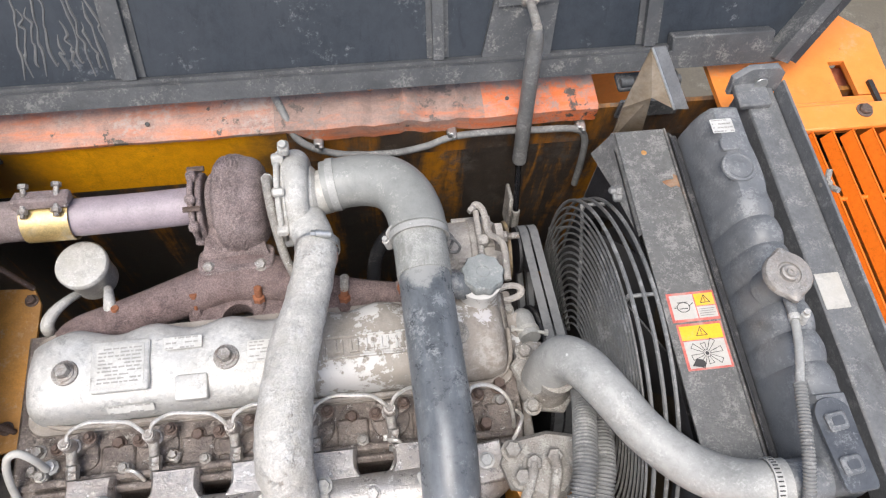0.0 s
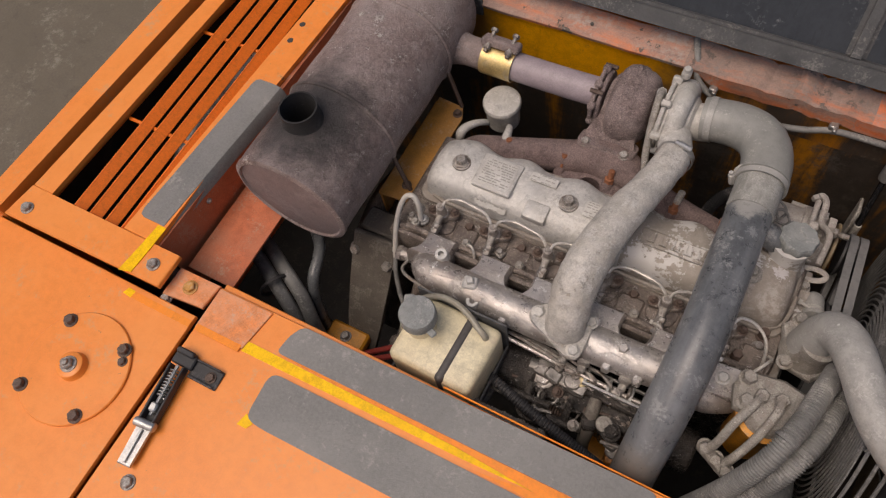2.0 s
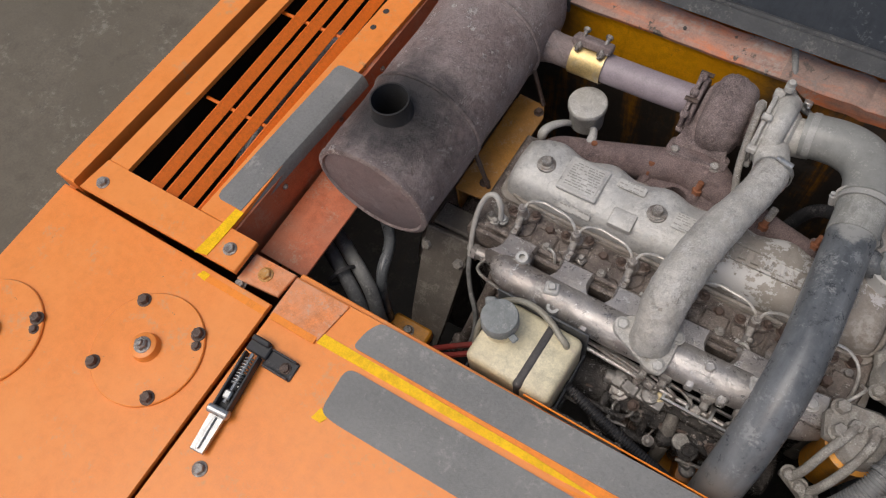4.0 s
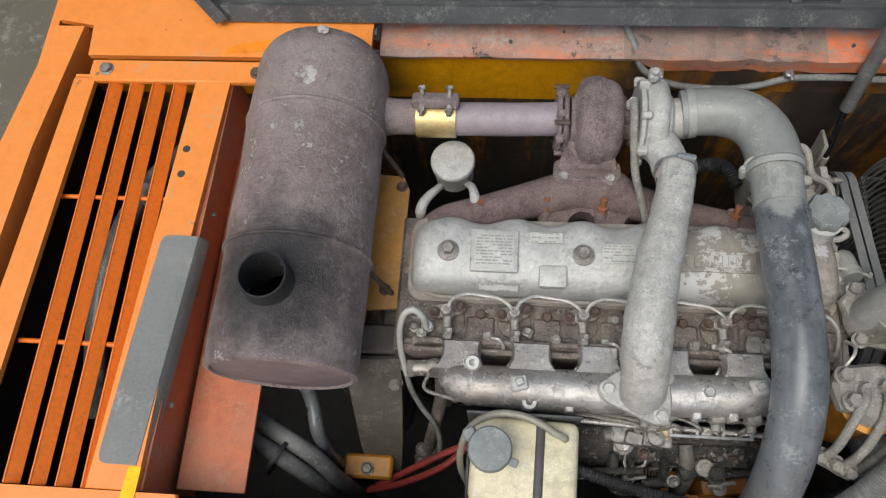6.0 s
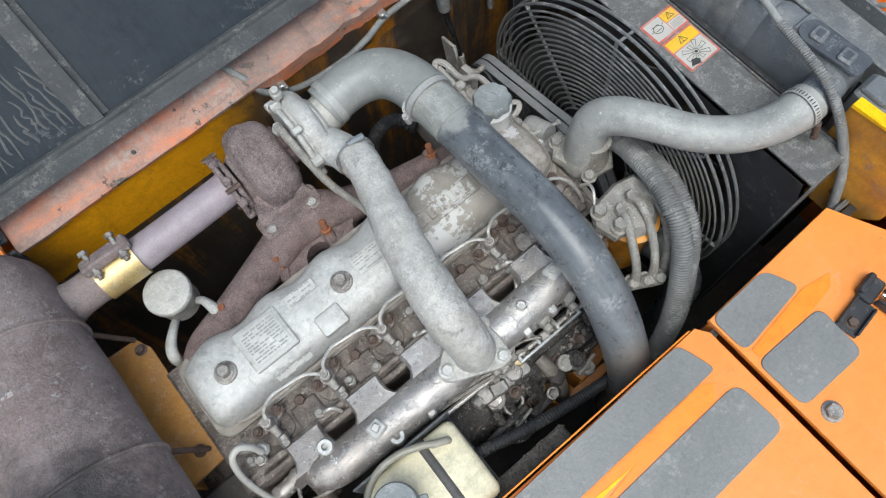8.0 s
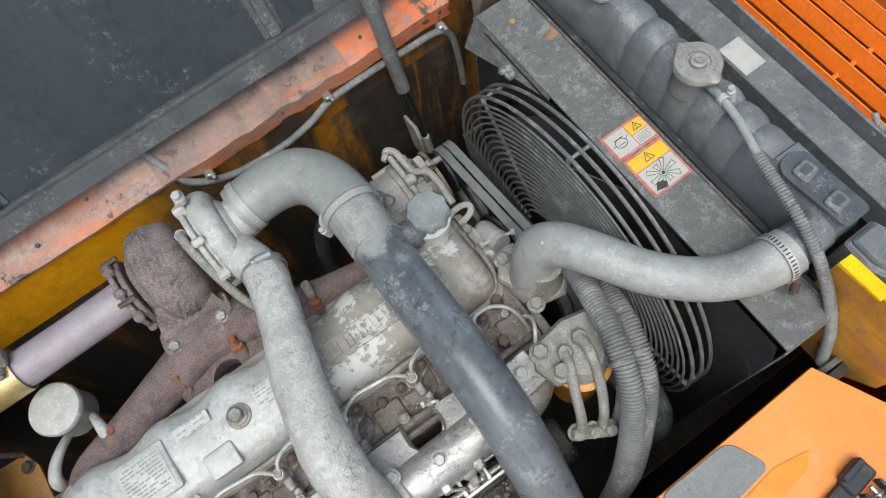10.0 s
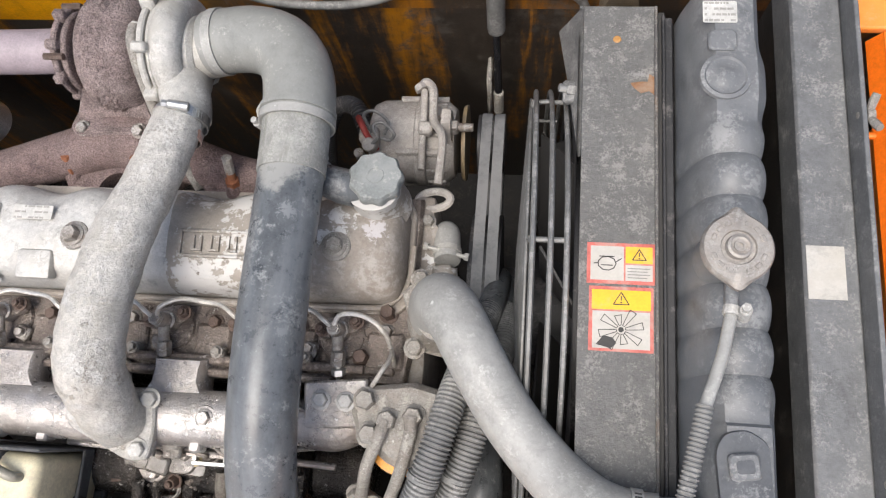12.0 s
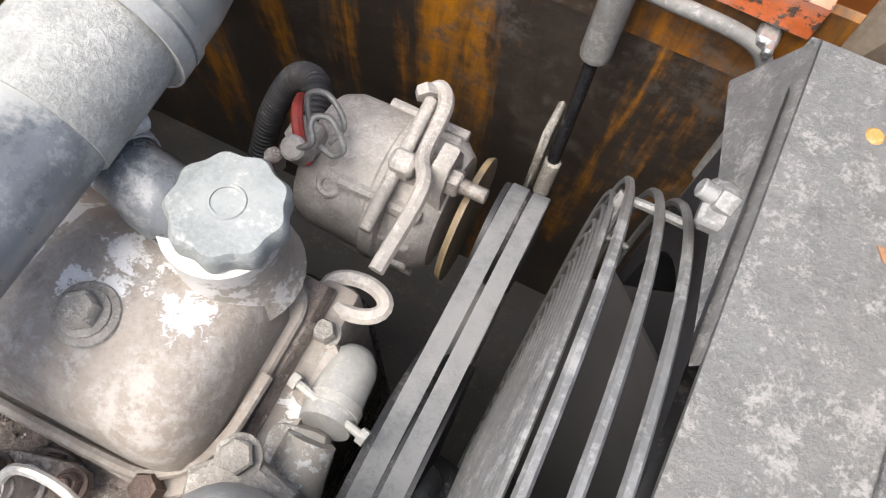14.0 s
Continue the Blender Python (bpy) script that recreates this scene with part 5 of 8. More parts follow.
for pts in ([(-0.268, 0.18, 1.901), (-0.281, 0.15, 1.931), (-0.298, 0.125, 1.938), (-0.306, 0.105, 1.931), (-0.308, 0.1, 1.886)], [(-0.221, 0.178, 1.911), (-0.208, 0.155, 1.941), (-0.201, 0.13, 1.951), (-0.199, 0.112, 1.944), (-0.199, 0.11, 1.906)]):
    bm = B()
    tube(bm, pts, [0.007, 0.008, 0.010, 0.011, 0.008], 10)
    part("bracket_leg", bm, M_cast, can)

# ---- engine block ------------------------------------------------------------
eng = thing("engine_block", (0.06, -0.03, 1.35), "oily brown-grey cast iron diesel engine block and cylinder head", "engine")
bm = B()
span(bm, (-0.335, -0.165, 1.30), (0.47, 0.125, 1.80), 0.012, 2)
part("block", bm, M_pump, eng)
for i in range(7):
    x = -0.30 + i * 0.12
    part("block_rib", span(B(), (x - 0.012, -0.178, 1.34), (x + 0.012, -0.1655, 1.80), 0.004), M_pump, eng)
bm = B()
prism(bm, [(-0.338, -0.168), (0.455, -0.168), (0.462, -0.12), (0.462, 0.095), (-0.338, 0.095)], (0, 0, 1.80), (1, 0, 0), (0, 1, 0), 0.122, 0.006)
for i in range(6):
    x = -0.239 + i * 0.1208
    lathe(bm, (x, -0.108, 1.915), (0, 0, 1), [(0, 0.034), (0.012, 0.030), (0.014, 0.026), (0.014, 0.0005)], 20)
    box(bm, (x + 0.06, -0.125, 1.922), (0.052, 0.05, 0.012), None, 0.004)
span(bm, (-0.325, -0.158, 1.915), (0.44, -0.145, 1.928), 0.003)
part("cylinder_head", bm, M_head, eng, "grimy brown-grey cylinder head")
for i in range(13):
    x = -0.30 + i * 0.0604
    bm = hexbolt(B(), (x, -0.088 if i % 2 else -0.098, 1.922), (0, 0, 1), 0.0082, 0.010, spin=i)
    part("head_bolt", bm, M_bolt_dark if i % 3 else M_bolt, eng)
for i in range(6):
    x = -0.285 + i * 0.1208
    bm = B()
    box(bm, (x, -0.140, 1.932), (0.018, 0.016, 0.022), None, 0.003)
    hexbolt(bm, (x, -0.140, 1.943), (0, 0, 1), 0.006, 0.006, spin=i)
    part("clip_bolt", bm, M_grey, eng)
bm = B()
tube(bm, [(-0.30, -0.152, 1.938), (-0.1, -0.150, 1.936), (0.15, -0.150, 1.936), (0.40, -0.152, 1.934)], 0.0065, 10)
part("fuel_rail", bm, M_head, eng)
bm = B()
span(bm, (0.446, -0.17, 1.55), (0.478, 0.105, 1.905), 0.008, 2)
prism(bm, [(0.435, -0.10), (0.482, -0.10), (0.484, 0.06), (0.455, 0.085), (0.435, 0.08)], (0, 0, 1.885), (1, 0, 0), (0, 1, 0), 0.018, 0.004)
part("front_plate", bm, M_alu_brown, eng, "flaking grey front cover plate")
for x, y in ((0.468, 0.066), (0.462, -0.09), (0.452, 0.0)):
    part("plate_bolt", hexbolt(B(), (x, y, 1.902), (0, 0, 1), 0.008, 0.012), M_grey, eng)
for x, y in ((0.426, -0.073), (0.300, -0.076), (0.395, -0.135)):
    part("red_bolt", hexbolt(B(), (x, y, 1.922), (0, 0, 1), 0.0095, 0.022, spin=x * 9), M_bolt_dark, eng, "red-brown head bolt")

rnd = random.Random(31)
for i in range(11):
    x = -0.290 + i * 0.068 + rnd.uniform(-0.010, 0.010)
    bm = B()
    k = i % 3
    if k == 0:
        box(bm, (x, -0.128, 1.930), (0.022, 0.020, 0.012), Matrix.Rotation(rnd.uniform(-0.5, 0.5), 4, "Z"), 0.003)
        hexbolt(bm, (x, -0.128, 1.936), (0, 0, 1), 0.0062, 0.007, spin=i)
    elif k == 1:
        lathe(bm, (x, -0.118, 1.922), (0, 0, 1), [(0, 0.016), (0.004, 0.0155), (0.005, 0.012), (0.003, 0.011), (0.003, 0.0003)], 20)
    else:
        tube(bm, [(x - 0.010, -0.140, 1.930), (x - 0.006, -0.146, 1.950), (x + 0.006, -0.150, 1.955), (x + 0.014, -0.158, 1.940), (x + 0.016, -0.166, 1.915)], 0.0032, 8, 4)
        box(bm, (x - 0.010, -0.139, 1.928), (0.014, 0.012, 0.012), None, 0.002)
    part(("clip_plate", "core_plug", "drain_pipe")[k], bm, (M_bolt, M_head, M_line)[k], eng)
bm = prism(B(), [(-0.012, 0.0), (0.012, 0.0), (0.016, 0.012), (0.010, 0.030), (-0.010, 0.030), (-0.016, 0.012)], (0.300, -0.148, 1.936), (1, 0, 0), (0, 1, 0), 0.006, 0.001)
part("hoist_tab", bm, M_bolt, eng)

# ---- rocker cover ----------------------------------------------------------------
cov = thing("rocker_cover", (0.065, 0.01, 1.92), "long dusty cast aluminium rocker cover with flaking paint", "rocker cover")
X0, X1 = -0.312, 0.448
sec = [(-0.064, 1.930), (-0.063, 1.946), (-0.059, 1.966), (-0.053, 1.979), (-0.044, 1.988), (-0.026, 1.9955), (0.008, 1.9995), (0.046, 1.9985), (0.066, 1.990), (0.078, 1.972), (0.084, 1.948), (0.086, 1.930)]
bm = B()
rings = []
N_ = 96
for k in range(N_ + 1):
    u = k / N_
    x = X0 + (X1 - X0) * u
    e = min(x - X0, X1 - x) / 0.045
    f = math.sqrt(max(0.0, 1 - (1 - min(e, 1)) ** 2.8)) if e < 1 else 1.0
    wave = 0.5 + 0.5 * math.cos((x + 0.241) / 0.1208 * 2 * math.pi)
    pts = []
    for y, z in sec:
        yy = 0.008 + (y - 0.008) * (0.66 + 0.34 * f)
        zz = 1.930 + (z - 1.930) * (0.25 + 0.75 * f)
        if y > 0.03:
            yy -= 0.010 * (1 - wave) * f
            zz -= 0.008 * (1 - wave) * f * (1 if z > 1.95 else 0)
        if -0.145 < x < -0.085 and y < 0.0 and z > 1.95:
            zz -= 0.004
        pts.append(V((x, yy, zz)))
    rings.append(pts)
ring_mesh(bm, rings)
bmesh.ops.recalc_face_normals(bm, faces=bm.faces[:])
for f in bm.faces:
    f.material_index = 0 if f.calc_center_median().x < 0.128 else 1 if f.calc_center_median().x < 0.315 else 2
part("casting", bm, [M_alu, M_alu_worn, M_alu_brown], cov)
bm = prism(B(), [(0.068 + a, 0.008 + b) for a, b in rounded(0.775, 0.168, 0.030, 6)], (0, 0, 1.921), (1, 0, 0), (0, 1, 0), 0.010, 0.002)
part("flange", bm, M_alu_brown, cov, "grimy base flange")
bm = B()
tube(bm, [(-0.300, -0.045, 1.938), (-0.270, -0.066, 1.938), (-0.20, -0.070, 1.938), (0.10, -0.070, 1.938), (0.38, -0.070, 1.938), (0.430, -0.060, 1.938), (0.452, -0.03, 1.938), (0.456, 0.02, 1.938)], 0.0045, 8, 4)
part("gasket_lip", bm, M_alu_brown, cov, "rolled grimy gasket lip")
for x in (-0.241, 0.0, 0.362):
    bm = B()
    lathe(bm, (x, 0, 1.9985), (0, 0, 1), [(0, 0.020), (0.003, 0.0195), (0.004, 0.016), (0.004, 0.0005)], 28)
    hexbolt(bm, (x, 0, 2.0025), (0, 0, 1), 0.0105, 0.011, spin=x + 0.5)
    part("cover_bolt", bm, M_bolt if x < 0.3 else M_grey, cov, "steel cap bolt on a washer")
bm = prism(B(), rounded(0.086, 0.080, 0.004), (-0.158, 0.002, 1.9965), (1, 0, 0), (0, 1, 0.03), 0.0085, 0.002)
part("plate_pad", bm, M_alu, cov)
bm = B()
box(bm, (-0.053, -0.040, 1.988), (0.050, 0.040, 0.022), Matrix.Rotation(radians(8), 4, "X"), 0.005, 2)
part("boss", bm, M_alu, cov)
bm = B()
o = V((0.222, -0.003, 2.0))
for a, b in (((-0.072, -0.020), (0.072, -0.016)), ((-0.072, 0.014), (0.072, 0.018)), ((-0.074, -0.020), (-0.069, 0.018)), ((0.069, -0.020), (0.074, 0.018))):
    span(bm, o + V((*a, -0.003)), o + V((*b, 0.0022)), 0.0008)
part("raised_border", bm, M_alu_worn, cov)
for k in range(5):
    bm = B()
    cx = -0.048 + k * 0.024
    span(bm, o + V((cx - 0.007, -0.011, -0.003)), o + V((cx - 0.003, 0.010, 0.0022)), 0.0006)
    span(bm, o + V((cx + 0.003, -0.011, -0.003)), o + V((cx + 0.007, 0.010, 0.0022)), 0.0006)
    span(bm, o + V((cx - 0.0072, -0.0112, -0.003)), o + V((cx + 0.0072, -0.008, 0.0024)), 0.0006)
    part("raised_mark", bm, M_alu_worn, cov)


def label_bars(parent, c, w, h, rows, seed, tilt=0.0, z=0.0009, header=False):
    """A printed metal label with lines of unreadable print as bars."""
    rnd = random.Random(seed)
    rot = pose(*c, tilt, 0, 0)
    bm = prism(B(), rounded(w, h, 0.002), (0, 0, 0), (1, 0, 0), (0, 1, 0), z, 0.0003)
    bmesh.ops.transform(bm, matrix=rot, verts=bm.verts[:])
    lab = part("label_plate", bm, M_label, parent, "pale printed label")
    bm = B()
    for r in range(rows):
        y = h * (0.40 - 0.80 * r / max(1, rows - 1))
        x = -w * 0.45
        while x < w * 0.40:
            l = rnd.uniform(0.05, 0.2) * w
            if rnd.random() < 0.8:
                span(bm, (x, y - h * 0.20 / rows, z), (min(x + l, w * 0.45), y + h * 0.20 / rows, z + 0.0002), 0)
            x += l + w * 0.03
    bmesh.ops.transform(bm, matrix=rot, verts=bm.verts[:])
    part("print", bm, M_label_print, lab, "lines of small print")
    return lab


label_bars(cov, (-0.158, 0.002, 2.0052), 0.072, 0.066, 10, 1, 1.7)
label_bars(cov, (-0.066, 0.030, 2.0005), 0.058, 0.020, 3, 2, -2)
label_bars(cov, (0.062, 0.004, 2.0008), 0.058, 0.036, 6, 3, -1)
label_bars(cov, (-0.148, -0.0585, 1.9745), 0.07, 0.014, 2, 4, 56)

# ---- oil filler ------------------------------------------------------------------------
fil = thing("oil_filler", (0.408, 0.075, 1.96), "grey-green ribbed oil filler cap on a flaking aluminium neck", "oil filler")
ax = V((0.02, 0.10, 1)).normalized()
part("neck", lathe(B(), (0.407, 0.072, 1.955), ax, [(0, 0.044), (0.012, 0.0385), (0.03, 0.0355), (0.05, 0.0345), (0.060, 0.0362), (0.066, 0.0362)], 28), M_alu_worn, fil)
bm = B()
n = 72
p0 = V((0.413, 0.083, 2.018))
xx, yy, zz = frame_of(ax)
rings = []
for d, r, k in ((0, 0.032, 1), (0.004, 0.0345, 1), (0.017, 0.0345, 1), (0.021, 0.032, 0.7), (0.0225, 0.020, 0), (0.0225, 0.0005, 0)):
    rings.append([p0 + zz * d + (xx * math.cos(2 * math.pi * i / n) + yy * math.sin(2 * math.pi * i / n)) * (r + k * 0.0018 * math.cos(9 * 2 * math.pi * i / n)) for i in range(n)])
ring_mesh(bm, rings)
cap_ = part("cap", bm, M_cap, fil, "scalloped grey-green plastic cap")
bm = B()
lathe(bm, p0 + ax * 0.022, ax, [(0, 0.012), (0.0015, 0.011), (0.0015, 0.009), (0.0003, 0.009)], 20)
part("grip_mark", bm, M_cap, cap_)

# ---- injectors ----------------------------------------------------------------------------
def injector(x):
    t = thing("injector", (x, -0.10, 1.925), "grimy diesel injector with a two-bolt clamp and delivery nut", "injector", "injectors along the head")
    p = V((x, -0.100, 1.925))
    bm = B()
    lathe(bm, p, (0, -0.08, 1), [(0, 0.013), (0.026, 0.013), (0.028, 0.0105), (0.046, 0.0105), (0.050, 0.008), (0.060, 0.008)], 16)
    part("body", bm, M_inman, t)
    part("banjo_bolt", hexbolt(B(), p + V((0, -0.004, 0.052)), (0, 0, 1), 0.0066, 0.008), M_bolt, t)
    bm = B()
    prism(bm, [(-0.030, -0.009), (-0.020, -0.013), (0.020, -0.013), (0.030, -0.009), (0.034, 0), (0.030, 0.009), (0.02, 0.013), (-0.02, 0.013), (-0.03, 0.009), (-0.034, 0)], p + V((0, 0.004, 0.012)), (1, 0.25, 0), (-0.25, 1, 0), 0.010, 0.002)
    part("clamp", bm, M_head, t)
    for s in (-1, 1):
        part("clamp_nut", hexbolt(B(), p + V((s * 0.023, 0.004 + s * 0.006, 0.022)), (0, 0, 1), 0.0072, 0.008, stud=0.004, spin=s), M_bolt_dark, t)
    bm = B()
    rod(bm, p + V((0, -0.006, 0.030)), p + V((0.002, -0.040, 0.022)), 0.008, 12, 0.001)
    lathe(bm, p + V((0.002, -0.036, 0.023)), (0.02, -1, -0.3), [(0, 0.0098), (0.012, 0.0098), (0.014, 0.008)], 6)
    part("connector", bm, M_bolt, t)
    for k_, (dx, dy, dz) in enumerate(((0.004, -0.030, 0.030), (0.003, -0.052, 0.018))):
        part("union_nut", lathe(B(), p + V((dx, dy, dz)), (0.05, -1, -0.45), [(0, 0.0075), (0.001, 0.0098), (0.009, 0.0098), (0.010, 0.0075)], 6), M_steel if k_ else M_bolt, t)
    bm = B()
    tube(bm, [p + V((0.002, -0.046, 0.020)), p + V((0.003, -0.062, 0.012)), p + V((0.0, -0.078, -0.006)), p + V((-0.012, -0.092, -0.012)), p + V((-0.03, -0.104, -0.02))], 0.0036, 8)
    part("delivery_pipe", bm, M_line, t)
    return t


inj0 = injector(-0.239)
for k in range(1, 6):
    copy_thing(inj0, pose(-0.239 + 0.1208 * k, -0.10, 1.925))
ret = thing("return_line", (0.06, -0.09, 1.97), "cream coloured leak-off line looping between the injectors", "fuel line")
for k in range(5):
    x = -0.239 + 0.1208 * k
    bm = tube(B(), [(x + 0.003, -0.103, 1.982), (x + 0.010, -0.090, 1.992), (x + 0.034, -0.078, 1.990), (x + 0.064, -0.080, 1.990), (x + 0.092, -0.084, 1.990), (x + 0.110, -0.096, 1.992), (x + 0.1178, -0.103, 1.982)], 0.0030, 8)
    part("loop", bm, M_line, ret)
bm = tube(B(), [(0.365, -0.103, 1.982), (0.376, -0.088, 1.992), (0.405, -0.088, 1.986), (0.430, -0.105, 1.97), (0.440, -0.135, 1.94), (0.436, -0.16, 1.90), (0.425, -0.19, 1.89)], 0.0032, 8)
part("end_pipe", bm, M_line, ret)

# ---- intake manifold ----------------------------------------------------------------------
im = thing("intake_manifold", (0.04, -0.229, 1.901), "oily cast aluminium intake manifold log", "intake manifold")
bm = B()
tube(bm, [(-0.232, -0.199, 1.926), (-0.214, -0.221, 1.937), (-0.17, -0.229, 1.939), (0, -0.231, 1.939), (0.17, -0.229, 1.941), (0.28, -0.225, 1.941), (0.315, -0.214, 1.936)], [0.022, 0.032, 0.036, 0.037, 0.037, 0.036, 0.026], 22)
part("log", bm, M_inman, im)
bm = B()
box(bm, (0.03, -0.167, 1.917), (0.66, 0.012, 0.040), None, 0.004)
part("mounting_strip", bm, M_head, im)
for x in (-0.210, -0.086, 0.032, 0.152, 0.278):
    bm = prism(B(), [(-0.036, 0.0), (0.036, 0.0), (0.034, -0.014), (0.035, -0.034), (0.044, -0.050), (0.056, -0.060), (-0.056, -0.060), (-0.044, -0.050), (-0.035, -0.034), (-0.034, -0.014)], (x, -0.155, 1.907), (1, 0, 0), (0, 1, -0.10), 0.048, 0.008)
    part("runner", bm, M_inman, im, "wide flat oily runner")
for x in (0.112, 0.150, 0.232, 0.292):
    bm = B()
    box(bm, (x, -0.259, 1.926), (0.024, 0.026, 0.036), None, 0.005)
    rod(bm, (x, -0.271, 1.915), (x, -0.283, 1.915), 0.008, 10, 0.001)
    part("boss_lug", bm, M_grey, im)
for x, y, z in ((-0.188, -0.195, 1.973), (-0.088, -0.255, 1.961)):
    part("boss", lathe(B(), (x, y, z - 0.02), (0, -0.1, 1), [(0, 0.016), (0.022, 0.013), (0.024, 0.012), (0.024, 0.006), (0.012, 0.006), (0.012, 0.0003)], 20), M_alu, im, "open threaded boss")
for x, y in ((-0.106, -0.228), (0.292, -0.215)):
    bm = B()
    box(bm, (x, y, 1.974), (0.030, 0.028, 0.012), Matrix.Rotation(0.2, 4, "Z"), 0.004)
    box(bm, (x, y, 1.983), (0.014, 0.013, 0.012), Matrix.Rotation(0.5, 4, "Z"), 0.002)
    part("square_plug", bm, M_alu, im)
bm = B()
lathe(bm, (0.208, -0.228, 1.966), (0, -0.05, 1), [(0, 0.018), (0.010, 0.016), (0.011, 0.012)], 20)
hexbolt(bm, (0.208, -0.228, 1.976), (0, 0, 1), 0.0085, 0.008)
part("sensor_bolt", bm, M_inman, im)
for x in (0.132, 0.192, 0.252, -0.02):
    bm = B()
    box(bm, (x, -0.261, 1.946), (0.016, 0.022, 0.026), None, 0.003)
    part("lug", bm, M_inman, im)
bm = B()
box(bm, (0.372, -0.199, 1.946), (0.085, 0.062, 0.016), Matrix.Rotation(radians(6), 4, "Z"), 0.003)
tube(bm, [(0.31, -0.224, 1.926), (0.37, -0.229, 1.921), (0.42, -0.204, 1.906)], [0.03, 0.03, 0.026], 16)
part("end_bracket", bm, M_inman, im)
for x in (0.352, 0.385):
    part("bracket_bolt", hexbolt(B(), (x, -0.195, 1.954), (0, 0, 1), 0.009, 0.008), M_alu, im)

# ---- pale pipe from compressor to intake ------------------------------------------------------
ip = thing("boost_pipe", (0.093, -0.054, 2.021), "dusty pale grey cast boost pipe crossing over the rocker cover", "pipe")
bm = tube(B(), [(0.1530, 0.1440, 2.0630), (0.1490, 0.1060, 2.0690), (0.1350, 0.0460, 2.0740), (0.1210, -0.0040, 2.0810), (0.1070, -0.0640, 2.0820), (0.0970, -0.1240, 2.0780), (0.0920, -0.1790, 2.0600), (0.0945, -0.2080, 2.0300), (0.0965, -0.2270, 2.0050), (0.0970, -0.2340, 1.9780)], [0.0315, 0.0320, 0.0335, 0.0360, 0.0380, 0.0395, 0.0405, 0.0385, 0.0370, 0.0385], 40, 10)
bmesh.ops.recalc_face_normals(bm, faces=bm.faces[:])
for v in bm.verts:
    q = v.co
    v.co += v.normal * (0.0011 * math.sin(q.x * 90 + 3 * math.sin(q.y * 41)) * math.sin(q.y * 73 + q.z * 60) + 0.0006 * math.sin(q.x * 260 + q.y * 190) * math.sin(q.y * 230 + q.z * 170))
part("pipe", bm, M_pipe, ip)
bm = B()
prism(bm, soften([(-0.074, 0.012), (-0.068, -0.010), (0.022, -0.050), (0.044, -0.046), (0.050, -0.010), (0.046, 0.036), (-0.030, 0.044), (-0.052, 0.030)], 0.012), (0.097, -0.238, 1.972), (1, 0, 0), (0, 1, 0.10), 0.012, 0.003)
part("flange", bm, M_pipe, ip)
for p in ((0.041, -0.231, 1.984), (0.128, -0.271, 1.980), (0.137, -0.208, 1.986)):
    part("flange_bolt", hexbolt(B(), p, (0.1, -0.2, 1), 0.0095, 0.008), M_cast, ip)
part("pipe_plug", hexbolt(B(), (0.096, -0.185, 2.093), (0.05, -0.45, 0.9), 0.006, 0.006), M_pipe, ip)
bm = B()
clamp_band(bm, (0.154, 0.146, 2.057), (0, -1, 0.1), 0.0340, 0.014, 0.002, (0.3, 0, 1))
part("clamp", bm, M_steel, ip, "worm clamp")
bm = lathe(B(), (0.152, 0.134, 2.059), (-0.1, -1, 0.1), [(0, 0.0325), (0.001, 0.0340), (0.012, 0.0340), (0.013, 0.0325)], 30, cap=False)
part("orange_band", bm, surf("faded_orange_band", (0.52, 0.30, 0.22), 0.6, alt=(0.42, 0.36, 0.33), alt_amt=0.5, alt_scale=30), ip, "faded orange sealing band")

M_cuff = surf("dust_caked_hose_cuff", (0.30, 0.30, 0.278), 0.5, alt=(0.20, 0.20, 0.18), alt_amt=0.42, alt_scale=24, alt_edge=0.12, dust=(0.40, 0.395, 0.37), dust_amt=0.36, dust_scale=40, bump=0.3, stain=0.4, streak=(3.0, 0.6, 1.0))

# ---- air hose ------------------------------------------------------------------------------------
ah = thing("air_hose", (0.31, -0.05, 2.0), "thick black rubber air hose with a dust-covered elbow", "hose")
part("elbow", tube(B(), [(0.172, 0.266, 2.042), (0.205, 0.268, 2.048), (0.245, 0.264, 2.056), (0.280, 0.248, 2.063), (0.303, 0.218, 2.068), (0.314, 0.178, 2.072), (0.316, 0.135, 2.074)], [0.043, 0.043, 0.044, 0.045, 0.0455, 0.046, 0.046], 32), M_hose_dusty, ah, "dust-covered grey rubber elbow")
part("hose", tube(B(), [(0.316, 0.110, 2.0745), (0.3165, 0.06, 2.0755), (0.317, 0.01, 2.079), (0.318, -0.08, 2.086), (0.319, -0.17, 2.086), (0.317, -0.25, 2.066), (0.313, -0.32, 2.018), (0.309, -0.378, 1.940), (0.306, -0.425, 1.84), (0.304, -0.45, 1.72), (0.303, -0.45, 1.55)], 0.0405, 32), M_airhose, ah)
part("cuff", tube(B(), [(0.315, 0.140, 2.0735), (0.316, 0.105, 2.0745), (0.3164, 0.070, 2.0750)], 0.0425, 32, 4), M_cuff, ah, "dusty scuffed cuff")
bm = B()
clamp_band(bm, (0.3155, 0.140, 2.0735), (0, 1, 0), 0.0462, 0.011, 0.002, (-1, 0, -0.25))
part("clamp", bm, M_hose_grey, ah, "dusty worm clamp")
bm = B()
clamp_band(bm, (0.187, 0.267, 2.045), (1, 0.05, 0.15), 0.0432, 0.013, 0.002, (0, 0.3, -1))
part("clamp", bm, M_hose_grey, ah, "dusty worm clamp")
bm = lathe(B(), (0.315, 0.148, 2.073), (0, 1, 0), [(0, 0.046), (0.001, 0.0485), (0.007, 0.0485), (0.008, 0.046)], 32, cap=False)
part("lip", bm, M_hose_dusty, ah)
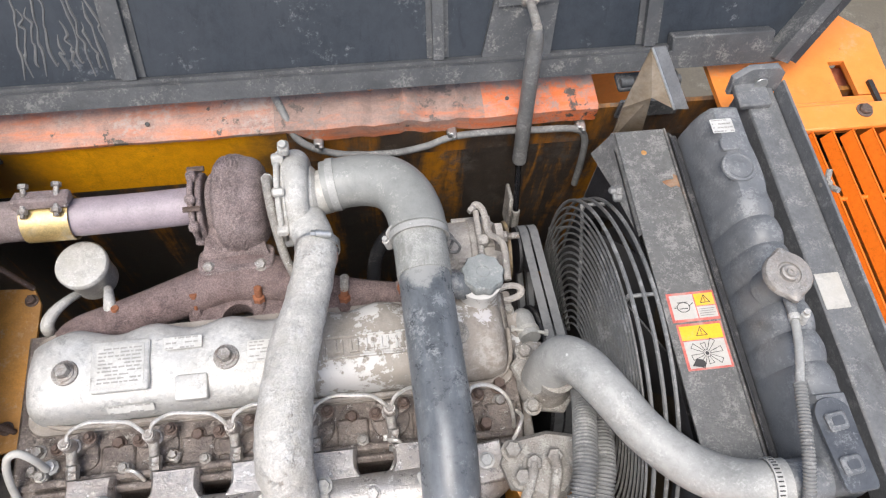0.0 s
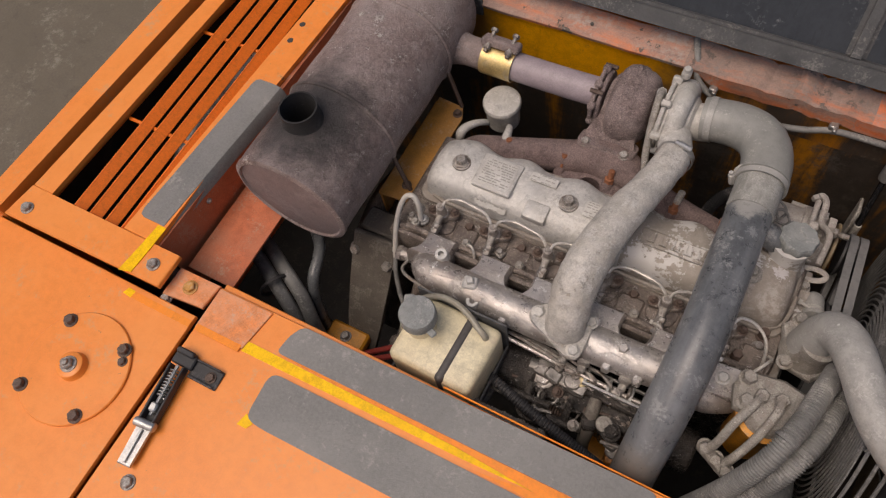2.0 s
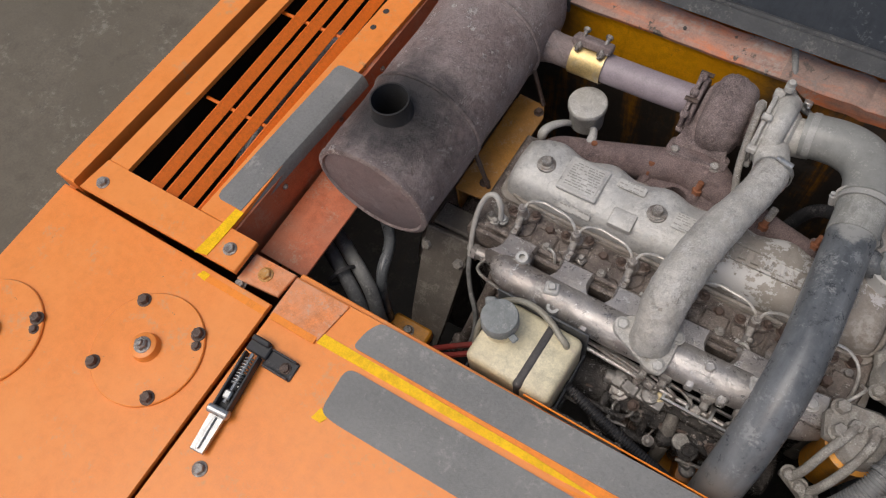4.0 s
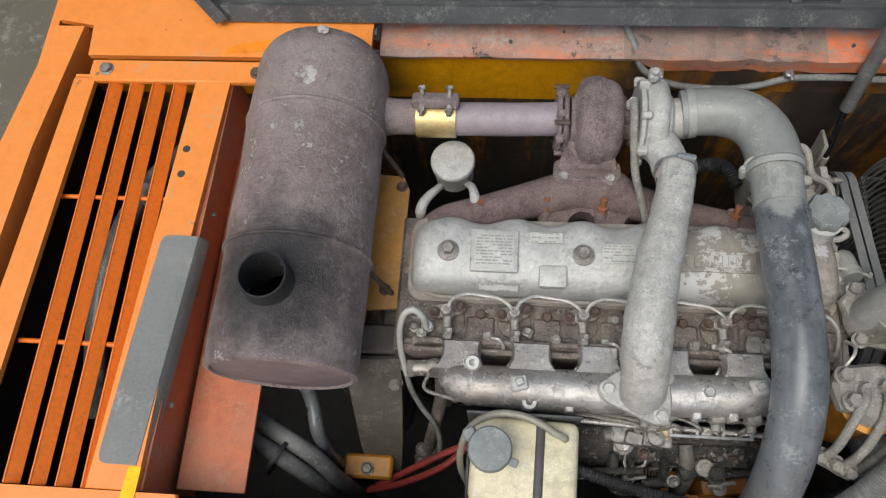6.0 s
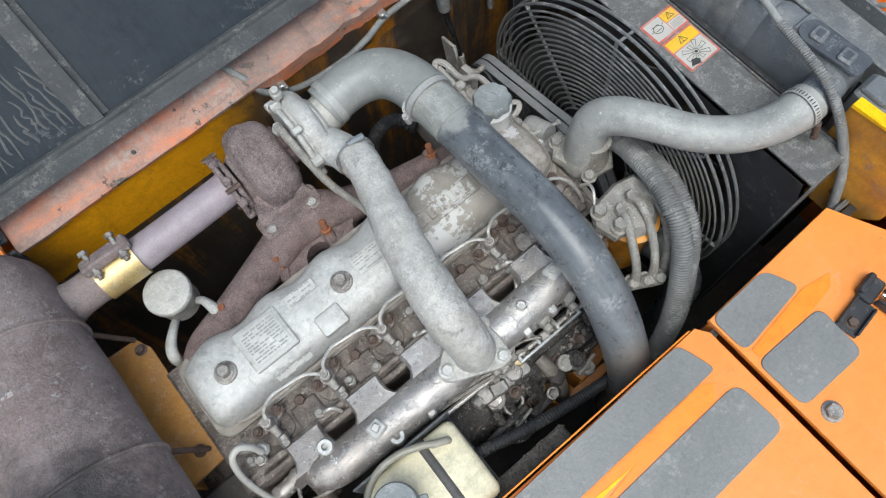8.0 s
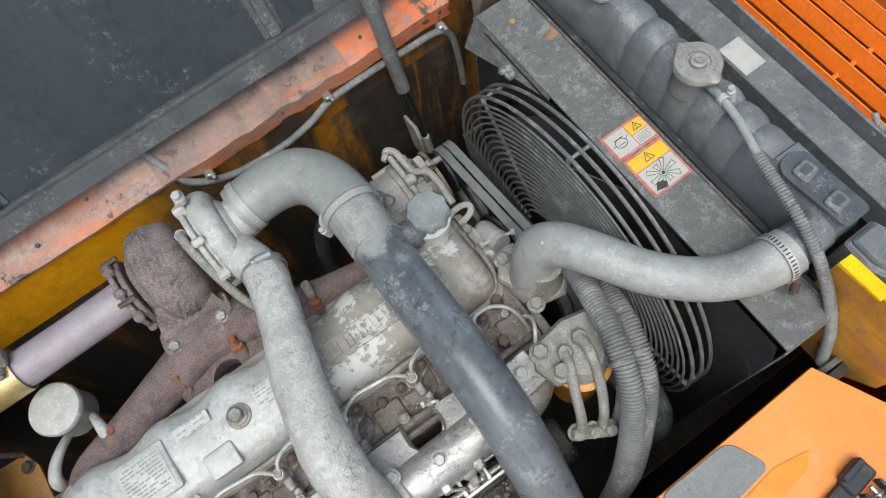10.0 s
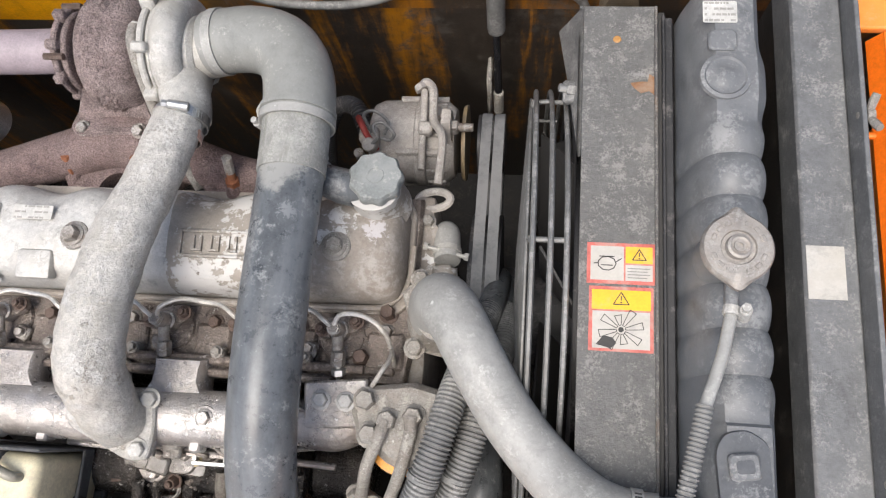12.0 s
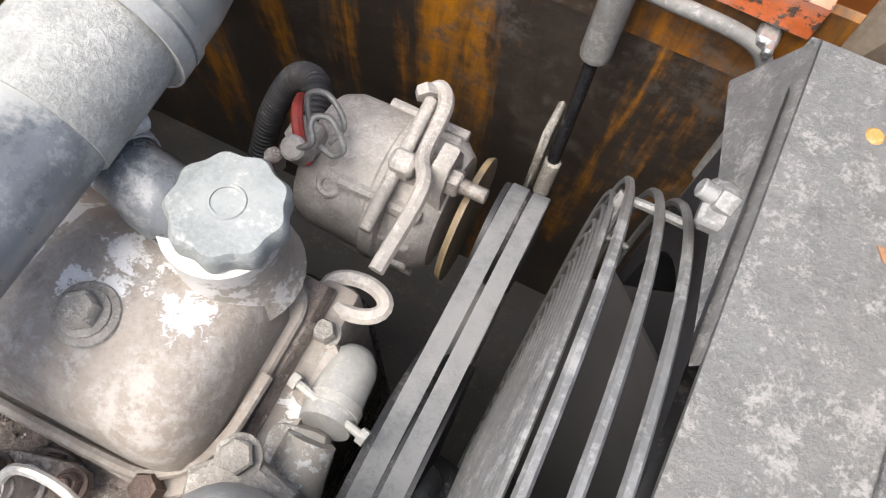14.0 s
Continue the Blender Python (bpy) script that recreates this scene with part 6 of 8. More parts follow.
part("tail", tube(B(), [(0.272, 0.140, 2.062), (0.266, 0.148, 2.078), (0.274, 0.152, 2.094), (0.288, 0.150, 2.104)], 0.003, 8), M_cast, ah, "loose clamp tail")
part("stub", lathe(B(), (0.303, -0.372, 1.985), (-0.2, -0.5, 0.8), [(0, 0.010), (0.008, 0.008), (0.010, 0.004), (0.010, 0.0003)], 14), M_hose, ah)
bh = thing("breather_hose", (0.36, 0.078, 2.0), "short dark rubber breather hose between air hose and oil filler", "hose")
part("hose", tube(B(), [(0.322, 0.090, 2.022), (0.345, 0.082, 2.024), (0.368, 0.076, 2.020), (0.386, 0.073, 2.010)], [0.018, 0.021, 0.0235, 0.022], 24, 5), M_hose, bh)
bm = B()
clamp_band(bm, (0.340, 0.084, 2.024), (1, -0.3, 0), 0.0212, 0.008, 0.0016, (0, 0.5, 1))
part("clamp", bm, M_cast, bh, "dusty clamp")
M_stay = surf("rust_stained_yellow_plate", (0.66, 0.32, 0.03), 0.5, alt=(0.24, 0.10, 0.035), alt_amt=0.45, alt_scale=7, alt_edge=0.2, dust=(0.30, 0.20, 0.13), dust_amt=0.25, bump=0.12)
M_tan = surf("tan_dusty_bracket_steel", (0.17, 0.128, 0.082), 0.6, alt=(0.25, 0.22, 0.18), alt_amt=0.42, alt_scale=12, alt_edge=0.2, bump=0.12)
M_flap = surf("dull_bare_bracket_steel", (0.19, 0.19, 0.188), 0.45, 0.3, alt=(0.14, 0.135, 0.13), alt_amt=0.4, alt_scale=14, bump=0.06)
M_rust_brown = surf("brown_orange_rust", (0.23, 0.105, 0.045), 0.85, alt=(0.28, 0.20, 0.14), alt_amt=0.45, alt_scale=50, alt_edge=0.2, bump=0.2)

M_lip = surf("rust_edged_black_steel", (0.10, 0.096, 0.092), 0.55, alt=(0.17, 0.125, 0.09), alt_amt=0.40, alt_scale=22, alt_edge=0.12, dust=(0.27, 0.26, 0.24), dust_amt=0.4, dust_scale=60, bump=0.3)

# ---- fan shroud -------------------------------------------------------------
FY, FZ, FR = -0.033, 1.795, 0.323      # fan axis and guard radius
shr = thing("fan_shroud", (0.71, -0.05, 1.35), "dusty black sheet steel fan shroud in front of the radiator", "fan shroud")
bm = B()
zt, ya, yb = 2.093, -0.400, 0.295
prism(bm, [(0.667, ya), (0.7545, ya), (0.7545, yb), (0.667, yb)], (0, 0, zt - 0.004), (1, 0, 0), (0, 1, 0), 0.004, 0.001)
top_plate = part("top_plate", bm, M_shroud, shr)
bm = B()
# face with the round fan opening
outer, inner, n = [], [], 64
for i in range(n):
    a = 2 * math.pi * i / n
    e = (math.cos(a), math.sin(a))
    inner.append((FY + e[0] * 0.288, FZ + e[1] * 0.288))
    k = min(((yb if e[0] > 0 else ya) - FY) / e[0] if abs(e[0]) > 1e-6 else 9, ((zt - 0.006 if e[1] > 0 else 1.36) - FZ) / e[1] if abs(e[1]) > 1e-6 else 9)
    outer.append((FY + e[0] * k, FZ + e[1] * k))
rings = [[V((x, y, z)) for y, z in pts] for x, pts in ((0.662, outer), (0.662, inner), (0.700, inner), (0.700, [(FY + (y - FY) * 0.999, z) for y, z in inner]))]
ring_mesh(bm, rings, cap=False)
part("face", bm, M_black, shr)
bm = B()
span(bm, (0.662, ya - 0.003, 1.36), (0.755, ya, zt - 0.004), 0.0005)
part("end_plate", bm, M_shroud, shr)
bm = B()
span(bm, (0.662, yb, 1.36), (0.755, yb + 0.003, zt - 0.004), 0.0005)
part("end_plate", bm, M_shroud, shr)
bm = prism(B(), [(-0.014, -0.002), (-0.006, -0.009), (0.004, -0.006), (0.010, -0.011), (0.010, 0.012), (0.004, 0.016), (0.002, 0.006), (-0.006, 0.006), (-0.018, 0.004)], (0.741, 0.188, zt + 0.0003), (1, 0, 0), (0, 1, 0), 0.0006)
flare = B()
rings = [[V((0.6665, 0.294, zt - 0.002)), V((0.640, 0.294, zt - 0.062)), V((0.640, 0.297, zt - 0.062)), V((0.6665, 0.297, zt - 0.002))],
         [V((0.6665, 0.22, zt - 0.002)), V((0.650, 0.22, zt - 0.040)), V((0.652, 0.222, zt - 0.042)), V((0.668, 0.222, zt - 0.004))],
         [V((0.6665, 0.10, zt - 0.002)), V((0.664, 0.10, zt - 0.010)), V((0.665, 0.101, zt - 0.011)), V((0.668, 0.101, zt - 0.004))]]
ring_mesh(flare, rings)
part("flare_plate", flare, M_shroud, shr)
part("rust_patch", bm, M_rust_brown, shr, "orange rust where paint has flaked")
part("spot", lathe(B(), (0.707, 0.250, zt + 0.0002), (0, 0, 1), [(0, 0.005), (0.001, 0.004), (0.001, 0.0002)], 12), M_ochre, shr)
# black strip stands in for the dark gap between shroud and tank
bm = B()
prism(bm, [(-0.4, 0.755), (0.29, 0.755), (0.29, 0.764), (-0.4, 0.764)], (0, 0, 2.088), (0, 1, 0), (1, 0, 0), 0.020)
part("seal_strip", bm, M_ink, shr, "black strip painted as the dark gap")
bm = B()
span(bm, (0.7505, ya + 0.001, zt + 0.0002), (0.7545, yb - 0.001, zt + 0.0045), 0.001)
part("edge_lip", bm, M_lip, shr, "rust-edged folded lip")
bm = B()
hexbolt(bm, (0.662, 0.194, 2.068), (-1, 0, 0.3), 0.009, 0.012, stud=0.008)
box(bm, (0.655, 0.192, 2.066), (0.02, 0.03, 0.012), None, 0.003)
part("guard_bolt", bm, M_wire, shr)


def warning_label(name, x0, y0, x1, y1, layout):
    t = thing(name, ((x0 + x1) / 2, (y0 + y1) / 2, zt), "red-bordered warning sticker with yellow and white fields on the shroud", "warning sticker", "warning stickers")

    def sheet(nm, a, b, mat, h, label=""):
        bm = B()
        span(bm, (a[0], a[1], zt + h), (b[0], b[1], zt + h + 0.0005), 0)
        return part(nm, bm, mat, t, label)
    sheet("backing", (x0, y0), (x1, y1), M_red, 0.0002, "red printed border")
    for a, b, mat in layout:
        sheet("field", a, b, mat, 0.0009)
    return t, sheet


def strokes(bm, c, lines, w, h):
    for a, b in lines:
        a, b = V((c[0] + a[0], c[1] + a[1], 0)), V((c[0] + b[0], c[1] + b[1], 0))
        d = (b - a)
        l = d.length
        box(bm, ((a + b) / 2) + V((0, 0, h)), (l + w * 0.6, w, 0.0003), Matrix.Rotation(math.atan2(d.y, d.x), 4, "Z"), 0)
    return bm


def triangle(c, s):
    return [((c[0] - s, c[1] - s * 0.6), (c[0] + s, c[1] - s * 0.6)), ((c[0] + s, c[1] - s * 0.6), (c[0], c[1] + s)), ((c[0], c[1] + s), (c[0] - s, c[1] - s * 0.6)),
            ((c[0], c[1] - s * 0.05), (c[0], c[1] + s * 0.5)), ((c[0] - s * 0.1, c[1] - s * 0.35), (c[0] + s * 0.1, c[1] - s * 0.35))]


up, _ = warning_label("warning_sticker", 0.676, -0.053, 0.752, -0.006, [((0.680, -0.049), (0.7165, -0.010), M_white), ((0.7185, -0.029), (0.748, -0.010), M_lab_yel), ((0.7185, -0.049), (0.748, -0.031), M_white)])
bm = B()
ring = [((0.698 + 0.010 * math.cos(a), -0.030 + 0.008 * math.sin(a)), (0.698 + 0.010 * math.cos(a + 0.7), -0.030 + 0.008 * math.sin(a + 0.7))) for a in [k * 0.7 for k in range(9)]]
strokes(bm, (0, 0), ring + [((0.690, -0.022), (0.706, -0.022)), ((0.684, -0.030), (0.688, -0.030)), ((0.708, -0.028), (0.714, -0.024)), ((0.692, -0.032), (0.704, -0.032))] + triangle((0.7335, -0.0205), 0.0075), 0.0011, zt + 0.0016)
part("pictogram", bm, M_ink, up, "black line pictogram")
bm = B()
strokes(bm, (0, 0), [((0.721, -0.035 - k * 0.0035), (0.745 - 0.003 * (k % 2), -0.035 - k * 0.0035)) for k in range(4)], 0.0009, zt + 0.0016)
part("print", bm, M_ink_grey, up)
lo, _ = warning_label("warning_sticker", 0.679, -0.128, 0.749, -0.056, [((0.682, -0.082), (0.746, -0.060), M_lab_yel), ((0.683, -0.125), (0.745, -0.084), M_white)])
bm = B()
c = (0.714, -0.104)
lines = []
for k in range(8):
    a = radians(k * 45 + 12)
    u, v = (math.cos(a), math.sin(a)), (-math.sin(a), math.cos(a))
    L0, L1, w0, w1 = 0.005, (0.024 if abs(u[0]) > 0.5 else 0.016), 0.0012, 0.004
    p = [(u[0] * L0 + v[0] * w0, u[1] * L0 + v[1] * w0), (u[0] * L1 + v[0] * w1, u[1] * L1 + v[1] * w1), (u[0] * L1 - v[0] * w1, u[1] * L1 - v[1] * w1), (u[0] * L0 - v[0] * w0, u[1] * L0 - v[1] * w0)]
    lines += list(zip(p, p[1:] + p[:1]))
strokes(bm, c, lines, 0.0008, zt + 0.0016)
strokes(bm, (0, 0), triangle((0.714, -0.071), 0.0085), 0.0011, zt + 0.0016)
lathe(bm, (c[0], c[1], zt + 0.0014), (0, 0, 1), [(0, 0.003), (0.0004, 0.003), (0.0004, 0.0002)], 12)
part("pictogram", bm, M_ink, lo, "black fan pictogram")
bm = prism(B(), [(-0.012, -0.006), (0.004, -0.010), (0.010, -0.004), (0.006, 0.002), (-0.004, 0.004)], (0.699, -0.115, zt + 0.0015), (1, 0, 0), (0, 1, 0), 0.0004)
part("dark_mark", bm, M_ink, lo)

# ---- fan guard -----------------------------------------------------------------
gd = thing("fan_guard", (0.61, FY, FZ - FR), "round grey wire fan guard with close concentric rings", "fan guard")


def guard_ring(x, r, w):
    bm = B()
    n, m = 84, 6
    rings = []
    for i in range(n):
        a = 2 * math.pi * i / n
        e = V((0, math.cos(a), math.sin(a)))
        o = V((x, FY, FZ)) + e * r
        rings.append([o + V((1, 0, 0)) * w * math.cos(2 * math.pi * j / m) + e * w * math.sin(2 * math.pi * j / m) for j in range(m)])
    return ring_mesh(bm, rings, cap=False, loop=True)


def guard_x(r):
    return 0.608 - 0.016 * (1 - r / FR)


for x in (0.652, 0.634, 0.614):
    part("rim_ring", guard_ring(x, FR, 0.0034), M_wire, gd)
r = FR - 0.012
while r > 0.09:
    part("wire_ring", guard_ring(guard_x(r), r, 0.0022), M_wire, gd)
    r -= 0.0120
for k in range(8):
    a = radians(k * 45 - 4)
    e = V((0, math.cos(a), math.sin(a)))
    o = V((0, FY, FZ))
    bm = B()
    tube(bm, [V((0.652, 0, 0)) + o + e * (FR - 0.004), V((0.618, 0, 0)) + o + e * (FR - 0.004), V((0.610, 0, 0)) + o + e * (FR - 0.012)] + [V((guard_x(q) + 0.004, 0, 0)) + o + e * q for q in (0.32, 0.26, 0.20, 0.14, 0.09)], 0.0034, 8, 3)
    part("spoke", bm, M_wire, gd)
fan = thing("cooling_fan", (0.67, FY, FZ), "black cooling fan behind the wire guard", "fan")
part("hub", rod(B(), (0.612, FY, FZ), (0.70, FY, FZ), 0.085, 32, 0.01), M_black, fan)
for k in range(8):
    a = 2 * math.pi * k / 8 + 0.2
    bm = B()
    e, t_ = V((0, math.cos(a), math.sin(a))), V((0, -math.sin(a), math.cos(a)))
    o = V((0.665, FY, FZ))
    rings = []
    for q in (0.07, 0.14, 0.20, 0.262):
        w = 0.045 + 0.045 * q / 0.262
        tw = radians(38 - 40 * q)
        c1, c2 = t_ * math.cos(tw) + V((1, 0, 0)) * math.sin(tw), -t_ * math.sin(tw) + V((1, 0, 0)) * math.cos(tw)
        rings.append([o + e * q + c1 * w + c2 * 0.002, o + e * q + c2 * 0.008, o + e * q - c1 * w + c2 * 0.002, o + e * q - c1 * w - c2 * 0.001, o + e * q + c2 * 0.005, o + e * q + c1 * w - c2 * 0.001])
    ring_mesh(bm, rings)
    part("blade", bm, M_ink, fan)
bm = B()
span(bm, (0.702, -0.39, 1.36), (0.752, 0.28, 2.05), 0.002)
solo("radiator_core", bm, M_core, "brown dusty radiator core behind the fan", "radiator core")

# ---- radiator tank ----------------------------------------------------------------
rad = thing("radiator_tank", (0.81, -0.04, 2.0), "dusty black ribbed plastic radiator top tank", "radiator tank")
bm = B()
rings = []
N_ = 200
for k in range(N_ + 1):
    y = -0.326 + 0.606 * k / N_
    e = min((y + 0.326) / 0.03, (0.280 - y) / 0.014, 1.0)
    f = math.sqrt(max(0.0, 1 - (1 - e) ** 2)) * 0.3 + 0.7
    u = (y - 0.006) / 0.0455
    mask = min(max((y + 0.20) / 0.03, 0.0), 1.0) * min(max((0.118 - y) / 0.02, 0.0), 1.0)
    wave = abs(math.cos(math.pi * u)) ** 0.75
    swell = 1 + (0.085 * wave - 0.045) * mask
    wide = 0.006 * math.exp(-((y - 0.160) / 0.034) ** 4)
    top = 2.179 + (0.005 if y < -0.20 else 0.0)
    flat = 1 - mask
    arc = [(0.7775, 2.090), (0.7790, 2.118), (0.7835, 2.145), (0.7905, 2.164 + 0.003 * flat), (0.7990, top - 0.004 + 0.004 * flat), (0.8130, top + 0.001), (0.8280, top), (0.8400 + 0.4 * wide, top - 0.007 + 0.005 * flat), (0.8500 + wide, 2.158), (0.8560 + wide, 2.128), (0.8575, 2.090)]
    pts = [(0.7760, 2.040)] + [(0.817 + (x - 0.817) * swell, 2.085 + (z - 2.085) * swell) for x, z in arc] + [(0.8575, 2.040)]
    rings.append([V((x, y, 2.04 + (z - 2.04) * f)) for x, z in pts])
ring_mesh(bm, rings)
part("tank", bm, M_tank, rad)
bm = B()
span(bm, (0.7600, -0.336, 2.060), (0.7745, 0.284, 2.088), 0.002)
span(bm, (0.7600, -0.336, 2.088), (0.7640, 0.284, 2.093), 0.001)
part("crimped_flange", bm, M_black, rad, "dark crimped header flange")
bm = B()
prism(bm, soften([(0.796, -0.326), (0.841, -0.325), (0.837, -0.240), (0.836, -0.216), (0.817, -0.204), (0.796, -0.208), (0.787, -0.224), (0.789, -0.250)], 0.008), (0, 0, 2.182), (1, 0, 0), (0, 1, 0), 0.005, 0.002)
recess = part("raised_panel", bm, M_panel, rad, "raised moulded panel")
for y in (-0.238, -0.293):
    bm = B()
    prism(bm, rounded(0.028, 0.024, 0.005), (0.812, y, 2.186), (1, 0.12, 0), (-0.12, 1, 0), 0.007, 0.002)
    boss = part("square_boss", bm, M_tank, recess)
    lip = prism(B(), rounded(0.016, 0.012, 0.003), (0.812, y, 2.1932), (1, 0.12, 0), (-0.12, 1, 0), 0.0006)
    part("boss_dimple", lip, M_panel, recess)
bm = B()
prism(bm, rounded(0.030, 0.024, 0.006), (0.806, 0.199, 2.1775), (1, 0, 0), (0, 1, 0), 0.006, 0.002)
part("square_boss", bm, M_tank, rad)
bm = B()
lathe(bm, (0.808, 0.157, 2.1780), (0, 0, 1), [(0, 0.027), (0.004, 0.026), (0.005, 0.022), (0.003, 0.020), (0.003, 0.012), (0.0045, 0.010), (0.0045, 0.0003)], 30)
part("moulded_disc", bm, M_tank, rad)
label_bars(rad, (0.804, 0.233, 2.1805), 0.036, 0.026, 4, 7, 0)
bm = B()
lathe(bm, (0.807, -0.037, 2.154), (0, 0, 1), [(0, 0.030), (0.03, 0.026), (0.045, 0.026)], 28)
rod(bm, (0.807, -0.055, 2.187), (0.804, -0.096, 2.19), 0.007, 10)
neck = part("filler_neck", bm, M_tank, rad)
capt = thing("pressure_cap", (0.807, -0.037, 2.199), "round dull aluminium pressure cap on the radiator neck", "pressure cap")
bm = B()
pz = V((0.807, -0.037, 2.198))
n = 60
rings = []
for d, r, k in ((0, 0.0315, 1), (0.003, 0.034, 1), (0.010, 0.034, 1), (0.013, 0.032, 0.6), (0.0135, 0.017, 0), (0.011, 0.016, 0), (0.011, 0.0125, 0), (0.017, 0.0115, 0), (0.018, 0.009, 0), (0.0165, 0.006, 0), (0.0165, 0.0003, 0)):
    rings.append([pz + V((math.cos(2 * math.pi * i / n) * (r + k * (0.007 * max(0, math.cos(2 * 2 * math.pi * i / n + math.pi)) ** 8)), math.sin(2 * math.pi * i / n) * (r + k * (0.007 * max(0, math.cos(2 * 2 * math.pi * i / n + math.pi)) ** 8)), d)) for i in range(n)])
ring_mesh(bm, rings)
part("disc", bm, M_cap_metal, capt)
for k in range(16):
    a = 2 * math.pi * k / 16
    if k % 8 in (0, 4):
        continue
    bm = box(B(), pz + V((0.0245 * math.cos(a), 0.0245 * math.sin(a), 0.0137)), (0.004, 0.0065, 0.0012), Matrix.Rotation(a, 4, "Z"), 0.0004)
    part("embossed_mark", bm, M_cap_metal, capt)
part("rivet", lathe(B(), pz + V((0, 0, 0.016)), (0, 0, 1), [(0, 0.006), (0.003, 0.0055), (0.003, 0.003), (0.001, 0.003), (0.001, 0.0003)], 16), M_cap_metal, capt)

ov = thing("overflow_hose", (0.787, -0.291, 2.144), "dusty overflow hose with a corrugated sleeve from the radiator cap", "hose")
part("hose", tube(B(), [(0.806, -0.073, 2.188), (0.804, -0.096, 2.19), (0.793, -0.141, 2.194), (0.773, -0.196, 2.197)], 0.0060, 14), M_hose_grey, ov)
part("sleeve", tube(B(), [(0.776, -0.186, 2.197), (0.773, -0.2, 2.198), (0.761, -0.249, 2.2), (0.751, -0.293, 2.197), (0.747, -0.336, 2.172), (0.749, -0.381, 2.114), (0.753, -0.416, 2.044), (0.750, -0.445, 1.96)], 0.0078, 14, ribs=0.0015, pitch=0.0044), M_conduit, ov, "corrugated black sleeve")
bm = B()
clamp_band(bm, (0.804, -0.095, 2.191), (-0.2, -1, 0.1), 0.0064, 0.009, 0.0016, (1, 0, 0.2))
part("clamp", bm, M_cast, ov)
bm = B()
for k in range(2):
    pts = [V((0.752 + 0.020 * math.cos(a), -0.452 - 0.004 * k, 1.965 + 0.022 * math.sin(a))) for a in [j * 0.5 for j in range(14)]]
    tube(bm, pts, 0.0026, 6, 2)
part("wire_clip", bm, M_wire, ov)

# ---- oil cooler rail -------------------------------------------------------------------
oc = thing("oil_cooler_rail", (0.92, -0.024, 2.027), "dusty dark steel channel along the top of the oil cooler", "channel")
bm = B()
span(bm, (0.901, -0.409, 2.057), (0.958, 0.356, 2.115), 0.003)
part("channel", bm, M_channel, oc)
bm = B()
span(bm, (0.9585, -0.424, 2.047), (0.964, 0.341, 2.145), 0.001)
part("lip", bm, M_channel, oc, "upright dusty lip")
bm = B()
span(bm, (0.966, -0.424, 2.087), (0.972, 0.336, 2.117), 0.001)
part("foam_strip", bm, M_black, oc)
bm = B()
prism(bm, [(-0.046, 0.0), (0.046, 0.0), (0.046, 0.04), (0.030, 0.055), (-0.02, 0.055), (-0.046, 0.035)], (0.925, 0.358, 2.102), (1, 0, 0), (0, 0.2, 1), 0.012, 0.003)
span(bm, (0.882, 0.306, 2.113), (0.94, 0.358, 2.127), 0.003)
part("lifting_lug", bm, M_channel, oc)
part("lug_hole", lathe(B(), (0.928, 0.3445, 2.132), (0, -1, 0.2), [(0, 0.012), (0.001, 0.011), (0.001, 0.0002)], 16), M_steel, oc)
bm = B()
span(bm, (0.878, -0.469, 2.042), (0.962, -0.41, 2.089), 0.006, 2)
part("end_block", bm, M_channel, oc)
bm = prism(B(), rounded(0.016, 0.036, 0.008), (0.925, -0.441, 2.0892), (1, 0.3, 0), (-0.3, 1, 0), 0.001)
part("slot_hole", bm, M_steel, oc)
bm = B()
span(bm, (0.904, -0.064, 2.1155), (0.943, -0.006, 2.1163), 0)
part("blank_label", bm, M_white, oc, "blank white paper label")
for y in (0.137, -0.246):
    bm = B()
    rod(bm, (0.958, y, 2.135), (0.976, y, 2.135), 0.004, 8)
    lathe(bm, (0.966, y, 2.135), (1, 0, 0), [(0, 0.008), (0.008, 0.008)], 12)
    for s in (-1, 1):
        tube(bm, [(0.970, y + s * 0.004, 2.137), (0.972, y + s * 0.014, 2.144), (0.974, y + s * 0.020, 2.148)], [0.004, 0.005, 0.0045], 8, 4)
    part("wing_nut", bm, M_grey, oc, "dusty wing nut")
bm = B()
span(bm, (0.904, -0.41, 1.40), (0.97, 0.336, 2.057), 0.002)
solo("oil_cooler_core", bm, M_dark, "dark oil cooler core under its rail", "oil cooler")

# near end of the tank: foot, yellow stay plate
ft = thing("radiator_stay", (0.80, -0.40, 1.95), "yellow-edged ochre stay plate beside the radiator foot", "stay plate")
bm = B()
prism(bm, [(-0.352, 2.160), (-0.352, 1.90), (-0.456, 1.90), (-0.512, 1.985), (-0.512, 2.03), (-0.470, 2.165), (-0.417, 2.168)], (0.763, 0, 0.016), (0, 1, 0), (0, 0, 1), 0.006)
part("plate", bm, M_stay, ft)
bm = B()
prism(bm, [(-0.353, 2.1685), (-0.417, 2.1735), (-0.417, 2.1685), (-0.353, 2.1605)], (0.7565, 0, 0.016), (0, 1, 0), (0, 0, 1), 0.020)
part("bright_edge", bm, M_tape, ft, "bright yellow edge")
bm = B()
prism(bm, soften([(0.794, -0.3365), (0.846, -0.3355), (0.857, -0.368), (0.871, -0.397), (0.859, -0.418), (0.809, -0.420), (0.792, -0.38)], 0.006), (0, 0, 2.04), (1, 0, 0), (0, 1, 0), 0.122, 0.004)
prism(bm, soften([(0.800, -0.341), (0.840, -0.340), (0.846, -0.366), (0.846, -0.405), (0.812, -0.408), (0.800, -0.38)], 0.006), (0, 0, 2.161), (1, 0, 0), (0, 1, 0), 0.010, 0.004)
part("foot", bm, M_tank, ft, "dusty grey plastic foot")
bm = B()
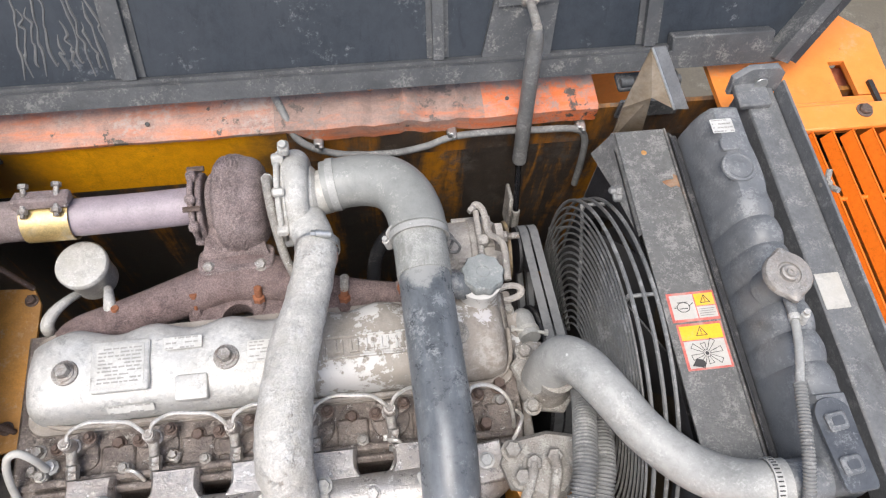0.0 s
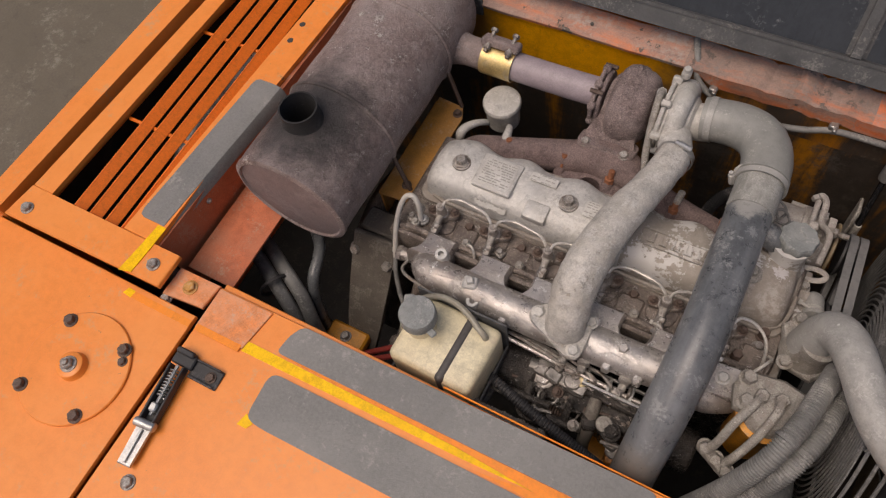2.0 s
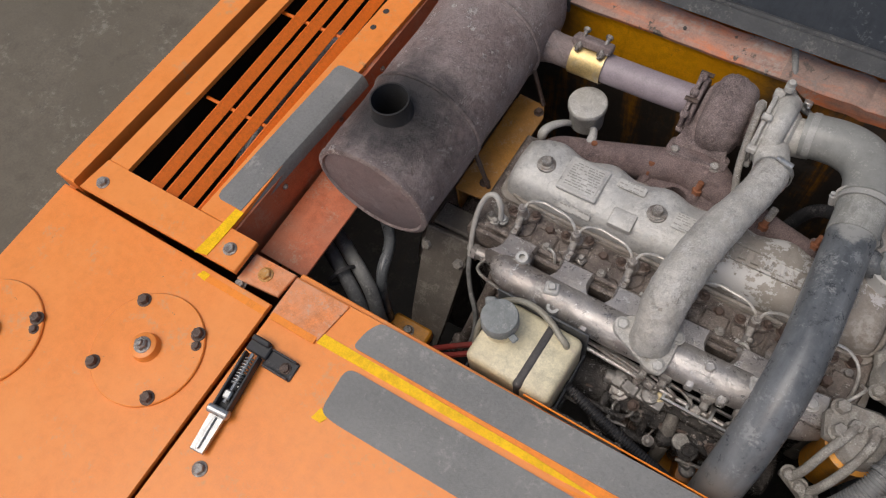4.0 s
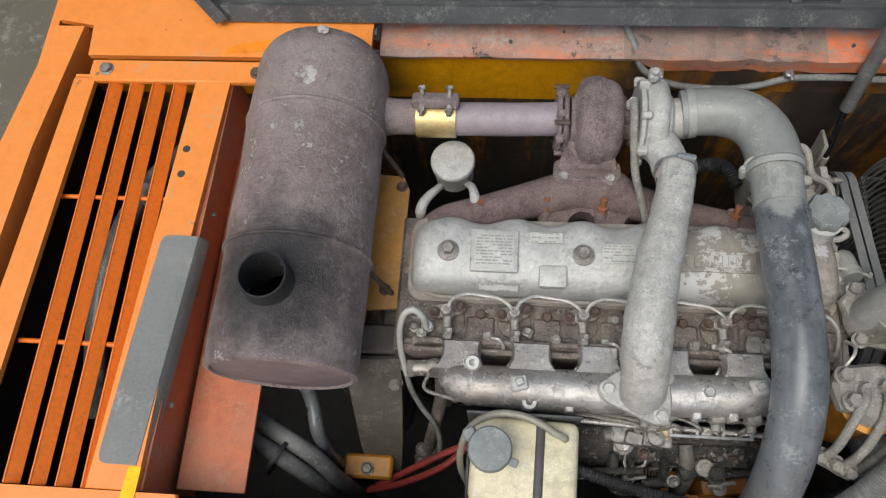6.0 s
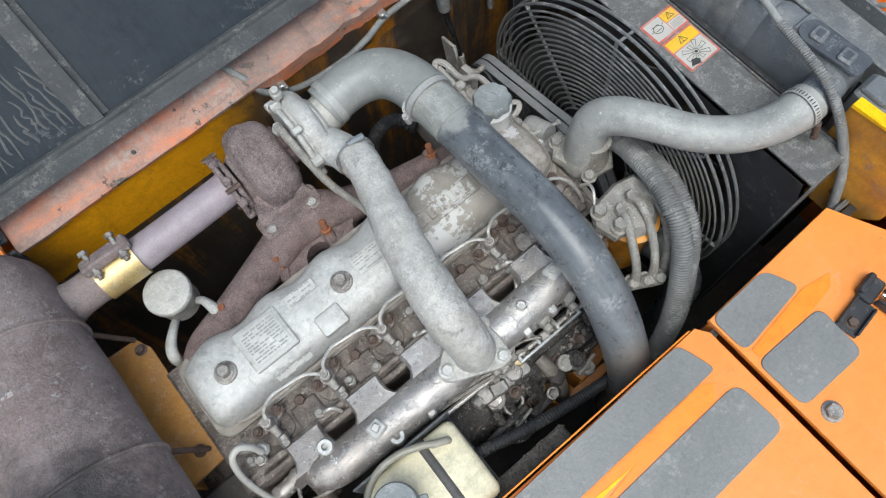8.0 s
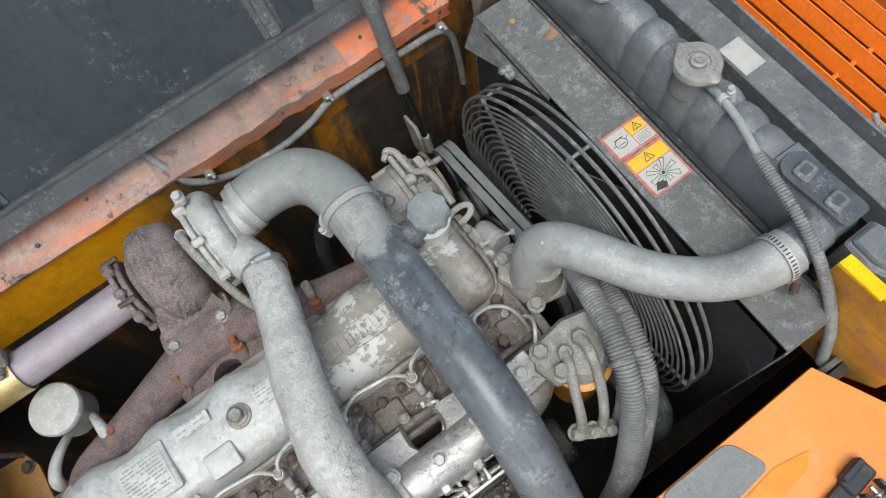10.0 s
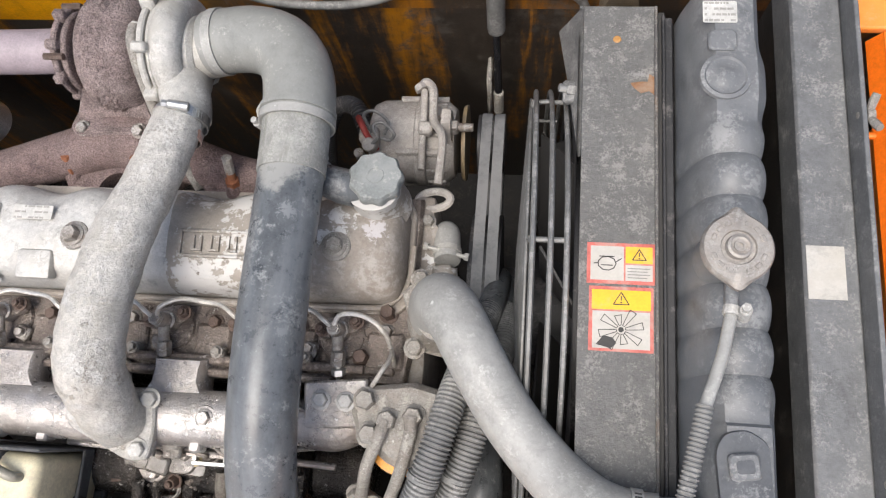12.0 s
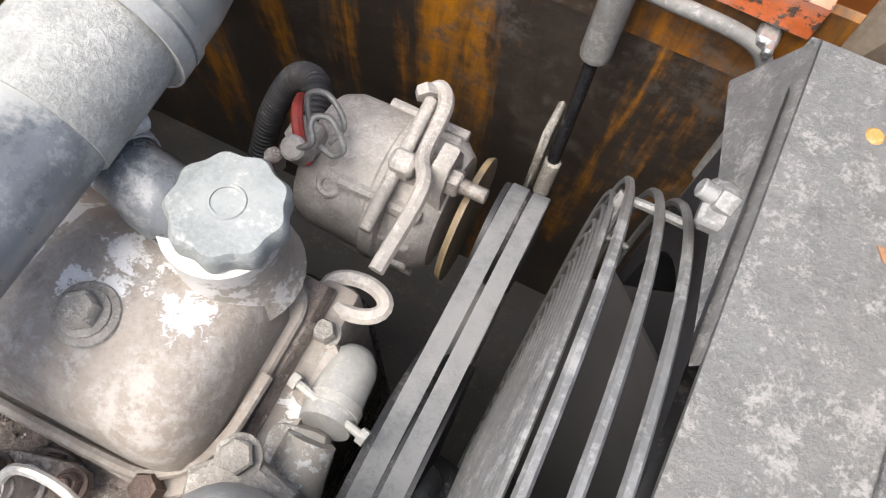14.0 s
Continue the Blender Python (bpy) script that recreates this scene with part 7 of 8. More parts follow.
hexbolt(bm, (0.770, -0.43, 1.98), (-1, 0, 0), 0.010, 0.010)
hexbolt(bm, (0.770, -0.47, 1.95), (-1, 0, 0), 0.010, 0.010)
part("stay_bolt", bm, M_rust, ft)
# bent steel bracket at the far end
br = thing("bent_bracket", (0.72, 0.336, 2.0), "bare bent steel bracket between shroud and hood", "bracket")
foot_l, foot_r, notch, knee, apex = V((0.692, 0.336, 2.000)), V((0.747, 0.336, 2.010)), V((0.722, 0.322, 2.147)), V((0.760, 0.303, 2.136)), V((0.715, 0.370, 2.214))
shoulder = V((0.690, 0.340, 2.100))
knee_out, apex_out = V((0.788, 0.306, 2.130)), V((0.740, 0.374, 2.210))


def sheet_metal(loops, d):
    """Bent sheet from flat faces, given its thickness along d."""
    bm = B()
    for loop in loops:
        front = [bm.verts.new(p) for p in loop]
        back = [bm.verts.new(p + d) for p in loop]
        bm.faces.new(front)
        bm.faces.new(back[::-1])
        for i in range(len(loop)):
            j = (i + 1) % len(loop)
            bm.faces.new((front[j], front[i], back[i], back[j]))
    bmesh.ops.recalc_face_normals(bm, faces=bm.faces[:])
    return bm


part("plate", sheet_metal([[shoulder, foot_l, foot_r, notch], [shoulder, notch, knee, apex]], V((0, 0.003, -0.001))), M_tan, br, smooth=20)
part("flap", sheet_metal([[apex, knee, knee_out, apex_out]], V((0.001, 0.003, -0.001))), M_flap, br, "bare grey bent flap", smooth=20)
# thin bright rod laid along the bend
part("fold", rod(B(), apex, knee, 0.0022, 8), M_steel, br, "bright steel fold")

# ---- thermostat and coolant hose ---------------------------------------------------------
th = thing("thermostat_housing", (0.5, -0.073, 1.916), "corroded aluminium thermostat housing bolted to the head", "thermostat housing")
bm = B()
prism(bm, [(-0.045, 0.03), (-0.02, -0.045), (0.03, -0.055), (0.05, -0.03), (0.02, 0.045), (-0.02, 0.055)], (0.492, -0.078, 1.941), (1, 0, 0), (0, 1, 0.1), 0.016, 0.004)
lathe(bm, (0.5, -0.081, 1.936), (0.1, -0.05, 1), [(0, 0.046), (0.02, 0.044), (0.032, 0.036), (0.050, 0.033), (0.075, 0.033)], 26)
part("casting", bm, M_grey, th)
for x, y in ((0.472, -0.031), (0.470, -0.122), (0.535, -0.09)):
    part("bolt", hexbolt(B(), (x, y, 1.960), (0, 0, 1), 0.010, 0.009), M_grey, th)
bm = B()
box(bm, (0.490, -0.020, 1.885), (0.046, 0.050, 0.050), Matrix.Rotation(0.2, 4, "Z"), 0.012, 2)
tube(bm, [(0.499, -0.045, 1.893), (0.498, -0.024, 1.905), (0.497, -0.002, 1.910)], [0.022, 0.0195, 0.0175], 16)
part("bypass_elbow", bm, M_alu_worn, th, "flaking bypass elbow")
cp = thing("blanking_cap", (0.522, 0.033, 1.884), "grey rubber blanking cap with a small screw clamp", "rubber cap")
a, b = V((0.499, 0.009, 1.904)), V((0.493, 0.065, 1.884))
d = (b - a).normalized()
part("cap", lathe(B(), a, d, [(0, 0.0185), (0.004, 0.0195), (0.046, 0.0195), (0.055, 0.0172), (0.062, 0.0118), (0.0645, 0.005), (0.065, 0.0003)], 24), M_hose_grey, cp)
bm = B()
lathe(bm, a + d * 0.010, d, [(0, 0.0195), (0, 0.021), (0.008, 0.021), (0.008, 0.0195)], 24, cap=False)
rod(bm, a + d * 0.014 + V((-0.028, 0.004, 0.016)), a + d * 0.014 + V((0.030, -0.008, 0.012)), 0.0032, 8)
lathe(bm, a + d * 0.014 + V((0.026, -0.007, 0.0125)), (1, -0.2, 0), [(0, 0.006), (0.006, 0.006)], 6)
lathe(bm, a + d * 0.014 + V((-0.026, 0.004, 0.0155)), (-1, 0.2, 0), [(0, 0.006), (0.006, 0.006)], 6)
part("clamp", bm, M_cast, cp)
ch = thing("coolant_hose", (0.6, -0.2, 2.0), "grey worn rubber radiator hose from thermostat to tank", "hose")
part("hose", tube(B(), [(0.496, -0.078, 1.955), (0.501, -0.074, 2.010), (0.513, -0.076, 2.052), (0.533, -0.102, 2.080), (0.560, -0.149, 2.091), (0.596, -0.205, 2.088), (0.640, -0.255, 2.096), (0.678, -0.286, 2.120), (0.713, -0.300, 2.142), (0.742, -0.302, 2.147)], [0.036, 0.0355, 0.035, 0.0335, 0.032, 0.0315, 0.0315, 0.032, 0.0335, 0.0335], 28, 8), M_hose_grey, ch)
part("tank_inlet", rod(B(), (0.735, -0.302, 2.148), (0.790, -0.300, 2.145), 0.030, 24), M_tank, ch, "black plastic tank inlet")
bm = B()
clamp_band(bm, (0.720, -0.301, 2.147), (1, -0.08, 0.05), 0.0338, 0.011, 0.002)
band = part("clamp", bm, M_cast, ch, "pale steel worm clamp")
cz = V((1, -0.08, 0.05)).normalized()
for k in range(16):
    a = math.radians(-62 + k * 9)
    d = V((0, -math.sin(a), math.cos(a)))
    d = (d - cz * d.dot(cz)).normalized()
    part("slot", box(B(), V((0.720, -0.301, 2.147)) + d * 0.0357, (0.0018, 0.0068, 0.0010), Matrix((d.cross(cz), cz, d)).transposed().to_4x4(), 0), M_ink, band)
bm = B()
rod(bm, (0.719, -0.3365, 2.149), (0.720, -0.344, 2.122), 0.0058, 10, 0.001)
rod(bm, (0.720, -0.344, 2.122), (0.7205, -0.3455, 2.114), 0.0068, 6, 0.001)
part("screw", bm, M_bolt_dark, band, "rusty clamp screw")

# ---- corrugated conduits and lower hose ---------------------------------------------------
for off in (0.0, 0.034):
    cd = thing("corrugated_conduit", (0.52 + off, -0.2, 1.9), "dusty black corrugated conduit curving down past the filter", "conduit", "corrugated conduits")
    part("sleeve", tube(B(), [(0.566 + off * 0.4, -0.045, 1.895 - off), (0.560 + off * 0.7, -0.07, 1.930 - off), (0.548 + off, -0.115, 1.982 - off), (0.529 + off, -0.18, 2.022 - off), (0.511 + off * 1.05, -0.25, 2.035 - off), (0.488 + off, -0.315, 2.015 - off), (0.457 + off * 0.8, -0.365, 1.95 - off), (0.42 + off * 0.5, -0.405, 1.86), (0.385, -0.432, 1.73)], 0.0175, 16, ribs=0.0026, pitch=0.0052), M_conduit, cd)
    part("boot", tube(B(), [(0.558 + off * 0.6, -0.075, 1.935 - off), (0.566 + off * 0.4, -0.045, 1.897 - off), (0.571 + off * 0.3, -0.012, 1.850 - off), (0.573 + off * 0.2, 0.01, 1.80 - off)], [0.0192, 0.0192, 0.018, 0.017], 16, 5), M_hose, cd, "smooth rubber boot")
    bm = B()
    lathe(bm, (0.502 + off, -0.275, 2.030 - off), (-0.3, -0.85, -0.2), [(0, 0.0185), (0, 0.020), (0.007, 0.020), (0.007, 0.0185)], 20, cap=False)
    part("tie", bm, M_conduit, cd)
lh = thing("lower_hose", (0.56, -0.25, 1.6), "fat dark rubber hose dropping beside the fan guard", "hose")
part("hose", tube(B(), [(0.545, -0.16, 1.62), (0.552, -0.24, 1.735), (0.556, -0.305, 1.770), (0.552, -0.36, 1.735), (0.54, -0.375, 1.62), (0.52, -0.375, 1.40)], 0.034, 22), M_hose, lh)

# ---- alternator -----------------------------------------------------------------
alt = thing("alternator", (0.43, 0.225, 1.71), "dusty grey alternator with adjuster bracket", "alternator")
AY, AZ = 0.236, 1.788
bm = B()
lathe(bm, (0.352, AY, AZ), (1, 0, 0), [(0, 0.045), (0.006, 0.060), (0.02, 0.066), (0.075, 0.068), (0.078, 0.072), (0.092, 0.072), (0.095, 0.068), (0.125, 0.066), (0.138, 0.055), (0.140, 0.02)], 40)
part("body", bm, M_altern, alt)
for k in range(14):
    a = 2 * math.pi * k / 14
    bm = box(B(), (0.462, AY + 0.067 * math.cos(a), AZ + 0.067 * math.sin(a)), (0.030, 0.008, 0.008), Matrix.Rotation(a, 4, "X"), 0.002)
    part("cooling_rib", bm, M_altern, alt)
for k in range(4):
    a = radians(35 + 90 * k)
    bm = rod(B(), (0.40, AY + 0.069 * math.cos(a), AZ + 0.069 * math.sin(a)), (0.478, AY + 0.069 * math.cos(a), AZ + 0.069 * math.sin(a)), 0.006, 8, 0.001)
    part("through_bolt", bm, M_altern, alt)
bm = B()
prism(bm, [(-0.022, -0.10), (0.020, -0.10), (0.024, 0.0), (0.014, 0.024), (-0.010, 0.026), (-0.024, 0.008)], (0.474, AY - 0.002, 1.866), (0, 1, 0), (0, 0, 1), 0.014, 0.003)
part("ear", bm, M_altern, alt)
bm = B()
hexbolt(bm, (0.486, 0.229, 1.868), (1, 0, 0), 0.011, 0.010, stud=0.022)
part("ear_bolt", bm, M_bolt, alt)
bm = B()
box(bm, (0.36, 0.215, 1.858), (0.030, 0.026, 0.024), None, 0.004)
rod(bm, (0.365, 0.20, 1.855), (0.365, 0.19, 1.885), 0.011, 12, 0.002)
part("terminal", bm, M_altern, alt)
bm = B()
lathe(bm, (0.346, 0.185, 1.845), (0, 0, 1), [(0, 0.008), (0.018, 0.008), (0.02, 0.006)], 10)
part("terminal_stud", bm, M_bolt, alt)
for pts in ([(0.355, 0.192, 1.875), (0.372, 0.193, 1.885), (0.38, 0.199, 1.892), (0.374, 0.208, 1.897), (0.374, 0.216, 1.9), (0.385, 0.22, 1.9), (0.396, 0.214, 1.895), (0.403, 0.207, 1.885), (0.396, 0.201, 1.878), (0.381, 0.205, 1.875)], [(0.366, 0.215, 1.872), (0.355, 0.235, 1.890), (0.372, 0.240, 1.896), (0.392, 0.228, 1.884), (0.385, 0.212, 1.872)]):
    part("wire_lead", tube(B(), pts, 0.0028, 8), M_wire, alt, "pale loose wire lead")
part("bolt_boss", lathe(B(), (0.392, 0.195, 1.834), (0, -0.62, 0.78), [(0, 0.013), (0.006, 0.0125), (0.008, 0.010), (0.008, 0.006), (0.006, 0.0055), (0.006, 0.0003)], 20), M_altern, alt)
part("red_lead", tube(B(), [(0.372, 0.195, 1.855), (0.362, 0.205, 1.880), (0.352, 0.222, 1.888), (0.342, 0.24, 1.87)], 0.005, 8), M_redhose, alt, "faded red lead")
part("harness", tube(B(), [(0.342, 0.245, 1.800), (0.318, 0.290, 1.800), (0.275, 0.310, 1.755), (0.245, 0.290, 1.69), (0.235, 0.25, 1.62)], 0.014, 14, ribs=0.0022, pitch=0.0055), M_black, alt, "black corrugated harness")
bk = thing("adjuster_bracket", (0.46, 0.17, 1.86), "dusty slotted belt adjuster arm with a threaded rod", "bracket")
bm = B()
p, q = V((0.470, 0.103, 1.904)), V((0.450, 0.293, 1.876))
tube(bm, [p + V((0.008, 0.02, 0)), p + V((0.010, 0.09, 0.004)), q + V((0.012, -0.06, 0.005)), q + V((0.008, -0.012, 0.006)), q + V((-0.004, 0.004, 0.004)), q + V((-0.014, -0.008, 0.0))], [0.0065, 0.0065, 0.0065, 0.007, 0.007, 0.007], 8)
part("arm", bm, M_altern, bk)
bm = B()
rings = []
for k in range(24):
    a = 2 * math.pi * k / 24
    o = p + V((0.004 + 0.024 * math.cos(a), -0.004 + 0.013 * math.sin(a), 0.006 * math.cos(a)))
    e = V((math.cos(a) * 0.5, math.sin(a), 0)).normalized()
    rings.append([o + e * 0.006 * math.cos(t_) + V((0, 0, 1)) * 0.004 * math.sin(t_) for t_ in [j * math.pi / 3 for j in range(6)]])
ring_mesh(bm, rings, cap=False, loop=True)
part("slot_eye", bm, M_altern, bk)
bm = B()
rod(bm, (0.445, 0.160, 1.862), (0.444, 0.285, 1.878), 0.0062, 10, 0.001)
box(bm, (0.449, 0.222, 1.874), (0.022, 0.020, 0.022), None, 0.004)
hexbolt(bm, (0.440, 0.284, 1.880), (-0.6, 0.8, 0.1), 0.009, 0.010, washer=False)
part("adjuster_rod", bm, M_altern, bk)
bm = B()
box(bm, (0.462, 0.058, 1.888), (0.030, 0.024, 0.020), Matrix.Rotation(0.4, 4, "Z"), 0.004)
rod(bm, (0.450, 0.082, 1.86), (0.450, 0.082, 1.89), 0.012, 8, 0.002)
part("bracket_foot", bm, M_altern, bk)

# ---- belts and pulleys -----------------------------------------------------------------------
M_fan_disc = surf("tan_grey_disc", (0.20, 0.16, 0.11), 0.6, 0.2, alt=(0.34, 0.25, 0.13), alt_amt=0.4, alt_scale=12, bump=0.1)
pu = thing("alternator_pulley", (0.53, AY, AZ), "dark twin-groove alternator pulley with fan disc", "pulley")
part("wheel", lathe(B(), (0.526, AY, AZ), (1, 0, 0), [(0, 0.02), (0.0, 0.047), (0.005, 0.047), (0.012, 0.038), (0.019, 0.047), (0.024, 0.047), (0.031, 0.038), (0.038, 0.047), (0.043, 0.047), (0.045, 0.015)], 40), M_black, pu)
part("fan_disc", lathe(B(), (0.502, AY, AZ), (1, 0, 0), [(0, 0.060), (0.004, 0.062), (0.006, 0.062), (0.007, 0.02)], 40), M_fan_disc, pu, "tan-grey cooling disc")
fp = thing("fan_pulley", (0.53, FY, FZ), "dark fan and water pump pulley", "pulley")
part("wheel", lathe(B(), (0.526, -0.01, FZ - 0.045), (1, 0, 0), [(0, 0.03), (0.0, 0.131), (0.006, 0.131), (0.013, 0.121), (0.02, 0.131), (0.026, 0.131), (0.033, 0.121), (0.04, 0.131), (0.046, 0.131), (0.05, 0.05), (0.08, 0.045)], 48), M_black, fp)
for x in (0.540, 0.560):
    bm = B()
    pts = []
    A_, B_ = (AY, AZ, 0.046), (-0.01, FZ - 0.045, 0.130)
    dy, dz = B_[0] - A_[0], B_[1] - A_[1]
    L_ = math.hypot(dy, dz)
    base, off = math.atan2(dz, dy), math.acos((A_[2] - B_[2]) / L_)
    a0, a1 = base + off, base - off
    for k in range(13):
        t_ = a0 + (2 * math.pi - 2 * off) * k / 12
        pts.append((A_[0] + A_[2] * math.cos(t_), A_[1] + A_[2] * math.sin(t_), t_))
    for k in range(17):
        t_ = a1 + (2 * off) * k / 16
        pts.append((B_[0] + B_[2] * math.cos(t_), B_[1] + B_[2] * math.sin(t_), t_))
    rings = []
    for y, z, t_ in pts:
        e = V((0, math.cos(t_), math.sin(t_)))
        o = V((x, y, z))
        rings.append([o + V((-0.008, 0, 0)) + e * 0.003, o + V((0.008, 0, 0)) + e * 0.003, o + V((0.0055, 0, 0)) - e * 0.007, o + V((-0.0055, 0, 0)) - e * 0.007])
    ring_mesh(bm, rings, cap=False, loop=True)
    solo("drive_belt", bm, M_belt, "worn grey rubber V-belt round the pulleys", "belt", "drive belts", smooth=25)

# ---- fuel filter ----------------------------------------------------------------------------------
ff = thing("fuel_filter", (0.45, -0.228, 1.84), "grey fuel filter head over an orange canister", "fuel filter")
bm = B()
prism(bm, [(-0.060, 0.010), (-0.052, -0.030), (-0.010, -0.046), (0.045, -0.038), (0.066, -0.008), (0.060, 0.028), (0.02, 0.042), (-0.04, 0.040)], (0.462, -0.21, 1.97), (1, 0.1, 0), (-0.1, 1, 0.1), 0.026, 0.008)
lathe(bm, (0.47, -0.228, 1.965), (0, 0, 1), [(0, 0.045), (0.014, 0.044), (0.03, 0.034), (0.034, 0.02)], 24)
part("head", bm, M_grey, ff)
part("canister", lathe(B(), (0.468, -0.234, 1.805), (0, 0.0, 1), [(0, 0.03), (0.006, 0.042), (0.15, 0.043), (0.158, 0.048), (0.164, 0.048), (0.166, 0.04)], 32), M_filter, ff, "orange filter canister")
for x, y in ((0.420, -0.205), (0.448, -0.228), (0.480, -0.222), (0.428, -0.246)):
    part("banjo_bolt", hexbolt(B(), (x, y + 0.012, 1.996), (0, 0, 1), 0.0115, 0.014, spin=x * 20), M_grey, ff)
for pts in ([(0.448, -0.216, 2.006), (0.44, -0.238, 2.008), (0.425, -0.273, 1.985), (0.415, -0.303, 1.945), (0.405, -0.318, 1.9)], [(0.48, -0.21, 2.008), (0.478, -0.238, 2.008), (0.466, -0.278, 1.985), (0.45, -0.313, 1.945), (0.435, -0.333, 1.89)], [(0.512, -0.213, 1.99), (0.512, -0.248, 1.99), (0.5, -0.288, 1.965), (0.48, -0.318, 1.925), (0.46, -0.338, 1.87)]):
    part("pipe", tube(B(), pts, [0.0085, 0.008, 0.008, 0.008, 0.009], 12), M_grey, ff, "dusty steel fuel pipe")
bm = B()
box(bm, (0.425, -0.323, 1.902), (0.075, 0.022, 0.026), Matrix.Rotation(-0.5, 4, "Z"), 0.004)
for k in range(3):
    hexbolt(bm, (0.402 + k * 0.022, -0.310 - k * 0.012, 1.912), (0, -0.5, 0.8), 0.010, 0.012, spin=k)
part("pipe_block", bm, M_grey, ff)
part("vent_pipe", tube(B(), [(0.425, -0.176, 1.995), (0.436, -0.16, 2.005), (0.444, -0.143, 1.995), (0.442, -0.128, 1.97)], 0.003, 8), M_line, ff)

# ---- injection pump --------------------------------------------------------------------------------
ip2 = thing("injection_pump", (0.16, -0.30, 1.72), "dark oily diesel injection pump with levers and springs", "injection pump")
bm = B()
span(bm, (0.06, -0.335, 1.70), (0.31, -0.255, 1.835), 0.010, 2)
rod(bm, (-0.02, -0.295, 1.80), (0.07, -0.295, 1.80), 0.050, 24, 0.006)
rod(bm, (-0.045, -0.295, 1.80), (-0.018, -0.295, 1.80), 0.032, 18, 0.004)
rod(bm, (0.31, -0.295, 1.77), (0.40, -0.295, 1.77), 0.045, 22, 0.005)
part("housing", bm, M_pump, ip2)
bm = B()
span(bm, (0.09, -0.300, 1.835), (0.305, -0.262, 1.855), 0.004)
part("delivery_block", bm, M_pump, ip2, "oily delivery block")
for k in range(6):
    x = 0.108 + k * 0.035
    bm = B()
    lathe(bm, (x, -0.280, 1.853), (0, 0, 1), [(0, 0.012), (0.008, 0.012), (0.010, 0.009), (0.022, 0.009), (0.024, 0.007)], 6)
    part("delivery_valve", bm, M_bolt, ip2)
    xe = -0.239 + 0.1208 * k
    bm = tube(B(), [(x, -0.280, 1.872), (x, -0.277, 1.895), (x + 0.3 * (xe - x), -0.262, 1.892), (x + 0.7 * (xe - x), -0.255, 1.885), (xe - 0.03, -0.235, 1.88), (xe - 0.03, -0.204, 1.905)], 0.0036, 8)
    part("injection_line", bm, M_bolt, ip2)
bm = B()
tube(bm, [(-0.02, -0.272, 1.892), (0.10, -0.276, 1.886), (0.28, -0.278, 1.876), (0.36, -0.282, 1.868)], 0.005, 8, 2)
box(bm, (0.13, -0.277, 1.885), (0.020, 0.016, 0.018), None, 0.003)
box(bm, (0.225, -0.279, 1.880), (0.020, 0.016, 0.018), None, 0.003)
part("control_rod", bm, M_inman, ip2, "greasy control rod")
bm = B()
for ya_, yb_ in ((-0.262, -0.257), (-0.292, -0.286)):
    span(bm, (0.160, ya_, 1.876), (0.305, yb_, 1.886), 0.001)
for x in (0.160, 0.205, 0.250, 0.299):
    span(bm, (x, -0.2865, 1.8762), (x + 0.007, -0.2615, 1.8858), 0.001)
part("slotted_plate", bm, M_steel, ip2, "bare slotted steel plate")
bm = B()
for (a, b, r) in (((0.03, -0.355, 1.845), (0.12, -0.350, 1.845), 0.007), ((0.07, -0.365, 1.835), (0.07, -0.32, 1.85), 0.009), ((0.12, -0.37, 1.83), (0.19, -0.36, 1.82), 0.010), ((0.10, -0.375, 1.82), (0.10, -0.33, 1.855), 0.006), ((0.155, -0.36, 1.83), (0.155, -0.33, 1.87), 0.008)):
    rod(bm, a, b, r, 10, 0.001)
tube(bm, [(0.055, -0.37, 1.835), (0.075, -0.388, 1.832), (0.10, -0.388, 1.832), (0.115, -0.37, 1.835)], 0.005, 8, 3)
part("lever_linkage", bm, M_pump, ip2, "grimy throttle linkage")
bm = B()
pts = [V((0.064 + 0.098 * k / 160, -0.346, 1.808)) + V((0, 0.008 * math.cos(k * 0.7), 0.008 * math.sin(k * 0.7))) for k in range(161)]
tube(bm, pts, 0.0015, 6, smooth_path=False)
part("return_spring", bm, M_bolt_dark, ip2, "dark coil spring")
part("hook", tube(B(), [(0.162, -0.346, 1.808), (0.172, -0.345, 1.815), (0.176, -0.334, 1.826)], 0.0025, 6), M_bolt, ip2)
bm = B()
tube(bm, [(0.0, -0.355, 1.79), (0.0, -0.362, 1.83), (0.012, -0.366, 1.842), (0.03, -0.366, 1.842)], 0.004, 8, 3)
part("link_wire", bm, M_bolt, ip2)
rnd = random.Random(8)
for k in range(10):
    x = 0.045 + k * 0.026
    bm = B()
    y, z = -0.318 - 0.022 * (k % 3), 1.846 + rnd.uniform(-0.012, 0.012)
    if k % 2:
        hexbolt(bm, (x, y, z - 0.012), (rnd.uniform(-0.2, 0.2), -0.3, 1), 0.008, 0.012, stud=0.005, spin=k)
    else:
        box(bm, (x, y, z - 0.014), (0.024, 0.018, 0.020), Matrix.Rotation(rnd.uniform(-0.5, 0.5), 4, "Z"), 0.003)
        rod(bm, (x - 0.02, y - 0.006, z), (x + 0.03, y + 0.004, z - 0.004), 0.0035, 8)
    part("governor_bolt" if k % 2 else "governor_lug", bm, (M_bolt_dark, M_pump, M_bolt)[k % 3], ip2)
bm = B()
box(bm, (0.118, -0.286, 1.846), (0.112, 0.044, 0.034), Matrix.Rotation(-0.06, 4, "Z"), 0.009, 2)
box(bm, (0.103, -0.296, 1.862), (0.034, 0.026, 0.014), Matrix.Rotation(-0.2, 4, "Z"), 0.004)
rod(bm, (0.070, -0.288, 1.846), (0.048, -0.290, 1.846), 0.017, 16, 0.003)
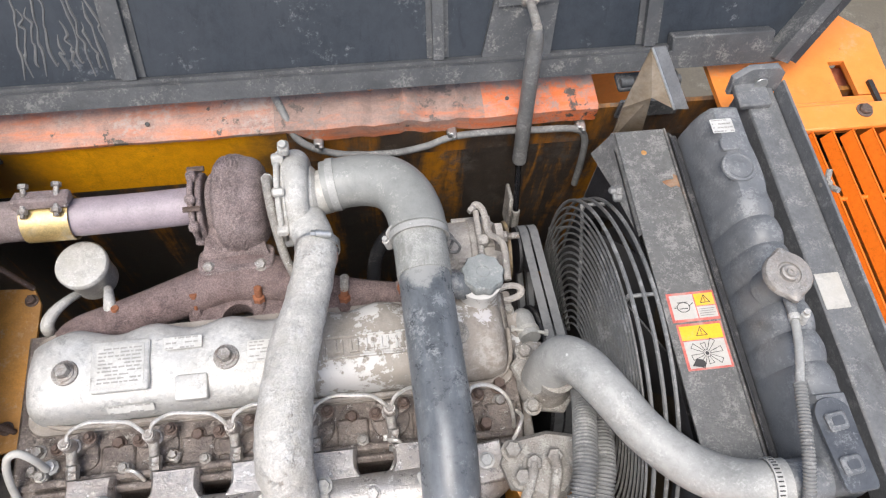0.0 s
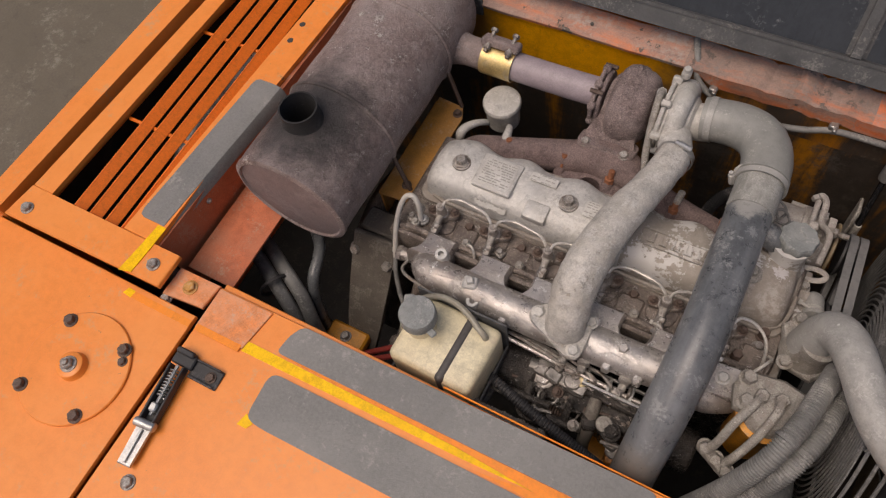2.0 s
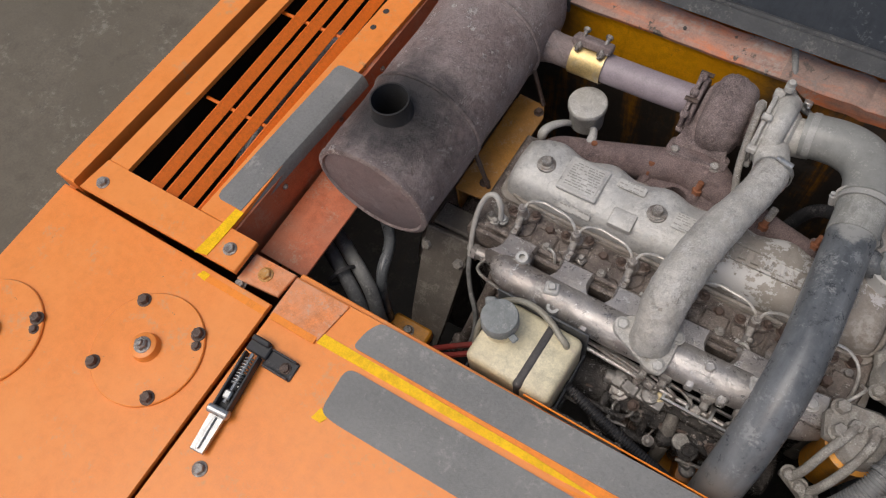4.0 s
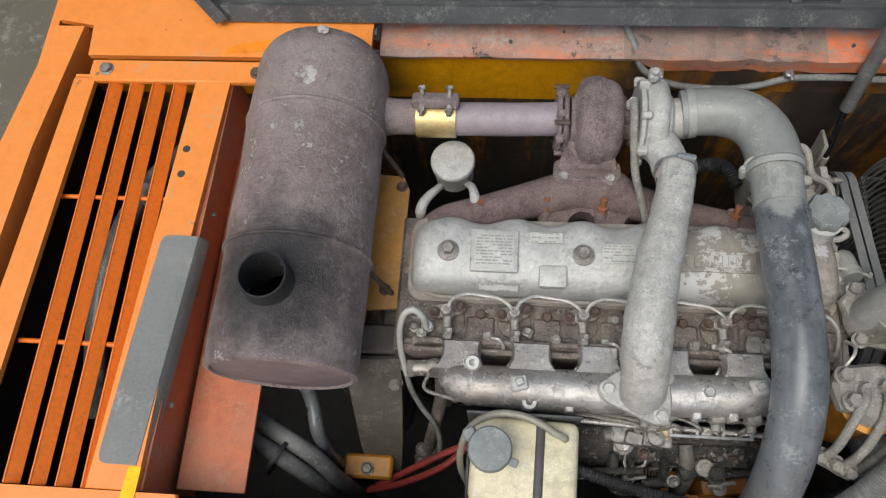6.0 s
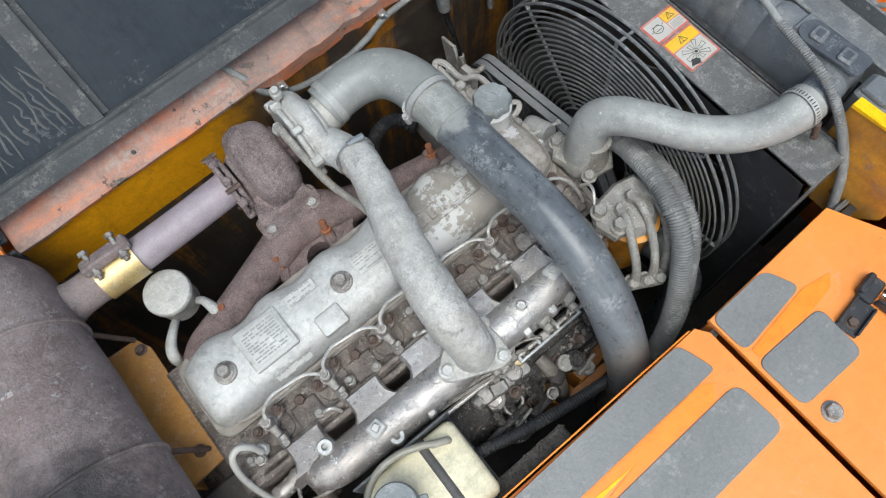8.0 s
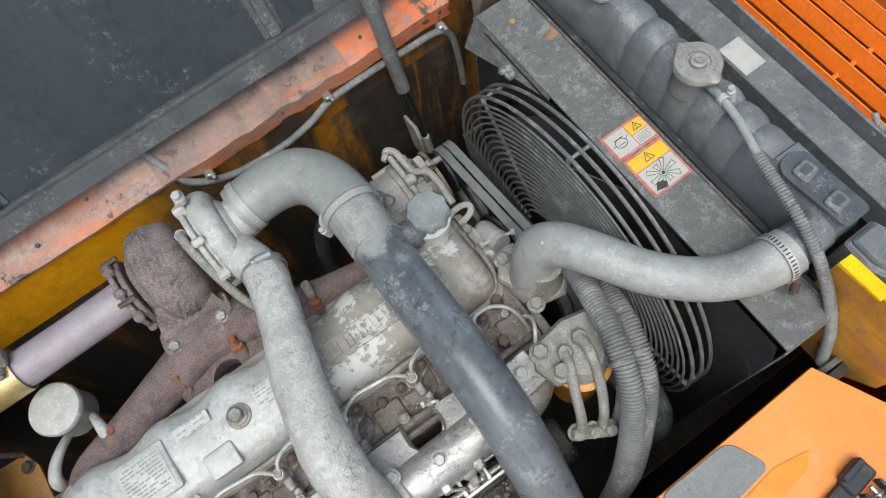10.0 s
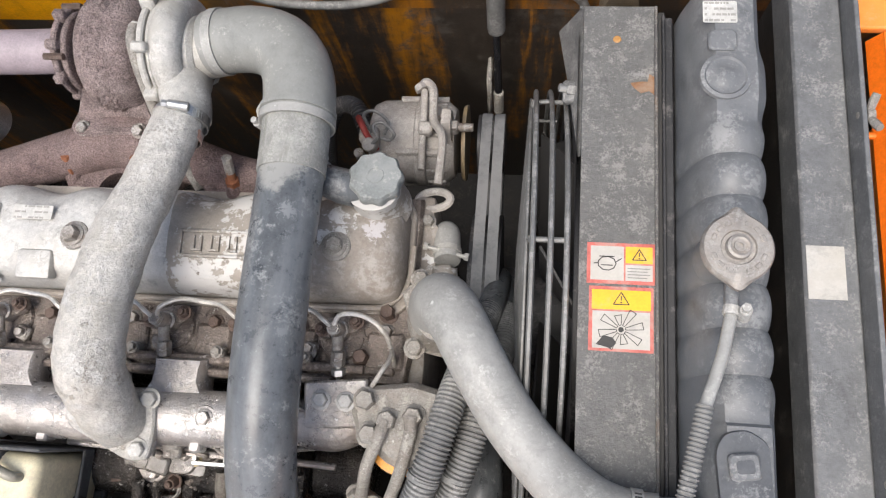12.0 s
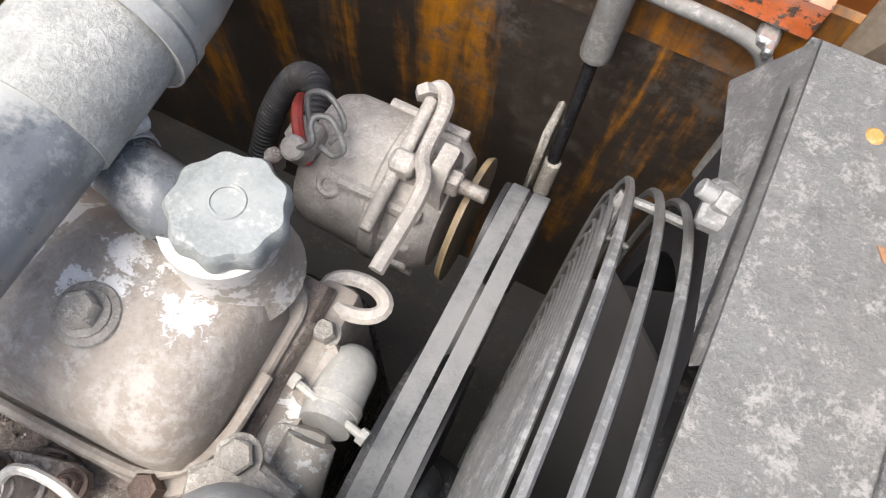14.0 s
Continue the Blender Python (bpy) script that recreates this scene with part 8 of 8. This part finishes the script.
lathe(bm, (0.142, -0.290, 1.862), (0, 0, 1), [(0, 0.018), (0.006, 0.016), (0.008, 0.012)], 18)
part("governor_cover", bm, M_wet, ip2, "oil-wet silver governor cover")
part("brass_seal", lathe(B(), (0.156, -0.281, 1.866), (0, -0.2, 1), [(0, 0.0145), (0.004, 0.014), (0.005, 0.010), (0.004, 0.009), (0.004, 0.0003)], 20), M_brassy, ip2, "brassy sealed disc")
part("throttle_fork", tube(B(), [(0.092, -0.322, 1.838), (0.090, -0.336, 1.836), (0.096, -0.344, 1.834), (0.120, -0.341, 1.834), (0.127, -0.332, 1.836), (0.126, -0.318, 1.838)], 0.0036, 8, 5), M_wet, ip2)
part("feed_elbow", tube(B(), [(0.196, -0.300, 1.850), (0.198, -0.325, 1.845), (0.200, -0.350, 1.820), (0.201, -0.368, 1.775), (0.203, -0.374, 1.72)], [0.012, 0.014, 0.016, 0.013, 0.013], 14), M_arm, ip2, "dusty feed elbow")
part("feed_cap", lathe(B(), (0.226, -0.336, 1.842), (0.1, -0.2, 1), [(0, 0.015), (0.006, 0.016), (0.011, 0.015), (0.012, 0.009), (0.014, 0.008), (0.014, 0.0003)], 22), M_grey, ip2)
part("brass_plug", hexbolt(B(), (0.085, -0.300, 1.838), (0, -0.2, 1), 0.016, 0.012), M_inman, ip2, "dull plug")
bm = B()
rod(bm, (0.245, -0.335, 1.78), (0.245, -0.345, 1.845), 0.020, 16, 0.003)
rod(bm, (0.235, -0.33, 1.72), (0.235, -0.33, 1.79), 0.016, 12)
box(bm, (0.20, -0.345, 1.835), (0.030, 0.030, 0.030), Matrix.Rotation(0.4, 4, "Z"), 0.006)
rod(bm, (0.275, -0.345, 1.80), (0.36, -0.33, 1.82), 0.007, 8)
hexbolt(bm, (0.245, -0.346, 1.847), (0, -0.1, 1), 0.013, 0.010)
part("feed_pump", bm, M_pump, ip2)
part("feed_ball", lathe(B(), (0.262, -0.362, 1.79), (0, -0.4, 1), [(0, 0.008), (0.006, 0.014), (0.014, 0.016), (0.022, 0.012), (0.026, 0.003)], 16), M_inman, ip2)
of = thing("oil_filter", (0.37, -0.34, 1.45), "grimy orange spin-on filter low beside the block", "oil filter")
part("canister", lathe(B(), (0.240, -0.345, 1.42), (0, 0, 1), [(0, 0.03), (0.01, 0.048), (0.19, 0.050), (0.20, 0.046), (0.205, 0.02)], 28), M_filter, of)
bm = B()
box(bm, (0.290, -0.322, 1.675), (0.090, 0.105, 0.11), Matrix.Rotation(0.12, 4, "Z"), 0.010, 2)
box(bm, (0.285, -0.330, 1.733), (0.075, 0.012, 0.010), Matrix.Rotation(0.12, 4, "Z"), 0.003)
part("mount", bm, M_mount, of, "grimy dark orange mount")
bm = B()
prism(bm, [(0.214, -0.402), (0.318, -0.392), (0.330, -0.376), (0.226, -0.376), (0.212, -0.384)], (0, 0, 1.700), (1, 0, 0), (0, 1, 0), 0.010, 0.002)
span(bm, (0.246, -0.3785, 1.69), (0.256, -0.3745, 1.728), 0.002)
part("ledge", bm, M_mount, of)

# ---- coolant reservoir ----------------------------------------------------------------------------------
rs = thing("coolant_reservoir", (-0.098, -0.357, 1.81), "aged cream plastic coolant reservoir with a black strap", "reservoir")
bm = B()
box(bm, (-0.095, -0.357, 1.895), (0.178, 0.142, 0.155), Matrix.Rotation(radians(-2), 4, "Z"), 0.014, 3)
part("bottle", bm, M_cream, rs)
bm = B()
lathe(bm, (-0.151, -0.346, 1.972), (0, 0, 1), [(0, 0.030), (0.012, 0.028), (0.040, 0.028)], 24)
part("neck", bm, M_cream, rs)
bm = B()
n = 60
rings = []
for d, r, k in ((0, 0.034, 1), (0.003, 0.0355, 1), (0.026, 0.0350, 1), (0.030, 0.033, 0.4), (0.031, 0.020, 0), (0.031, 0.0003, 0)):
    rings.append([V((-0.151 + math.cos(2 * math.pi * i / n) * (r + k * 0.0006 * (i % 2)), -0.346 + math.sin(2 * math.pi * i / n) * (r + k * 0.0006 * (i % 2)), 2.008 + d)) for i in range(n)])
ring_mesh(bm, rings)
box(bm, (-0.116, -0.362, 2.013), (0.022, 0.014, 0.006), Matrix.Rotation(-0.4, 4, "Z"), 0.002)
box(bm, (-0.184, -0.322, 2.008), (0.022, 0.022, 0.020), Matrix.Rotation(0.5, 4, "Z"), 0.004)
part("cap", bm, M_cap, rs, "blue-grey plastic cap with a tab")
bm = B()
box(bm, (-0.07, -0.357, 1.896), (0.020, 0.148, 0.160), Matrix.Rotation(radians(-2), 4, "Z"), 0.012, 3)
part("strap", bm, M_strap, rs, "black rubber strap")
bm = B()
for a, b in (((-0.193, -0.435, 1.855), (0.002, -0.43, 1.885)), ((-0.193, -0.285, 1.855), (0, -0.28, 1.985)), ((-0.194, -0.432, 1.855), (-0.189, -0.282, 1.88)), ((-0.004, -0.432, 1.855), (0.001, -0.282, 1.88))):
    span(bm, a, b, 0.0015)
span(bm, (-0.193, -0.435, 1.8), (0.002, -0.28, 1.813), 0.002)
part("tray", bm, M_hood_dusty, rs, "dusty steel tray")
part("nipple", tube(B(), [(-0.028, -0.317, 1.968), (-0.03, -0.317, 1.982), (-0.04, -0.313, 1.988), (-0.054, -0.307, 1.99)], 0.0065, 10), M_clear, rs)
part("vent_hose", tube(B(), [(-0.048, -0.309, 1.99), (-0.073, -0.296, 1.994), (-0.108, -0.285, 1.994), (-0.148, -0.285, 1.985), (-0.183, -0.302, 1.965), (-0.201, -0.332, 1.93), (-0.204, -0.362, 1.88), (-0.193, -0.387, 1.81)], 0.0062, 12), M_clear, rs, "cloudy vent hose")

# ---- rear of the engine: housing, pipes ---------------------------------------------------------------------
bh = thing("flywheel_housing", (-0.39, -0.05, 1.35), "dark dusty cast flywheel housing behind the block", "flywheel housing")
bm = B()
lathe(bm, (-0.345, -0.02, 1.58), (-1, 0, 0), [(0, 0.25), (0.03, 0.25), (0.035, 0.235), (0.11, 0.215), (0.16, 0.16), (0.18, 0.10)], 40)
part("casting", bm, M_head, bh)
bm = B()
prism(bm, [(-0.055, 0.0), (0.055, 0.0), (0.052, -0.12), (0.046, -0.24), (0.036, -0.36), (-0.030, -0.36), (-0.045, -0.24), (-0.052, -0.12)], (-0.385, -0.165, 1.845), (1, 0.05, 0.0), (0, 0.55, 0.83), 0.014, 0.004)
span(bm, (-0.44, -0.16, 1.79), (-0.33, -0.10, 1.845), 0.006)
part("mount_arm", bm, M_arm, bh, "dusty tapered mounting arm")
for p in ((-0.43, -0.20, 1.81), (-0.345, -0.205, 1.80), (-0.40, -0.33, 1.60)):
    part("bolt", hexbolt(B(), p, (0, -0.8, 0.5), 0.011, 0.012), M_grey, bh)
sp = thing("sleeved_pipe", (-0.30, -0.2, 1.8), "white sleeved breather pipe hooked at the end of the head", "pipe")
part("sleeve", tube(B(), [(-0.276, -0.130, 1.945), (-0.280, -0.122, 1.985), (-0.294, -0.116, 2.004), (-0.311, -0.122, 1.996), (-0.322, -0.142, 1.960), (-0.322, -0.172, 1.912), (-0.316, -0.200, 1.86)], 0.0058, 12), M_white, sp, "white braided sleeve")
part("pipe", tube(B(), [(-0.317, -0.195, 1.866), (-0.309, -0.222, 1.83), (-0.290, -0.250, 1.79), (-0.266, -0.276, 1.75), (-0.258, -0.300, 1.70), (-0.262, -0.33, 1.64)], 0.0055, 10), M_conduit, sp)
part("fitting", lathe(B(), (-0.276, -0.124, 1.925), (0.1, -0.1, 1), [(0, 0.012), (0.010, 0.012), (0.014, 0.008), (0.02, 0.008)], 8), M_alu, sp)
bm = B()
lathe(bm, (-0.319, -0.185, 1.876), (0.1, -0.6, -0.8), [(0, 0.006), (0, 0.009), (0.010, 0.009), (0.010, 0.006)], 14, cap=False)
part("clip", bm, M_cast, sp)
sm = thing("starter_linkage", (-0.27, -0.27, 1.65), "grimy bracket and oil fittings at the rear of the block", "bracket")
bm = B()
rod(bm, (-0.305, -0.190, 1.868), (-0.225, -0.186, 1.878), 0.015, 14, 0.003)
rod(bm, (-0.312, -0.190, 1.866), (-0.300, -0.190, 1.868), 0.018, 6)
lathe(bm, (-0.262, -0.188, 1.87), (0, 0, 1), [(0, 0.018), (0.016, 0.016), (0.02, 0.01)], 12)
part("fuel_union", bm, M_inman, sm)
bm = B()
tube(bm, [(-0.250, -0.195, 1.86), (-0.252, -0.23, 1.80), (-0.268, -0.27, 1.72), (-0.285, -0.305, 1.63), (-0.288, -0.33, 1.58)], [0.013, 0.014, 0.013, 0.014, 0.012], 10)
box(bm, (-0.290, -0.312, 1.60), (0.05, 0.03, 0.05), None, 0.008)
hexbolt(bm, (-0.30, -0.33, 1.59), (-0.3, -1, 0.3), 0.014, 0.012)
part("arm", bm, M_head, sm)
for k, (x, z) in enumerate(((-0.225, 1.80), (-0.20, 1.77), (-0.245, 1.74))):
    bm = B()
    box(bm, (x, -0.20, z), (0.035, 0.05, 0.04), Matrix.Rotation(0.3 * k, 4, "Y"), 0.006)
    hexbolt(bm, (x, -0.226, z), (0, -1, 0.2), 0.009, 0.009)
    part("fitting", bm, M_head, sm)
wires = thing("red_cable", (-0.25, -0.36, 1.6), "red battery cables low beside the block", "cable")
for k in range(2):
    part("strand", tube(B(), [(-0.42, -0.40, 1.55), (-0.34, -0.385 + 0.02 * k, 1.62), (-0.25, -0.35 + 0.025 * k, 1.68), (-0.19, -0.30, 1.70)], 0.007, 8), M_redhose, wires)
hb = thing("hose_bundle", (-0.50, -0.32, 1.5), "bundle of dark dusty hydraulic hoses behind the silencer", "hose bundle")
for k, (dx, dy, dz) in enumerate(((0, 0, 0), (0.026, 0.026, 0.006))):
    part("hose", tube(B(), [(-0.70 + dx, -0.29 + dy, 1.78 + dz), (-0.633 + dx, -0.319 + dy, 1.80 + dz), (-0.590 + dx, -0.342 + dy, 1.806 + dz), (-0.556 + dx, -0.359 + dy, 1.80 + dz), (-0.515 + dx, -0.383 + dy, 1.77 + dz), (-0.487 + dx, -0.402 + dy * 0.6, 1.70), (-0.475 + dx, -0.412 + dy * 0.4, 1.55), (-0.47 + dx, -0.415, 1.3)], 0.0165, 16), M_conduit, hb)
bm = B()
lathe(bm, (-0.560, -0.358, 1.802), (0.85, -0.5, -0.15), [(0, 0.036), (0, 0.039), (0.008, 0.039), (0.008, 0.036)], 24, cap=False)
part("tie", bm, M_black, hb)
part("hose", tube(B(), [(-0.56, -0.19, 1.80), (-0.52, -0.228, 1.80), (-0.500, -0.265, 1.805), (-0.489, -0.309, 1.79), (-0.478, -0.34, 1.72), (-0.47, -0.36, 1.55), (-0.46, -0.37, 1.3)], 0.0135, 14), M_hose, hb)
oc_ = thing("hose_clamp_block", (-0.45, -0.36, 1.55), "orange painted mounting block low in the bay", "clamp block")
bm = box(B(), (-0.412, -0.355, 1.615), (0.105, 0.05, 0.035), None, 0.006)
part("block", bm, M_filter, oc_)
part("bolt", hexbolt(B(), (-0.412, -0.360, 1.6325), (0, 0, 1), 0.010, 0.010), M_bolt, oc_)
sh = thing("wiring_conduit", (0.05, -0.40, 1.78), "black corrugated wiring conduit below the sill", "conduit")
part("sleeve", tube(B(), [(-0.02, -0.352, 1.872), (0.02, -0.362, 1.872), (0.07, -0.376, 1.866), (0.14, -0.390, 1.85), (0.22, -0.402, 1.82), (0.30, -0.41, 1.76)], 0.0105, 12, ribs=0.002, pitch=0.006), M_black, sh)
ct = thing("corrugated_pipe", (-0.70, 0.25, 1.9), "dark corrugated pipe between grille and silencer", "pipe")
part("pipe", tube(B(), [(-0.655, 0.27, 1.915), (-0.650, 0.24, 1.915), (-0.648, 0.20, 1.90), (-0.648, 0.15, 1.87), (-0.65, 0.12, 1.78)], 0.0155, 14, ribs=0.003, pitch=0.009), M_conduit, ct)
part("fitting", rod(B(), (-0.675, 0.262, 1.925), (-0.640, 0.262, 1.945), 0.013, 14, 0.003), M_steel, ct)
# oily debris on the ledge inside the sill
rnd = random.Random(5)
bm = B()
for k in range(260):
    x = rnd.uniform(-0.02, 0.14)
    p = V((x, -0.438 + rnd.uniform(0, 0.026), 1.901 + rnd.uniform(-0.001, 0.004)))
    s = rnd.uniform(0.002, 0.006)
    box(bm, p, (s, s * rnd.uniform(0.6, 1.2), s * 0.6), Matrix.Rotation(rnd.uniform(0, 3), 4, "Z") @ Matrix.Rotation(rnd.uniform(0, 1), 4, "X"), s * 0.2)
span(bm, (-0.02, -0.441, 1.86), (0.14, -0.412, 1.90), 0.004)
solo("grime", bm, M_arm, "caked oily grime along the inner sill", "grime", kind="stuff")

# caked grit in the valley of the head and round the pump
rnd = random.Random(17)
bm = B()
def crumb(x, y, z, s):
    made = bmesh.ops.create_icosphere(bm, subdivisions=1, radius=s)["verts"]
    for v in made:
        v.co = v.co * rnd.uniform(0.6, 1.25)
        v.co.z *= 0.6
        v.co += V((x, y, z))
for k in range(260):
    crumb(rnd.uniform(-0.32, 0.44), rnd.choice((-0.130, -0.076, -0.156)) + rnd.uniform(-0.012, 0.012), 1.923 + rnd.uniform(-0.001, 0.002), rnd.uniform(0.0012, 0.0038))
for k in range(90):
    crumb(rnd.uniform(0.07, 0.30), rnd.uniform(-0.33, -0.265), 1.836 + rnd.uniform(-0.001, 0.002), rnd.uniform(0.0015, 0.005))
solo("grit", bm, M_head, "caked brown grit in the hollows of the cylinder head", "grit", kind="stuff")
